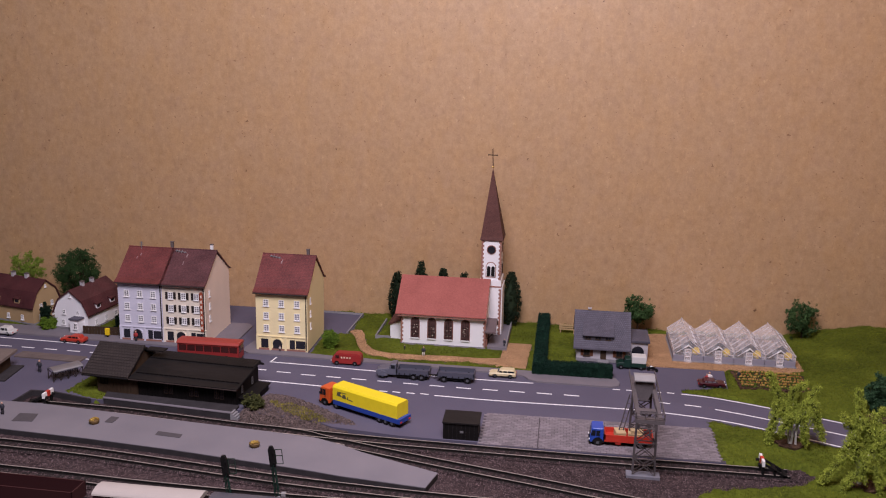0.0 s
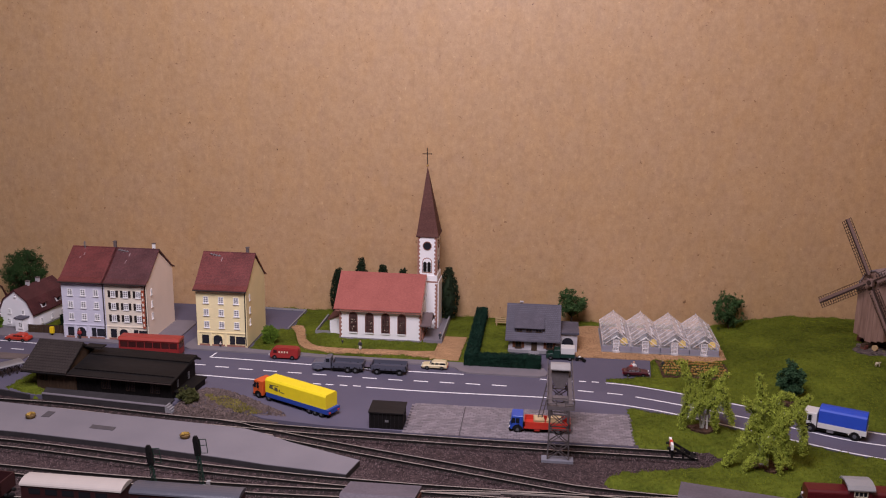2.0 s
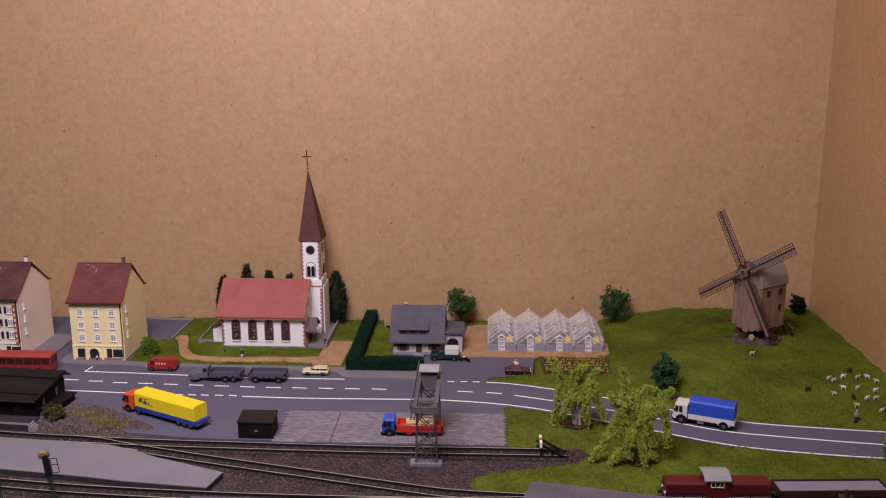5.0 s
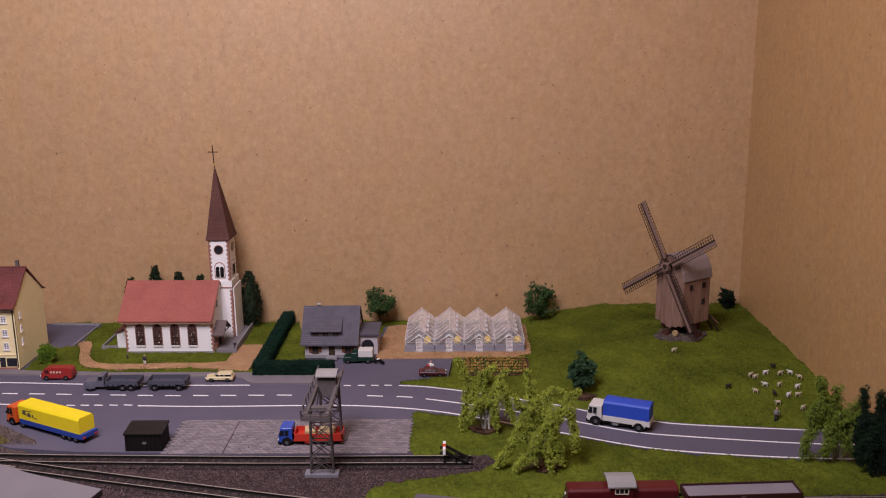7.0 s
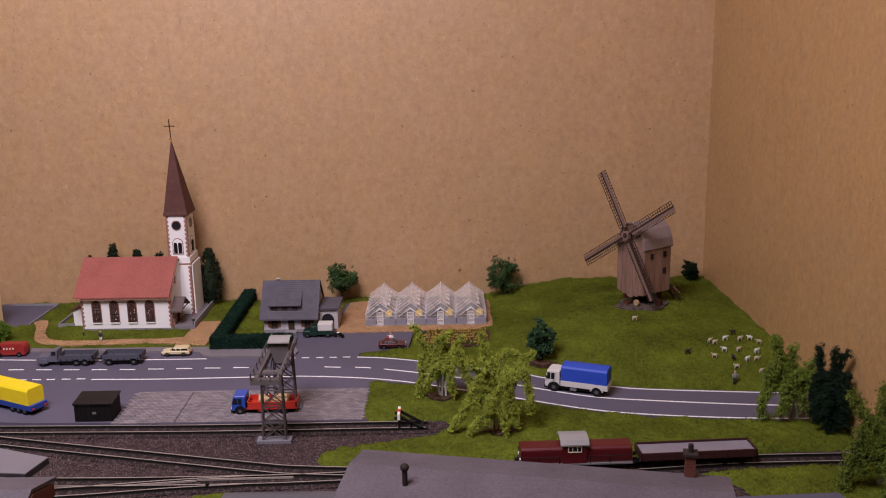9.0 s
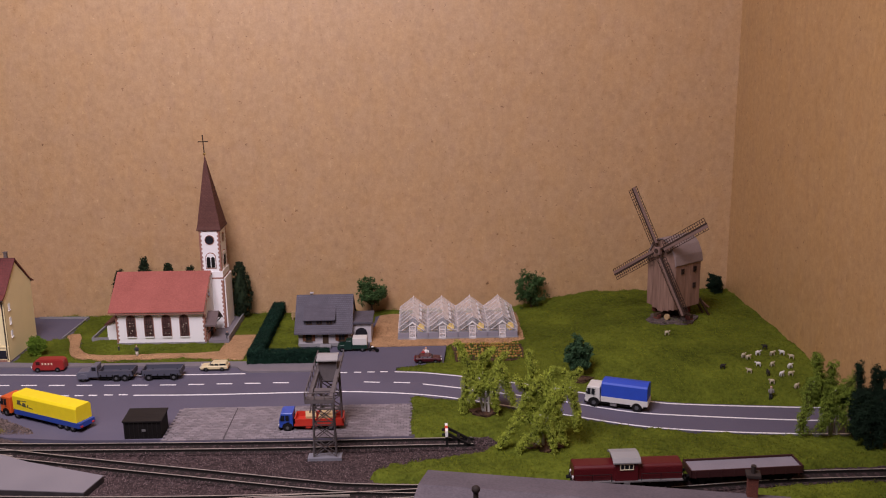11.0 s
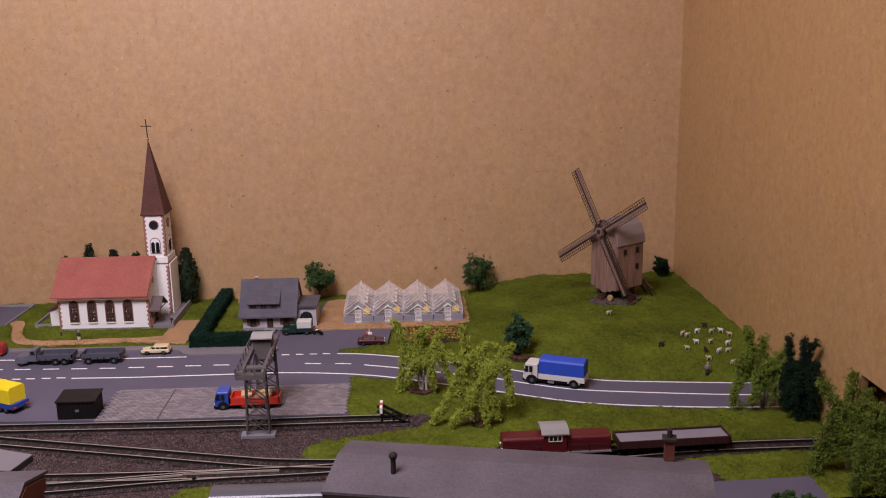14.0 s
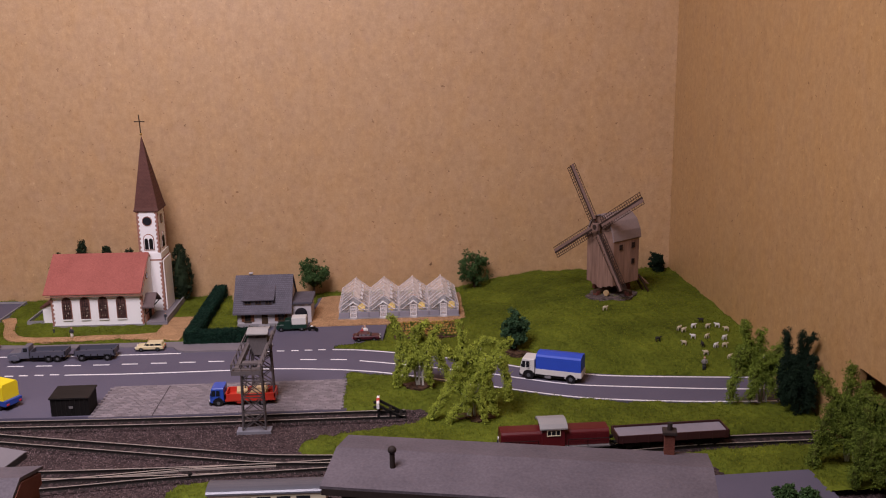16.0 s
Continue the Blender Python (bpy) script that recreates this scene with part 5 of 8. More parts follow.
arc = [(-5.2 * math.cos(a), 6.4 + 1.9 * math.sin(a)) for a in np.linspace(0.25, 2.9, 9)]
part("shelter_roof", prism(B(), arc + [(y_, z_ - 0.45) for y_, z_ in arc[::-1]], "x", 0, 19), M_METAL, sl, "curved pale grey roof")
for k in range(5):
    for s in (-4, 4):
        part("post", rod(B(), (4.7 * k, s, 0), (4.7 * k, s, 6.8), 0.3, 6), M_SHUTTER, sl)
bm = B()
for k in range(4):
    for s in (-4, 4):
        rod(bm, (4.7 * k, s, 0.3), (4.7 * k + 4.7, s, 6.4), 0.2, 5)
        rod(bm, (4.7 * k + 4.7, s, 0.3), (4.7 * k, s, 6.4), 0.2, 5)
part("lattice", bm, M_SHUTTER, sl, "thin dark cross bracing")

# ---- foreground station roofs ----
st = thing("engine_shed", 245.4, 204.5, -3.6, -11.8, "long low shed with a grey felt roof", "shed")
part("wall", box(B(), -69, 63, -13, 13, 0, 34), M_TIMBER, st)
bm = prism(B(), [(-24.0, 35.0), (0, 39.2), (18.5, 36.0), (18.5, 37.2), (0, 40.4), (-24.0, 36.2)], "x", -74, 68)
bm.normal_update()
bmesh.ops.triangulate(bm, faces=[f for f in bm.faces if len(f.verts) > 4])
rf = part("roof", bm, M_FELT_GREY, st, "worn violet-grey felt roof")
part("fascia", box(B(), -73.5, 67.5, -24.1, -23.3, 32.6, 35.2), M_SHUTTER, rf)
vt = part("vent_pipe", rod(B(), (-49.6, -10.5, 36), (-49.6, -10.5, 45), 1.0, 10), M_SHUTTER, st, "black vent pipe with round cowl")
bm = ball(B(), (-49.6, -10.5, 45.6), 1.7, (1, 1, 0.9), 12)
part("cowl", bm, M_SHUTTER, vt, "", True)
ch = part("chimney", box(B(), 51.4, 55.2, 14, 18, 36, 46, 0.1), M_BRICKWALL, st, "red brick chimney")
part("chimney_cap", box(B(), 50.6, 56.0, 13.3, 18.7, 46, 47.4, 0.3), M_SHUTTER, ch)
part("chimney_pot", rod(B(), (53.3, 16, 47.2), (53.3, 16, 50.4), 1.0, 10), M_SHUTTER, ch)
st2 = thing("signal_house", 33, 168, -2.5, 0, "brick building under a grey felt roof", "house")
part("wall", box(B(), 4, 31.5, 2, 36, 0, 36), M_BRICKWALL, st2)
bm = prism(B(), [(-1, 37), (19, 46), (39.5, 40.5), (39.5, 41.7), (19, 47.3), (-1, 38.2)], "x", 2, 32.5)
bm.normal_update()
bmesh.ops.triangulate(bm, faces=[f for f in bm.faces if len(f.verts) > 4])
part("roof", bm, M_FELT_GREY, st2, "worn grey felt roof")
part("gable", prism(B(), [(2, 36), (36, 36), (36, 40.6), (19, 45.4), (2, 38)], "x", 28, 32.8), M_BRICKWALL, st2)

# ---- greenhouses ----
M_POLY = glass("greenhouse_sheet", (1.0, 0.94, 0.94), 0.25, 0.2)
M_POLYCLEAR = glass("greenhouse_clear_sheet", (0.93, 0.92, 0.94), 0.13, 0.1)
M_CLEARBAR = glass("clear_plastic_bar", (0.95, 0.9, 0.9), 0.38, 0.25)
M_MILKBAR = glass("milky_plastic_bar", (0.95, 0.9, 0.9), 0.6, 0.3)
M_BED_GREY = surface("grey_base_wall", (0.26, 0.245, 0.29), 0.8, var=0.1)
M_YELLOWFLOWER = surface("yellow_blossom", (0.82, 0.56, 0.015), 0.8, var=0.2, fine=2500, coarse=500)
M_GLAREFILM = glass("milky_glare_film", (1.0, 0.96, 0.97), 0.42, 0.25)
M_ROOFGLINT = surface("white_roof_glint", (0.75, 0.74, 0.76), 0.6, var=0.05)
first_gh = None
GW, GD_, GE, GR = 20.5, 50.0, 7.4, 15.2
for k in range(4):
    g = thing("greenhouse", 157.0 + GW * k, 499.0, 0.7, 0, "clear plastic greenhouse with grey base and white door", "greenhouse", "row of greenhouses") if k == 0 else None
    if g is None:
        copy_thing(first_gh, pose((157.0 + GW * k) * MM, 0.499, 0.7 * MM))
        continue
    first_gh = g
    part("base_wall", box(B(), 0.2, 7.2, 0, 1.0, 0, 4.0), M_BED_GREY, g)
    part("base_wall", box(B(), 12.6, GW - 0.2, 0, 1.0, 0, 4.0), M_BED_GREY, g)
    part("base_wall", box(B(), 0.2, 1.2, 1, GD_, 0, 4.0), M_BED_GREY, g)
    part("base_wall", box(B(), GW - 1.2, GW - 0.2, 1, GD_, 0, 4.0), M_BED_GREY, g)
    part("footing", box(B(), -0.4, GW + 0.4, -1.6, GD_ + 0.6, -0.8, 0.5), M_CONCRETE, g)
    dr = part("door", frame_bars(B(), 4.6, 8.4, 0.5, 0.6, 1, 3, -0.1), M_MILKBAR, g, "white glazed door", at=(9.9, 0.6, 0.4))
    part("door_pane", box(B(), -1.9, 1.9, -0.3, -0.2, 0.6, 7.9), M_POLY, dr)
    part("doorstep", box(B(), 7.4, 12.4, -2.6, 0.4, 0, 0.8), M_CLEARBAR, g)
    for side in (-1, 1):
        x_e = 0.2 if side < 0 else GW - 0.2
        pane_ = B()
        prism(pane_, [(x_e, GE), (GW / 2, GR), (GW / 2, GR + 0.3), (x_e, GE + 0.3)], "y", 0.3, GD_)
        sh_ = part("roof_sheet", pane_, M_POLY, g, "clear roof sheet")
        bars = B()
        for q in range(7):
            yy = 0.6 + (GD_ - 1.2) * q / 6
            beam(bars, (x_e, yy, GE + 0.4), (GW / 2, yy, GR + 0.4), 0.16, 0.16)
        beam(bars, (x_e, 0.4, GE + 0.4), (x_e, GD_, GE + 0.4), 0.4, 0.4)
        part("glazing_bar", bars, M_CLEARBAR, sh_)
        part("side_sheet", box(B(), x_e - 0.15, x_e + 0.15, 0.5, GD_, 4, GE), M_POLY, g)
    for yy in (0.6, GD_ - 0.2):
        sheet_ = prism(B(), [(0.3, 4), (GW - 0.3, 4), (GW - 0.3, GE), (GW / 2, GR), (0.3, GE)], "y", yy - 0.1, yy + 0.1)
        gs = part("gable_sheet", sheet_, M_POLYCLEAR, g)
        bars = B()
        for xx in (0.4, GW - 0.4):
            beam(bars, (xx, yy, 4), (xx, yy, GE), 0.4, 0.4)
        beam(bars, (0.3, yy, 6.0), (7, yy, 6.0), 0.3, 0.3)
        beam(bars, (13, yy, 6.0), (GW - 0.3, yy, 6.0), 0.3, 0.3)
        for s in (-1, 1):
            beam(bars, (GW / 2 + s * GW / 2, yy, GE), (GW / 2, yy, GR), 0.32, 0.32)
        part("gable_bar", bars, M_CLEARBAR, gs)
    part("ridge", box(B(), GW / 2 - 0.3, GW / 2 + 0.3, 0, GD_ + 0.4, GR, GR + 0.7), M_CLEARBAR, g)
    dh = prism(B(), [(2.2, 5.6), (9.9, 11.3), (17.6, 5.6), (17.6, 6.0), (9.9, 11.9), (2.2, 6.0)], "y", -0.2, 0.5)
    part("door_gable", dh, M_MILKBAR, g, "white sloping bars over the door")
    part("gable_peak", prism(B(), [(7.6, 9.5), (9.9, 11.2), (12.2, 9.5), (12.2, 10.0), (9.9, 12.0), (7.6, 10.0)], "y", -0.9, 0.9), M_TRIM, g, "small white peak over the door")
    slope = Matrix.Translation((GW / 2, 0, GR + 0.5)) @ Euler((0, math.atan2(GR - GE, GW / 2 - 0.2), 0)).to_matrix().to_4x4()
    # milky strip added as the painted glare of the right slope
    part("roof_glare", box(B(), 0.4, 5.2, 3, 44, 0, 0.25, 0, slope), M_GLAREFILM, g, "milky strip painted as glare on the roof sheet")
    # white dashes paint small highlights on the sheet
    for q in range(4):
        part("roof_glint", box(B(), 5.6, 7.4, 7 + 10 * q, 12.5 + 10 * q, 0, 0.35, 0.08, slope), M_ROOFGLINT, g, "small white dash painted as a highlight")
    for s in (0, 1):
        tb = part("staging", box(B(), 1.6 + 11.6 * s, 7.0 + 11.6 * s, 2.5, 46, 4.6, 5.2), M_TIMBER_BROWN, g, "wooden plant table")
        if s:
            fb = B()
            for q in range(26):
                ball(fb, (15.6 + RNG.uniform(-1.4, 1.4), 2.4 + RNG.uniform(0, 3), 6.0 + RNG.uniform(-1.2, 2.0)), 1.4, n=6)
            part("flowers", fb, M_YELLOWFLOWER, g, "bright yellow potted flowers")

# ---- vehicles; local x points ahead ----
def paint(name, base, rough=0.35):
    return surface(name, base, rough, var=0.06, fine=2200, coarse=200, bump=0.06, spec=0.5)


M_TYRE = surface("tyre", (0.009, 0.008, 0.009), 0.8, var=0.2)
M_CHASSIS = surface("black_chassis", (0.009, 0.008, 0.008), 0.7, var=0.3)
M_GLASSDARK = surface("vehicle_glass", (0.015, 0.016, 0.02), 0.12, var=0.1, bump=0.0)
M_REDPAINT = paint("signal_red_paint", (0.50, 0.035, 0.02))
M_DARKRED = paint("dark_red_paint", (0.085, 0.006, 0.009), 0.4)
M_VANRED = paint("van_red_paint", (0.28, 0.02, 0.018), 0.45)
M_BUSRED = paint("bus_red_paint", (0.25, 0.02, 0.018), 0.45)
M_BUSROOF = paint("bus_roof_red", (0.34, 0.045, 0.032), 0.5)
M_BEDGREY = paint("dark_bed_grey", (0.072, 0.072, 0.098), 0.5)
M_CARRED = paint("car_red_paint", (0.46, 0.04, 0.02), 0.4)
M_BUSGLASS = surface("bus_window", (0.05, 0.014, 0.013), 0.2, var=0.3, bump=0.0, spec=0.4)
M_EMBLEM = paint("emblem_grey", (0.10, 0.09, 0.05), 0.5)
M_ORANGE = paint("orange_paint", (0.62, 0.10, 0.02))
M_BRIGHTYELLOW = paint("bright_yellow_tarpaulin", (0.85, 0.66, 0.015), 0.5)
M_BLUE = paint("blue_paint", (0.02, 0.055, 0.30))
M_CABBLUE = paint("cab_blue_paint", (0.022, 0.068, 0.38))
M_TARPBLUE = paint("blue_tarpaulin", (0.022, 0.07, 0.48), 0.55)
M_OFFWHITE = paint("off_white_paint", (0.62, 0.60, 0.57), 0.45)
M_BEIGE = paint("beige_paint", (0.66, 0.55, 0.32))
M_GREYPAINT = paint("blue_grey_paint", (0.115, 0.115, 0.15), 0.45)
M_GREEN = paint("dark_green_paint", (0.007, 0.03, 0.02))
M_MAROON = paint("maroon_paint", (0.055, 0.005, 0.011), 0.3)
M_CREAMBAR = paint("cream_paint", (0.7, 0.62, 0.45))
M_WAGONRED = paint("wagon_red_brown", (0.035, 0.007, 0.008), 0.6)
M_WAGONBED = surface("grey_wagon_floor", (0.21, 0.19, 0.22), 0.8, var=0.12, fine=1500, coarse=90)
M_CABROOF = surface("pale_grey_roof", (0.27, 0.26, 0.26), 0.6, var=0.1)
M_WAGONROOF = surface("cream_wagon_roof", (0.42, 0.37, 0.335), 0.6, var=0.06)
M_RIM = surface("dark_rim", (0.09, 0.09, 0.10), 0.5, var=0.1)
M_SILVER = surface("silver_roof", (0.085, 0.085, 0.105), 0.33, metal=0.15, var=0.08, spec=0.5)
M_CRATE = grain(surface("pale_wood", (0.52, 0.38, 0.21), 0.8, var=0.15), (0.2, 1, 1))


def wheel(parent, x, y, r, w=1.6, z=None):
    z = r if z is None else z
    s = 1 if y > 0 else -1
    wh = part("wheel", rod(B(), (x, y - w / 2, z), (x, y + w / 2, z), r, 14), M_TYRE, parent)
    part("rim", rod(B(), (x, y + s * (w / 2 - 0.3), z), (x, y + s * (w / 2 + 0.1), z), r * 0.42, 10), M_RIM, wh, "dark grey rim")
    return wh


def cab(parent, x0, x1, w, z0, z1, mat, slope=1.0, wheel_x=None):
    """A forward-control cab with windows; it faces +x."""
    h = w / 2
    prof = [(x0, z0), (x1, z0), (x1, z0 + (z1 - z0) * 0.48), (x1 - slope, z1 - 0.5), (x1 - slope - 0.6, z1), (x0, z1)]
    c = part("cab", prism(B(), prof, "y", -h, h, 0.25), mat, parent)
    zm = z0 + (z1 - z0) * 0.5
    bm = prism(B(), [(x1 + 0.08, zm), (x1 - slope + 0.1, z1 - 1.2), (x1 - slope - 0.5, z1 - 1.2), (x1 - 0.6, zm)], "y", -h + 0.7, h - 0.7)
    part("windscreen", bm, M_GLASSDARK, c)
    for s in (-1, 1):
        for a, b in ((x1 - 3.0, x1 - 1.1), (x1 - 5.3, x1 - 3.4)):
            if a > x0 + 0.2:
                part("side_window", box(B(), a, b, s * h - 0.12, s * h + 0.12, zm - 0.2, z1 - 1.2), M_GLASSDARK, c)
        part("door_seam", box(B(), x1 - 5.62, x1 - 5.5, s * h - 0.1, s * h + 0.06, z0 + 0.6, z1 - 0.8), M_CHASSIS, c)
        part("door_handle", box(B(), x1 - 5.2, x1 - 4.4, s * h - 0.1, s * h + 0.2, zm - 0.9, zm - 0.65), M_CHASSIS, c)
        if wheel_x is not None:
            arch = [(wheel_x + 3.0 * math.cos(a), 2.2 + 3.0 * math.sin(a)) for a in np.linspace(0, math.pi, 10)]
            part("wheel_arch", prism(B(), arch, "y", s * h - 0.5, s * h + 0.1), M_CHASSIS, c, "black wheel arch")
    part("grille", box(B(), x1 - 0.2, x1 + 0.14, -h * 0.6, h * 0.6, z0 + 0.9, zm - 0.9), M_CHASSIS, c, "dark radiator grille")
    part("roof_edge", box(B(), x1 - slope - 0.5, x1 - slope + 0.1, -h * 0.9, h * 0.9, z1 - 0.6, z1 - 0.2, 0.1), mat, c)
    part("bumper", box(B(), x1 - 0.8, x1 + 0.5, -h, h, z0 - 0.8, z0 + 0.6, 0.15), M_CHASSIS, c)
    for s in (-1, 1):
        part("headlight", rod(B(), (x1, s * (h - 1.4), z0 + 1.2), (x1 + 0.5, s * (h - 1.4), z0 + 1.2), 0.55, 8), M_TRIM, c)
        part("mirror", box(B(), x1 - 1.0, x1 - 0.6, s * h + min(0, s * 0.9), s * h + max(0, s * 0.9), zm + 0.4, zm + 1.7), M_CHASSIS, c)
    return c


def tarp_truck():
    t = thing("tarpaulin_truck", 283.6, 378.0, 0, 157.5, "off-white lorry with a blue tarpaulin on the road", "truck")
    part("chassis", box(B(), -17, 15, -3.6, 3.6, 2.0, 3.6), M_CHASSIS, t)
    cab(t, 9.0, 17.2, 10.8, 2.6, 12.0, M_OFFWHITE)
    bed = part("cargo_body", box(B(), -17.8, 8.4, -5.7, 5.7, 3.8, 7.0, 0.15), M_OFFWHITE, t)
    prof = [(-5.6, 6.6), (5.6, 6.6), (5.6, 14.2), (4.6, 15.2), (0, 15.9), (-4.6, 15.2), (-5.6, 14.2)]
    part("tarpaulin", prism(B(), prof, "x", -17.4, 8.2, 0.15), M_TARPBLUE, t, "taut blue tarpaulin cover")
    for s in (-1, 1):
        part("tank", box(B(), -0.5, 3.2, s * 4.4 - 0.8, s * 4.4 + 0.8, 1.6, 3.6, 0.4), M_METAL, t, "grey fuel tank")
        part("wheel_arch", prism(B(), [(12.2 + 3.4 * math.cos(a), 2.6 + 3.2 * math.sin(a)) for a in np.linspace(0, math.pi, 10)], "y", s * 5.0 - 0.55, s * 5.0 + 0.55), M_CHASSIS, t, "black wheel arch")
        bm = B()
        for a0, a1 in zip(np.linspace(0.1, 3.04, 9), np.linspace(0.1, 3.04, 9)[1:]):
            beam(bm, (-11.8 + 3.3 * math.cos(a0), s * 5.2, 2.6 + 3.2 * math.sin(a0)), (-11.8 + 3.3 * math.cos(a1), s * 5.2, 2.6 + 3.2 * math.sin(a1)), 1.4, 0.5)
        part("mudguard", bm, M_OFFWHITE, t, "off-white rear mudguard")
        for x in (12.2, -11.8):
            wheel(t, x, s * 4.95, 2.7)
    part("sill", box(B(), -8.0, 9.0, -4.6, 4.6, 2.2, 3.8), M_CHASSIS, t)
    return t


tarp_truck()


def flat_truck():
    t = thing("flatbed_truck", 114.3, 357.6, 0, 180, "blue-cabbed lorry with a red flatbed and crates", "truck")
    part("chassis", box(B(), -16.5, 14, -3.4, 3.4, 1.8, 3.2), M_CHASSIS, t)
    cab(t, 9.6, 17.0, 10.4, 2.2, 10.4, M_CABBLUE, wheel_x=12.6)
    bed = part("flatbed", box(B(), -17.4, 9.0, -5.6, 5.6, 3.2, 4.4), M_REDPAINT, t, "bright red flatbed")
    for y0, y1, x0, x1 in ((-5.6, -5.0, -17.4, 9.0), (5.0, 5.6, -17.4, 9.0), (-5.6, 5.6, -17.4, -16.8), (-5.6, 5.6, 8.4, 9.0)):
        part("dropside", box(B(), x0, x1, y0, y1, 4.4, 7.2), M_REDPAINT, bed)
    for x in (12.6, -10.5):
        for s in (-1, 1):
            wheel(t, x, s * 4.6, 2.2)
    part("tool_box", box(B(), 0, 3, 3.6, 5.2, 1.8, 3.4), M_REDPAINT, t)


flat_truck()
for cx, cy, cz, l, w, h, turn in ((113.8, 357, 4.4, 5.2, 7.0, 4.0, 8), (122.5, 358, 4.4, 8.0, 7.2, 3.4, -4), (122.8, 357.8, 7.8, 6.4, 5.5, 1.6, 5)):
    c = thing("wooden_crate", cx, cy, cz, turn, "pale wooden crate standing on the flatbed", "crate", "crates on the lorry")
    part("crate_body", box(B(), -l / 2, l / 2, -w / 2, w / 2, 0, h), M_CRATE, c)
    for k in range(3):
        part("slat", box(B(), -l / 2 - 0.2, l / 2 + 0.2, -w / 2 - 0.2, w / 2 + 0.2, h * (0.08 + 0.34 * k), h * (0.26 + 0.34 * k)), M_CRATE, c)


def semi_trailer():
    t = thing("articulated_lorry", -34.6, 374.0, 0, 152.5, "orange lorry with a yellow and blue covered trailer", "truck")
    part("chassis", box(B(), -32, 26, -3.4, 3.4, 2.0, 3.4), M_CHASSIS, t)
    cab(t, 23.5, 32.0, 11.0, 2.2, 12.2, M_ORANGE, wheel_x=27.4)
    tr = part("trailer", box(B(), -33.0, 20.0, -5.8, 5.8, 3.0, 6.1, 0.15), M_BLUE, t, "dark blue trailer base")
    prof = [(-5.7, 5.9), (5.7, 5.9), (5.7, 14.2), (4.6, 15.6), (-4.6, 15.6), (-5.7, 14.2)]
    tp = part("trailer_cover", prism(B(), prof, "x", -31.0, 20.6, 0.15), M_BRIGHTYELLOW, t, "bright yellow trailer cover")
    for outline in ([(17.0, 9.6), (16.4, 11.8), (13.4, 12.2), (14.2, 10.8), (12.6, 9.4)], [(12.6, 9.0), (12.0, 11.4), (9.8, 11.0), (9.2, 8.8)], [(16.6, 12.2), (9.0, 12.6), (9.0, 12.2), (16.6, 11.9)],
                    [(8.6, 8.9), (8.2, 10.6), (7.4, 10.4), (7.6, 8.8)], [(7.2, 8.8), (4.0, 8.4), (4.0, 8.8), (7.0, 9.3)]):
        part("emblem_patch", prism(B(), outline, "y", 5.6, 5.82), M_EMBLEM, tp, "dark grey emblem patch")
    t.matrix_world = t.matrix_world @ Matrix.Scale(0.94, 4)
    for x in (27.4, 18.0, -17.0, -22.0, -27.0):
        for s in (-1, 1):
            wheel(t, x, s * 4.8, 2.2)
    part("fender", prism(B(), [(18 + 3.0 * math.cos(a), 2.4 + 2.8 * math.sin(a)) for a in np.linspace(0, math.pi, 8)], "y", -5.6, 5.6), M_CHASSIS, t)
    for s in (-1, 1):
        part("tail_light", box(B(), -33.5, -33.0, s * 4.2 - 0.8, s * 4.2 + 0.8, 3.6, 4.4), M_REDPAINT, tr)


semi_trailer()


def grey_truck():
    t = thing("bonneted_truck", -21.0, 436.2, 0, 180, "old blue-grey bonneted lorry with an empty flatbed", "truck")
    part("chassis", box(B(), -16, 17, -3.2, 3.2, 1.8, 3.2), M_CHASSIS, t)
    prof = [(4.6, 2.4), (17.6, 2.4), (17.8, 4.6), (16.4, 5.9), (9.4, 6.5), (8.2, 9.6), (4.6, 9.9)]
    bm = prism(B(), prof, "y", -4.2, 4.2, 0.3)
    c = part("cab", bm, M_GREYPAINT, t)
    part("windscreen", prism(B(), [(9.3, 6.9), (8.5, 9.2), (8.1, 9.2), (8.9, 6.9)], "y", -3.4, 3.4), M_GLASSDARK, c)
    for s in (-1, 1):
        part("side_window", box(B(), 5.4, 7.9, s * 4.2 - 0.15, s * 4.2 + 0.15, 6.8, 9.1), M_GLASSDARK, c)
        part("fender", prism(B(), [(13.2 + 3.2 * math.cos(a), 2.2 + 3.0 * math.sin(a)) for a in np.linspace(0, math.pi, 8)], "y", s * 5.0 - 0.9, s * 5.0 + 0.9), M_GREYPAINT, c)
        part("headlight", ball(B(), (17.2, s * 3.2, 4.4), 0.8, n=8), M_METAL, c)
    part("underbody", box(B(), -15.5, 4.0, -4.4, 4.4, 1.4, 3.5), M_CHASSIS, t)
    open_bed(t, -17.2, 4.0, 5.4, 3.4, 6.9)
    for x, ss in ((13.2, 4.6), (-7.0, 4.6), (-12.2, 4.6)):
        for s in (-1, 1):
            wheel(t, x, s * ss, 2.2)


def open_bed(t, x0, x1, h, z0, z1):
    bed = part("flatbed", box(B(), x0, x1, -h, h, z0, z0 + 0.9), M_BEDGREY, t, "dark flatbed floor")
    for a, b, c, d in ((x0, x1, -h, -h + 0.5), (x0, x1, h - 0.5, h), (x0, x0 + 0.5, -h, h), (x1 - 0.5, x1, -h, h)):
        part("dropside", box(B(), a, b, c, d, z0 + 0.9, z1), M_BEDGREY, bed)
    for k in range(6):
        x = x0 + (x1 - x0) * (k + 0.5) / 6
        part("hinge", box(B(), x - 0.3, x + 0.3, h - 0.1, h + 0.2, z0 - 0.2, z0 + 1.2), M_CHASSIS, bed)


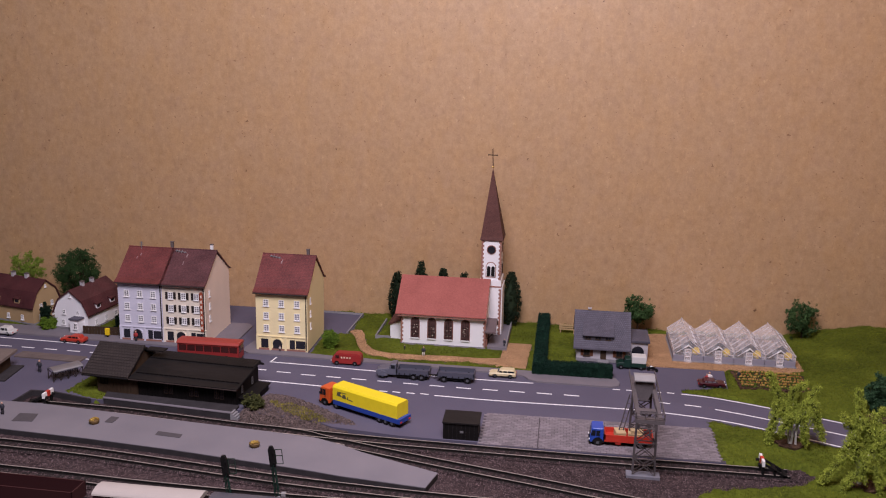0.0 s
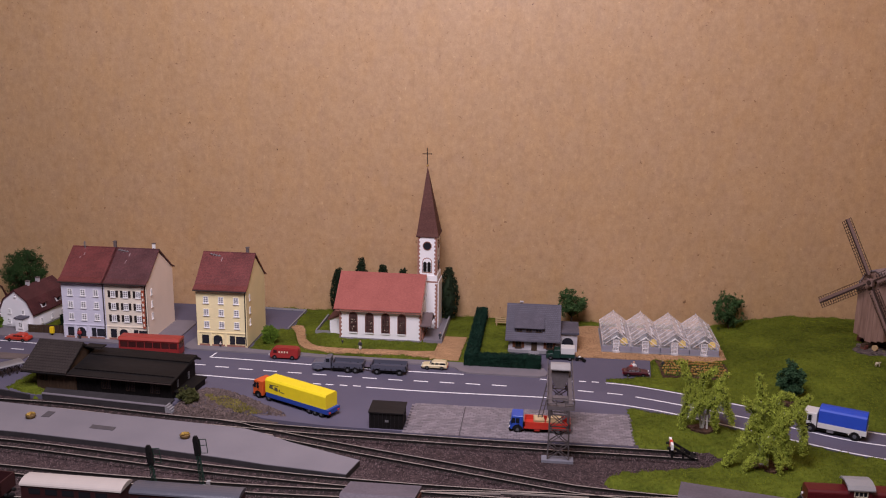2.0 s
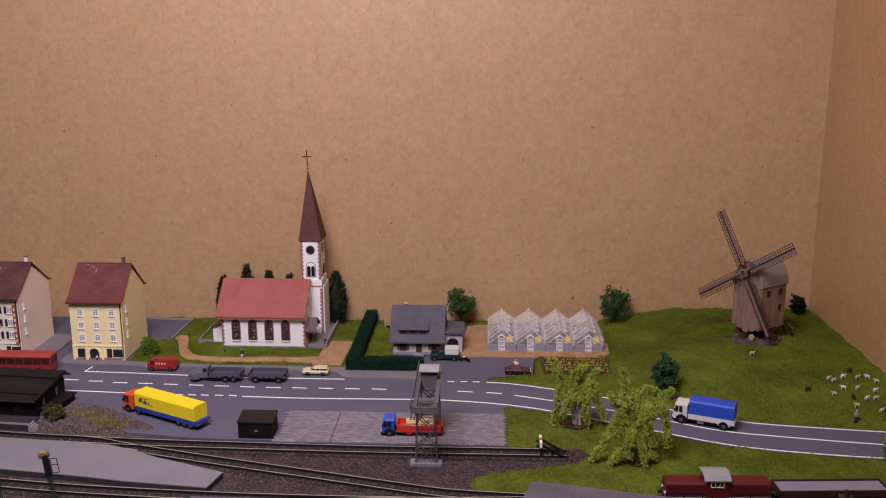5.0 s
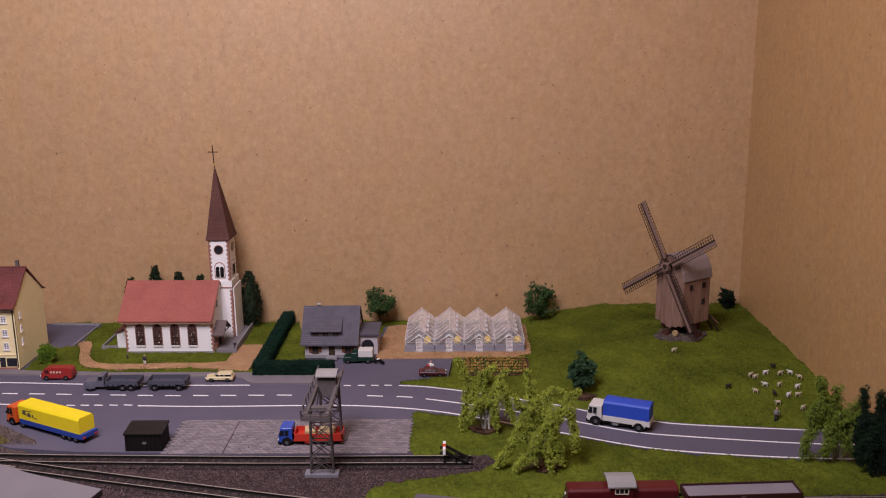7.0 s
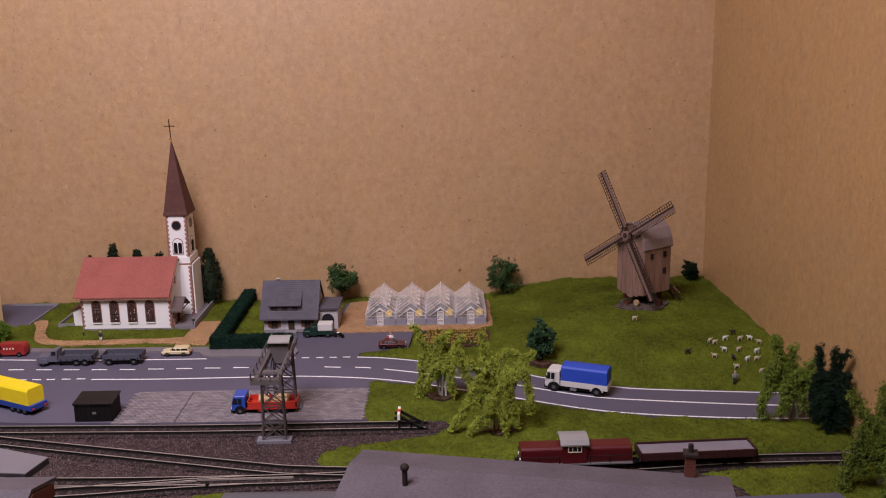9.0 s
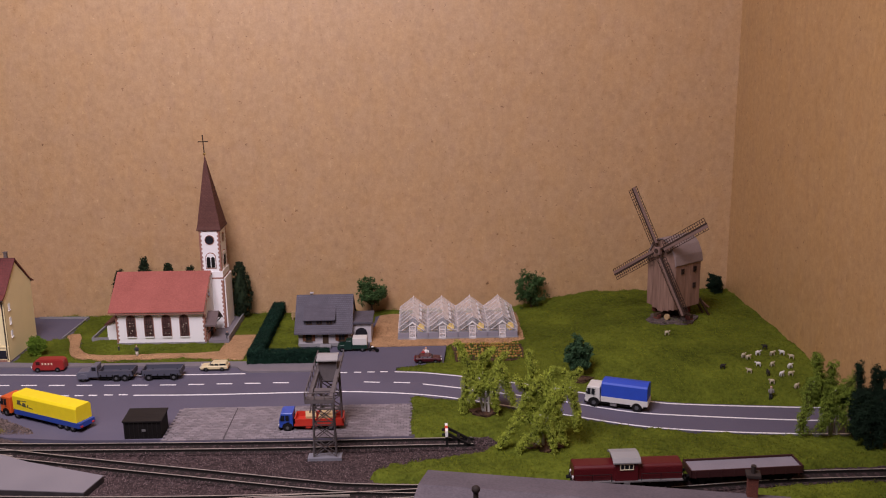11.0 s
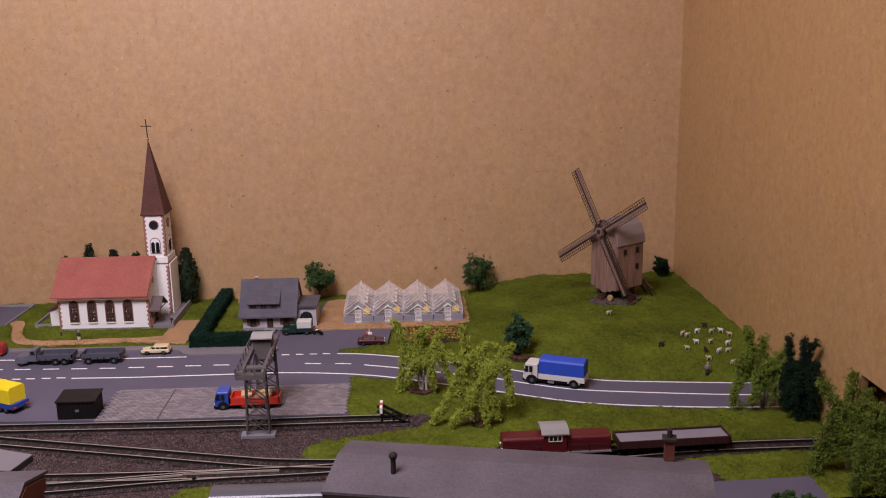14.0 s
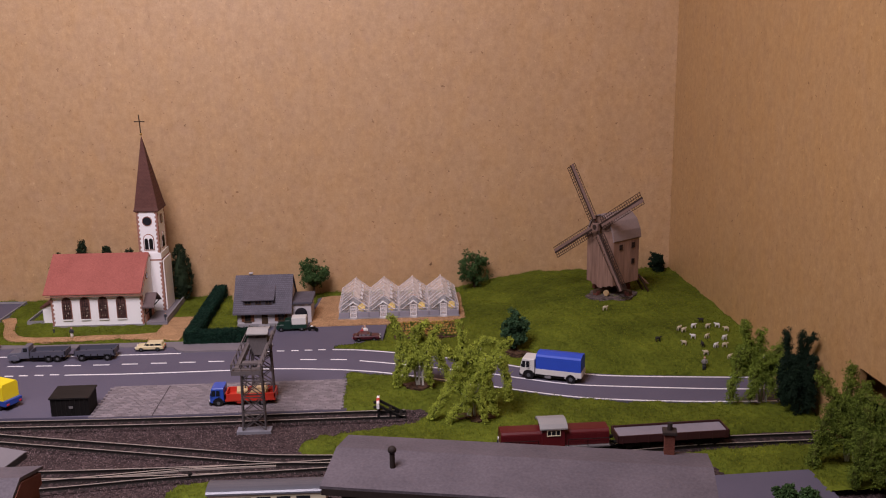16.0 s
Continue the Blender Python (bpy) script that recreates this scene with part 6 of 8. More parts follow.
grey_truck()
tl = thing("truck_trailer", 13.4, 436.2, 0, 180, "blue-grey two-axle trailer behind the old lorry", "trailer")
part("chassis", box(B(), -10.5, 10.5, -3, 3, 2.0, 3.4), M_CHASSIS, tl)
bm = B()
beam(bm, (10.5, -1.5, 2.6), (17.0, 0, 2.6), 0.6)
beam(bm, (10.5, 1.5, 2.6), (17.0, 0, 2.6), 0.6)
part("drawbar", bm, M_CHASSIS, tl)
part("underbody", box(B(), -10, 10, -4.2, 4.2, 1.6, 3.5), M_CHASSIS, tl)
open_bed(tl, -12, 12, 5.4, 3.4, 6.9)
for x in (7.6, -7.6):
    for s in (-1, 1):
        wheel(tl, x, s * 4.6, 2.2)


def car(x, y, turn, mat, label, length=17.0, width=7.4, height=6.2, estate=False, panes=None):
    t = thing("car", x, y, 0, turn, label, "car", "cars along the street")
    L, h = length / 2, width / 2
    body = [(-L, 1.2), (L, 1.2), (L + 0.2, 2.2), (L - 0.5, 3.3), (L * 0.35, 3.7), (-L + 0.4, 3.7), (-L, 3.0)]
    b = part("body", prism(B(), body, "y", -h, h, 0.55), mat, t)
    rear = -L + 0.6 if estate else -L * 0.62
    top = [(rear - (0 if estate else 0.9), 3.6), (L * 0.38, 3.6), (L * 0.12, height), (rear + 0.6, height)]
    part("cabin", prism(B(), top, "y", -h + 0.45, h - 0.45, 0.4), mat, b)
    for s in (-1, 1):
        for a, e in ((L * 0.02, L * 0.24), (-L * 0.32, -L * 0.06), (rear + 0.7, -L * 0.4)):
            if e - a > 0.6:
                part("side_window", box(B(), a, e, s * (h - 0.45) - 0.12, s * (h - 0.45) + 0.12, 3.9, height - 0.5), panes or M_GLASSDARK, b)
        for xx in (L * 0.58, -L * 0.58):
            wheel(t, xx, s * (h - 0.6), 1.45, 1.2)
        part("headlight", box(B(), L - 0.1, L + 0.3, s * (h - 1.3) - 0.6, s * (h - 1.3) + 0.6, 2.3, 3.0), M_TRIM, b)
        part("tail_light", box(B(), -L - 0.15, -L + 0.1, s * (h - 1.0) - 0.5, s * (h - 1.0) + 0.5, 2.2, 3.0), M_REDPAINT, b)
    part("windscreen", prism(B(), [(L * 0.40, 3.8), (L * 0.15, height - 0.5), (L * 0.10, height - 0.5), (L * 0.34, 3.8)], "y", -h + 0.9, h - 0.9), M_GLASSDARK, b)
    part("bumper", box(B(), L - 0.3, L + 0.45, -h + 0.2, h - 0.2, 1.2, 1.9, 0.15), M_CHASSIS, b)
    return t


car(42.6, 448.6, 180, M_BEIGE, "beige estate car parked by the kerb", 17.4, 7.4, 5.5, True)
car(-262.3, 461.0, 176, M_CARRED, "orange-red saloon car driving on the street", 18.0, 7.4, 5.4)
car(-320, 468, 176, M_OFFWHITE, "off-white saloon car driving on the street", 18.5, 7.4, 6.0)
car(177.0, 455.0, 0, M_MAROON, "maroon car with pale windows parked on the driveway", 17.0, 7.6, 5.2, panes=M_PANE_PALE)

van = thing("delivery_van", -62.8, 453.6, 0, 180, "red delivery van parked by the kerb", "van")
prof = [(-9.6, 1.0), (9.4, 1.0), (10.0, 2.4), (9.7, 4.6), (8.6, 6.6), (7.4, 7.6), (5.8, 8.1), (-7.8, 8.1), (-9.3, 7.5), (-10.0, 6.0), (-10.1, 2.4)]
bm = prism(B(), prof, "y", -4.2, 4.2)
for v in bm.verts:  # the sides draw in towards the roof
    v.co.y *= 1.0 - 0.035 * max(0.0, v.co.z - 4.0)
bmesh.ops.recalc_face_normals(bm, faces=bm.faces[:])
bmesh.ops.bevel(bm, geom=bm.edges[:], offset=0.5, segments=2, affect="EDGES")
b = part("body", bm, M_VANRED, van)
part("windscreen", prism(B(), [(9.5, 5.0), (8.4, 7.0), (7.9, 7.0), (9.0, 5.0)], "y", -3.0, 3.0), M_GLASSDARK, b)
for s in (-1, 1):
    part("side_window", box(B(), 4.8, 7.2, s * 3.98 - 0.12, s * 3.98 + 0.14, 4.9, 6.9), M_BUSGLASS, b)
    for k in range(4):
        part("lettering_bar", box(B(), 2.6 - 1.9 * k, 3.5 - 1.9 * k, s * 4.05 - 0.12, s * 4.05 + 0.16, 4.9, 6.1), M_CREAMBAR, b, "pale lettering bar")
    for xx in (6.4, -6.0):
        wheel(van, xx, s * 3.7, 1.6, 1.3)
    part("headlight", rod(B(), (10.2, s * 3.0, 3.0), (10.6, s * 3.0, 3.0), 0.6, 8), M_TRIM, b)

bus = thing("bus", -156.0, 446.5, 0, 180, "red single-decker bus on the street", "bus")
prof = [(-5.4, 1.6), (5.4, 1.6), (5.6, 6.0), (5.2, 11.8), (4.2, 13.0), (-4.2, 13.0), (-5.2, 11.8), (-5.6, 6.0)]
b = part("body", prism(B(), prof, "x", -21.5, 21.5, 0.4), M_BUSRED, bus)
part("roof", prism(B(), [(-5.9, 11.5), (5.9, 11.5), (5.6, 12.4), (4.2, 13.6), (-4.2, 13.6), (-5.6, 12.4)], "x", -21.9, 21.9, 0.3), M_BUSROOF, bus, "orange-red roof, lighter than the body")
for s in (-1, 1):
    for k in range(7):
        part("side_window", box(B(), -20.6 + 5.9 * k, -15.25 + 5.9 * k, s * 5.45 - 0.2, s * 5.45 + 0.15, 6.7, 10.8), M_BUSGLASS, b)
    for xx in (14.5, -13.0):
        wheel(bus, xx, s * 4.9, 2.3)
part("windscreen", box(B(), 21.3, 21.7, -4.4, 4.4, 6.4, 11.2), M_BUSGLASS, b)
part("rear_window", box(B(), -21.7, -21.3, -4.0, 4.0, 6.8, 11.0), M_BUSGLASS, b)

gt_ = thing("pickup_truck", 127.4, 480.2, 0, 180, "dark green pickup with a pale tarpaulin by the bungalow", "truck")
prof = [(0.4, 1.4), (10.0, 1.4), (10.2, 3.8), (8.6, 4.6), (5.4, 4.8), (4.4, 7.6), (0.4, 7.6)]
c = part("cab", prism(B(), prof, "y", -3.8, 3.8, 0.3), M_GREEN, gt_)
part("windscreen", prism(B(), [(5.5, 5.0), (4.6, 7.2), (4.2, 7.2), (5.0, 5.0)], "y", -3.2, 3.2), M_GLASSDARK, c)
part("load_bed", box(B(), -9.8, 0.2, -4.0, 4.0, 2.0, 4.6, 0.2), M_GREEN, gt_)
part("tarpaulin", box(B(), -9.6, 0.0, -3.9, 3.9, 4.6, 9.4, 0.5), M_OFFWHITE, gt_, "pale grey tarpaulin cover")
for x in (7.0, -6.4):
    for s in (-1, 1):
        wheel(gt_, x, s * 3.3, 1.6, 1.2)
mc = thing("motorcycle", 141.2, 476.0, 0, 160, "small black motorcycle parked beside the pickup", "motorcycle")
for x in (-2.6, 2.6):
    part("wheel", rod(B(), (x, -0.35, 1.3), (x, 0.35, 1.3), 1.3, 12), M_TYRE, mc)
bm = B()
beam(bm, (-2.6, 0, 1.4), (2.0, 0, 2.6), 0.7, 1.1)
beam(bm, (2.6, 0, 1.4), (1.6, 0, 4.0), 0.35)
beam(bm, (1.6, -1.3, 4.0), (1.6, 1.3, 4.0), 0.3)
box(bm, -2.0, 1.0, -0.6, 0.6, 2.4, 3.4, 0.2)
part("frame", bm, M_CHASSIS, mc)
part("tank", ball(B(), (0.7, 0, 3.3), 0.9, (1.3, 0.7, 0.7), 8), M_TRIM, mc)


# ---- rail vehicles ----
def bogie(parent, x, z0=-0.2):
    b = part("bogie", box(B(), x - 6.5, x + 6.5, -3.6, 3.6, z0 + 0.8, z0 + 3.0, 0.2), M_CHASSIS, parent)
    for xx in (x - 4, x + 4):
        for s in (-1, 1):
            part("wheel", rod(B(), (xx, s * 3.4, z0 + 1.9), (xx, s * 4.2, z0 + 1.9), 1.95, 12), M_CHASSIS, b)
    return b


def coupling(parent, x, s):
    c = part("coupling", box(B(), min(x, x + s * 2.6), max(x, x + s * 2.6), -1.0, 1.0, 1.6, 2.8, 0.2), M_CHASSIS, parent)
    for q in (-1, 1):
        part("buffer", rod(B(), (x, q * 3.2, 3.6), (x + s * 1.4, q * 3.2, 3.6), 0.9, 10), M_CHASSIS, parent)
    return c


loco = thing("diesel_locomotive", 269.0, 285.2, 0, 1.6, "dark red diesel locomotive with a pale grey cab roof", "locomotive")
part("frame", box(B(), -26.0, 26.0, -5.4, 5.4, 3.0, 4.6, 0.2), M_CHASSIS, loco)
part("running_board", box(B(), -25.5, 25.5, -6.2, 6.2, 4.3, 4.9), M_METAL, loco, "pale grey footplate edge")
prof = [(-4.8, 4.8), (4.8, 4.8), (4.8, 11.2), (3.6, 12.4), (-3.6, 12.4), (-4.8, 11.2)]
part("long_bonnet", prism(B(), prof, "x", 4.0, 25.4, 0.3), M_DARKRED, loco)
part("short_bonnet", prism(B(), prof, "x", -25.4, -6.0, 0.3), M_DARKRED, loco)
cb = part("cab", box(B(), -6.4, 4.4, -5.7, 5.7, 4.8, 14.2, 0.2), M_DARKRED, loco)
bm = prism(B(), [(-6.6, 13.8), (-5.0, 15.2), (0, 16.0), (5.0, 15.2), (6.6, 13.8), (6.6, 14.4), (5.0, 16.0), (0, 16.8), (-5.0, 16.0), (-6.6, 14.4)], "x", -7.6, 5.4)
bm.normal_update()
bmesh.ops.triangulate(bm, faces=[f for f in bm.faces if len(f.verts) > 4])
part("cab_roof", bm, M_CABROOF, cb, "pale grey overhanging cab roof")
for s in (-1, 1):
    part("side_window", frame_bars(B(), 6.4, 3.0, 0.35, 0.35, 3, 1), M_CREAMBAR, cb, "cream-framed cab window", at=(-1, s * 5.7, 10.4, 0, 0, 0 if s < 0 else 180))
    part("side_glass", box(B(), -4.0, 2.0, s * 5.7 - 0.1, s * 5.7 + 0.12, 10.6, 13.2), M_GLASSDARK, cb)
    for xx in (-20, -14, 10, 16, 22):
        part("grille", box(B(), xx - 2.2, xx + 2.2, s * 4.8 - 0.1, s * 4.8 + 0.14, 6.0, 10.4), M_DARKRED, loco)
    rl = B()
    rod(rl, (-25.3, s * 5.9, 8.4), (-8, s * 5.9, 8.4), 0.18, 5)
    rod(rl, (6, s * 5.9, 8.4), (25.3, s * 5.9, 8.4), 0.18, 5)
    for xx in (-25.3, -17, -8, 6, 15, 25.3):
        rod(rl, (xx, s * 5.9, 4.8), (xx, s * 5.9, 8.4), 0.18, 5)
    part("handrail", rl, M_CHASSIS, loco)
    for xx in (-25.6, 25.6):
        part("head_lamp", rod(B(), (xx - 0.2, s * 3.4, 6.6), (xx + 0.2, s * 3.4, 6.6), 0.7, 10), M_TRIM, loco)
    coupling(loco, s * 26, s)
for xx in (-15.5, 15.5):
    bogie(loco, xx)
part("fuel_tank", box(B(), -7, 7, -4.4, 4.4, 0.8, 3.0, 0.3), M_CHASSIS, loco)
part("step", box(B(), -2.2, 0.6, -6.3, -5.4, 1.2, 4.4), M_METAL, loco)

fw = thing("low_side_wagon", 325.5, 290.2, 0, 3.2, "red-brown low-sided wagon with a grey floor", "wagon")
part("frame", box(B(), -26, 26, -4.8, 4.8, 2.8, 4.4), M_CHASSIS, fw)
bd = part("floor", box(B(), -26.5, 26.5, -5.8, 5.8, 4.4, 6.6), M_WAGONBED, fw, "grey wagon floor")
for a, b2, c, d in ((-27, 27, -6.3, -5.7), (-27, 27, 5.7, 6.3), (-27, -26.4, -6.3, 6.3), (26.4, 27, -6.3, 6.3)):
    part("side_board", box(B(), a, b2, c, d, 4.0, 7.6), M_WAGONRED, fw)
for k in range(9):
    for s in (-1, 1):
        part("stanchion", box(B(), -25 + 6.2 * k, -24.4 + 6.2 * k, s * 6.3 - 0.2, s * 6.3 + 0.2, 3.8, 7.4), M_WAGONRED, fw)
for xx in (-17, 17):
    bogie(fw, xx)
for s in (-1, 1):
    coupling(fw, s * 27, s)

ow = thing("open_wagon", -171, 242.0, 0, -1.6, "dark brown open goods wagon on the front track", "wagon")
part("frame", box(B(), -29, 29, -5, 5, 2.5, 4.2), M_CHASSIS, ow)
part("floor", box(B(), -29, 29, -5.6, 5.6, 4.2, 5.0), M_WAGONRED, ow)
for a, b2, c, d in ((-29.5, 29.5, -6.2, -5.6), (-29.5, 29.5, 5.6, 6.2), (-29.5, -28.9, -6.2, 6.2), (28.9, 29.5, -6.2, 6.2)):
    part("side_board", box(B(), a, b2, c, d, 4.2, 11.5), M_WAGONRED, ow)
for xx in (-19, 19):
    bogie(ow, xx)
for s in (-1, 1):
    coupling(ow, s * 29.5, s)


def van_wagon(x, y, turn, L, roof_mat, body_mat, label, name):
    t = thing(name, x, y, 0, turn, label, "wagon")
    part("frame", box(B(), -L, L, -5, 5, 2.5, 4.2), M_CHASSIS, t)
    part("body", box(B(), -L, L, -5.8, 5.8, 4.0, 11.8, 0.2), body_mat, t)
    prof = [(6.2 * math.cos(a), 11.6 + 2.4 * math.sin(a)) for a in np.linspace(0, math.pi, 12)]
    part("roof", prism(B(), prof, "x", -L - 0.6, L + 0.6), roof_mat, t)
    for k in range(5):
        for s in (-1, 1):
            part("side_window", box(B(), -L + 4 + (2 * L - 8) * k / 5, -L + 4 + (2 * L - 8) * (k + 0.7) / 5, s * 5.8 - 0.1, s * 5.8 + 0.12, 7.4, 10.4), M_GLASSDARK, t)
    for xx in (-L * 0.62, L * 0.62):
        bogie(t, xx)
    for s in (-1, 1):
        coupling(t, s * L, s)
    return t


van_wagon(-106, 240.0, -0.6, 25, M_WAGONROOF, M_WAGONRED, "covered goods wagon with a white roof", "covered_wagon")
van_wagon(-50, 239.3, -0.3, 26, M_SILVER, M_WAGONRED, "covered goods wagon with a silver roof", "covered_wagon")
rc = van_wagon(143, 237.6, -0.5, 24, M_SILVER, M_CREAMBAR, "cream railcar with a silver-grey roof", "railcar")
part("waist_band", box(B(), -24.1, 24.1, -5.95, 5.95, 4.2, 6.6), M_WAGONRED, rc, "red-brown lower side")

# ---- windmill ----
M_MILL = grain(surface("weathered_mill_boards", (0.20, 0.115, 0.085), 0.85, var=0.28, fine=700, coarse=160, second=(0.255, 0.155, 0.118)), (1, 1, 0.12))
M_MILLROOF = surface("weathered_mill_roof", (0.235, 0.178, 0.168), 0.8, var=0.15, fine=1200, coarse=120)
M_MILLDARK = surface("dark_mill_lattice", (0.045, 0.027, 0.021), 0.8, var=0.25)
M_MILLSAIL = grain(surface("sail_board", (0.20, 0.125, 0.105), 0.8, var=0.15), (1, 1, 0.2))

mill_z = float(hill(np.array([342.4]), np.array([488.2]))[0]) + 1.0
mill = thing("windmill", 342.0, 488.2, mill_z, -55.5, "weathered brown wooden post mill on the hill", "windmill")
# local -y faces the sails
W0, W1, D0, D1, H0, H1 = 11.7, 11.3, 12.2, 11.8, 25.0 - mill_z, 57.5 - mill_z
bm = B()
low = [bm.verts.new(p) for p in ((-W0, -D0, H0 + 1.5), (0, -D0, H0 - 2.2), (W0, -D0, H0 + 1.5), (W0, D0, H0 + 1.5), (-W0, D0, H0 + 1.5))]
top = [bm.verts.new(p) for p in ((-W1, -D1, H1), (0, -D1, H1 + 0.1), (W1, -D1, H1), (W1, D1, H1), (-W1, D1, H1))]
bm.faces.new(low)
bm.faces.new(top)
for i in range(5):
    bm.faces.new((low[i], low[(i + 1) % 5], top[(i + 1) % 5], top[i]))
body = part("body", bm, M_MILL, mill)
for k in range(5):
    bx_ = -W0 + 4.68 * (k + 0.5)
    part("board", box(B(), bx_ - 2.26, bx_ + 2.26, -D0 - 0.25, -D0 + 0.2, H0 + 1.2 - max(0, 3.4 - abs(bx_) * 0.31), H1, 0.05), M_MILL, body)
for k in range(5):
    by_ = -D0 + 4.88 * (k + 0.5)
    part("board", box(B(), W0 - 0.2, W0 + 0.25, by_ - 2.36, by_ + 2.36, H0 + 1.2, H1 - 0.2, 0.05), M_MILL, body)
prof = [(W1 + 1.4, H1 - 1.4), (W1 + 0.2, H1 + 4.5), (W1 * 0.74, H1 + 10.6), (W1 * 0.36, H1 + 14.2), (0, H1 + 15.4)]
prof = prof + [(-a, b) for a, b in prof[-2::-1]]
inner = [(a * 0.93, b - 0.9) for a, b in prof]
bm = prism(B(), prof + inner[::-1], "y", -D1 - 1.0, D1 + 1.6)
bm.normal_update()
bmesh.ops.triangulate(bm, faces=[f for f in bm.faces if len(f.verts) > 4])
part("roof", bm, M_MILLROOF, mill, "grey-brown bowed board roof")
part("gable", prism(B(), [(a * 0.92, b - 0.5) for a, b in prof], "y", -D1, D1 + 0.6), M_MILL, mill)
for yy, zz in ((-5.6, H1 - 8.0), (6.2, H1 - 8.0), (6.2, H1 - 19.0)):
    w = part("window", frame_bars(B(), 2.8, 3.6, 0.35, 0.5, 2, 2), M_MILLDARK, mill, at=(W0 + 0.2, yy, zz, 0, 0, 90))
    part("pane", box(B(), -1.3, 1.3, -0.2, 0.3, 0.2, 3.4), M_TIMBER, w, "dark glazing")
part("post", rod(B(), (0, 0, -3), (0, 0, H0 + 2), 3.0, 12), M_MILLDARK, mill)
for a in (0, 90):
    bm = B()
    m = Euler((0, 0, radians(a))).to_matrix()
    beam(bm, m @ Vector((-16.5, 0, 3.0)), m @ Vector((16.5, 0, 3.0)), 2.6, 2.4)
    part("cross_beam", bm, M_TIMBER_BROWN, mill)
for a in (45, 135, 225, 315):
    m = Euler((0, 0, radians(a - 45))).to_matrix()
    bm = B()
    beam(bm, m @ Vector((11.5, 0, 3.4)), m @ Vector((2.2, 0, H0 + 2)), 1.3)
    part("brace", bm, M_TIMBER_BROWN, mill)
    part("pier", box(B(), -1.8, 1.8, -1.8, 1.8, -3.0, 3.2, 0.2), M_BRICKWALL, mill, "red brick pier", at=tuple(m @ Vector((14.6, 0, 0))))
part("mill_wheel", rod(B(), (6.5, -D0 - 1.0, 2.6), (6.5, -D0 + 0.4, 2.6), 2.0, 16), M_TAN, mill, "pale wooden wheel")
st_ = B()
beam(st_, (7.4, D0 + 0.4, H0 + 5), (7.4, D0 + 11, -2), 0.6, 1.4)
beam(st_, (12.2, D0 + 0.4, H0 + 5), (12.2, D0 + 11, -2), 0.6, 1.4)
ld = part("stair", st_, M_TIMBER_BROWN, mill, "steep outside stair")
for k in range(8):
    part("tread", box(B(), 7.4, 12.2, D0 + 1.0 + 1.3 * k, D0 + 2.1 + 1.3 * k, H0 + 3.9 - 1.05 * k, H0 + 4.3 - 1.05 * k), M_MILL, ld)
HUB = Vector((0.0, -D0 - 4.2, 64.8 - mill_z))
hub = part("shaft", rod(B(), (0, -D0 + 3, HUB.z), (0, -D0 - 6.2, HUB.z), 1.6, 12), M_MILLDARK, mill)
part("hub", box(B(), -2.4, 2.4, HUB.y - 1.6, HUB.y + 1.4, HUB.z - 2.4, HUB.z + 2.4, 0.4), M_MILLSAIL, mill)
for k in range(4):
    ang = radians(32.8 + 90 * k)
    e, u = Vector((math.cos(ang), 0, math.sin(ang))), Vector((-math.sin(ang), 0, math.cos(ang)))
    L = 45.0
    c = Vector((0, HUB.y, HUB.z))
    bm = B()
    beam(bm, c + e * 1.5, c + e * L, 1.0, 1.1)
    sail = part("sail", bm, M_MILLDARK, mill, "long lattice sail")
    bm = B()
    p0, p1, p2, p3 = c + e * 5 + u * 0.3, c + e * L + u * 0.3, c + e * L - u * 2.6, c + e * 5 - u * 2.2
    off = Vector((0, 0.35, 0))
    vs = [bm.verts.new(p) for p in (p0 - off, p1 - off, p2 - off, p3 - off)] + [bm.verts.new(p) for p in (p0 + off, p1 + off, p2 + off, p3 + off)]
    for fidx in ((0, 1, 2, 3), (4, 5, 6, 7), (0, 1, 5, 4), (1, 2, 6, 5), (2, 3, 7, 6), (3, 0, 4, 7)):
        bm.faces.new([vs[i] for i in fidx])
    part("sail_board", bm, M_MILLSAIL, sail, "solid brown board of the sail")
    bm = B()
    for q in range(19):
        s0 = c + e * (6 + q * (L - 6.4) / 18)
        beam(bm, s0 - u * 0.2, s0 + u * 3.9, 0.3, 0.3)
    for o in (2.0, 3.8):
        beam(bm, c + e * 6 + u * o, c + e * L + u * o, 0.3, 0.3)
    for q in range(19):
        s0 = c + e * (6 + q * (L - 6.4) / 18)
        beam(bm, s0 - u * 2.2, s0 - u * 3.9, 0.28, 0.28)
    beam(bm, c + e * 6 - u * 3.9, c + e * L - u * 3.9, 0.3, 0.3)
    part("lattice", bm, M_MILLDARK, sail, "thin dark lattice bars")

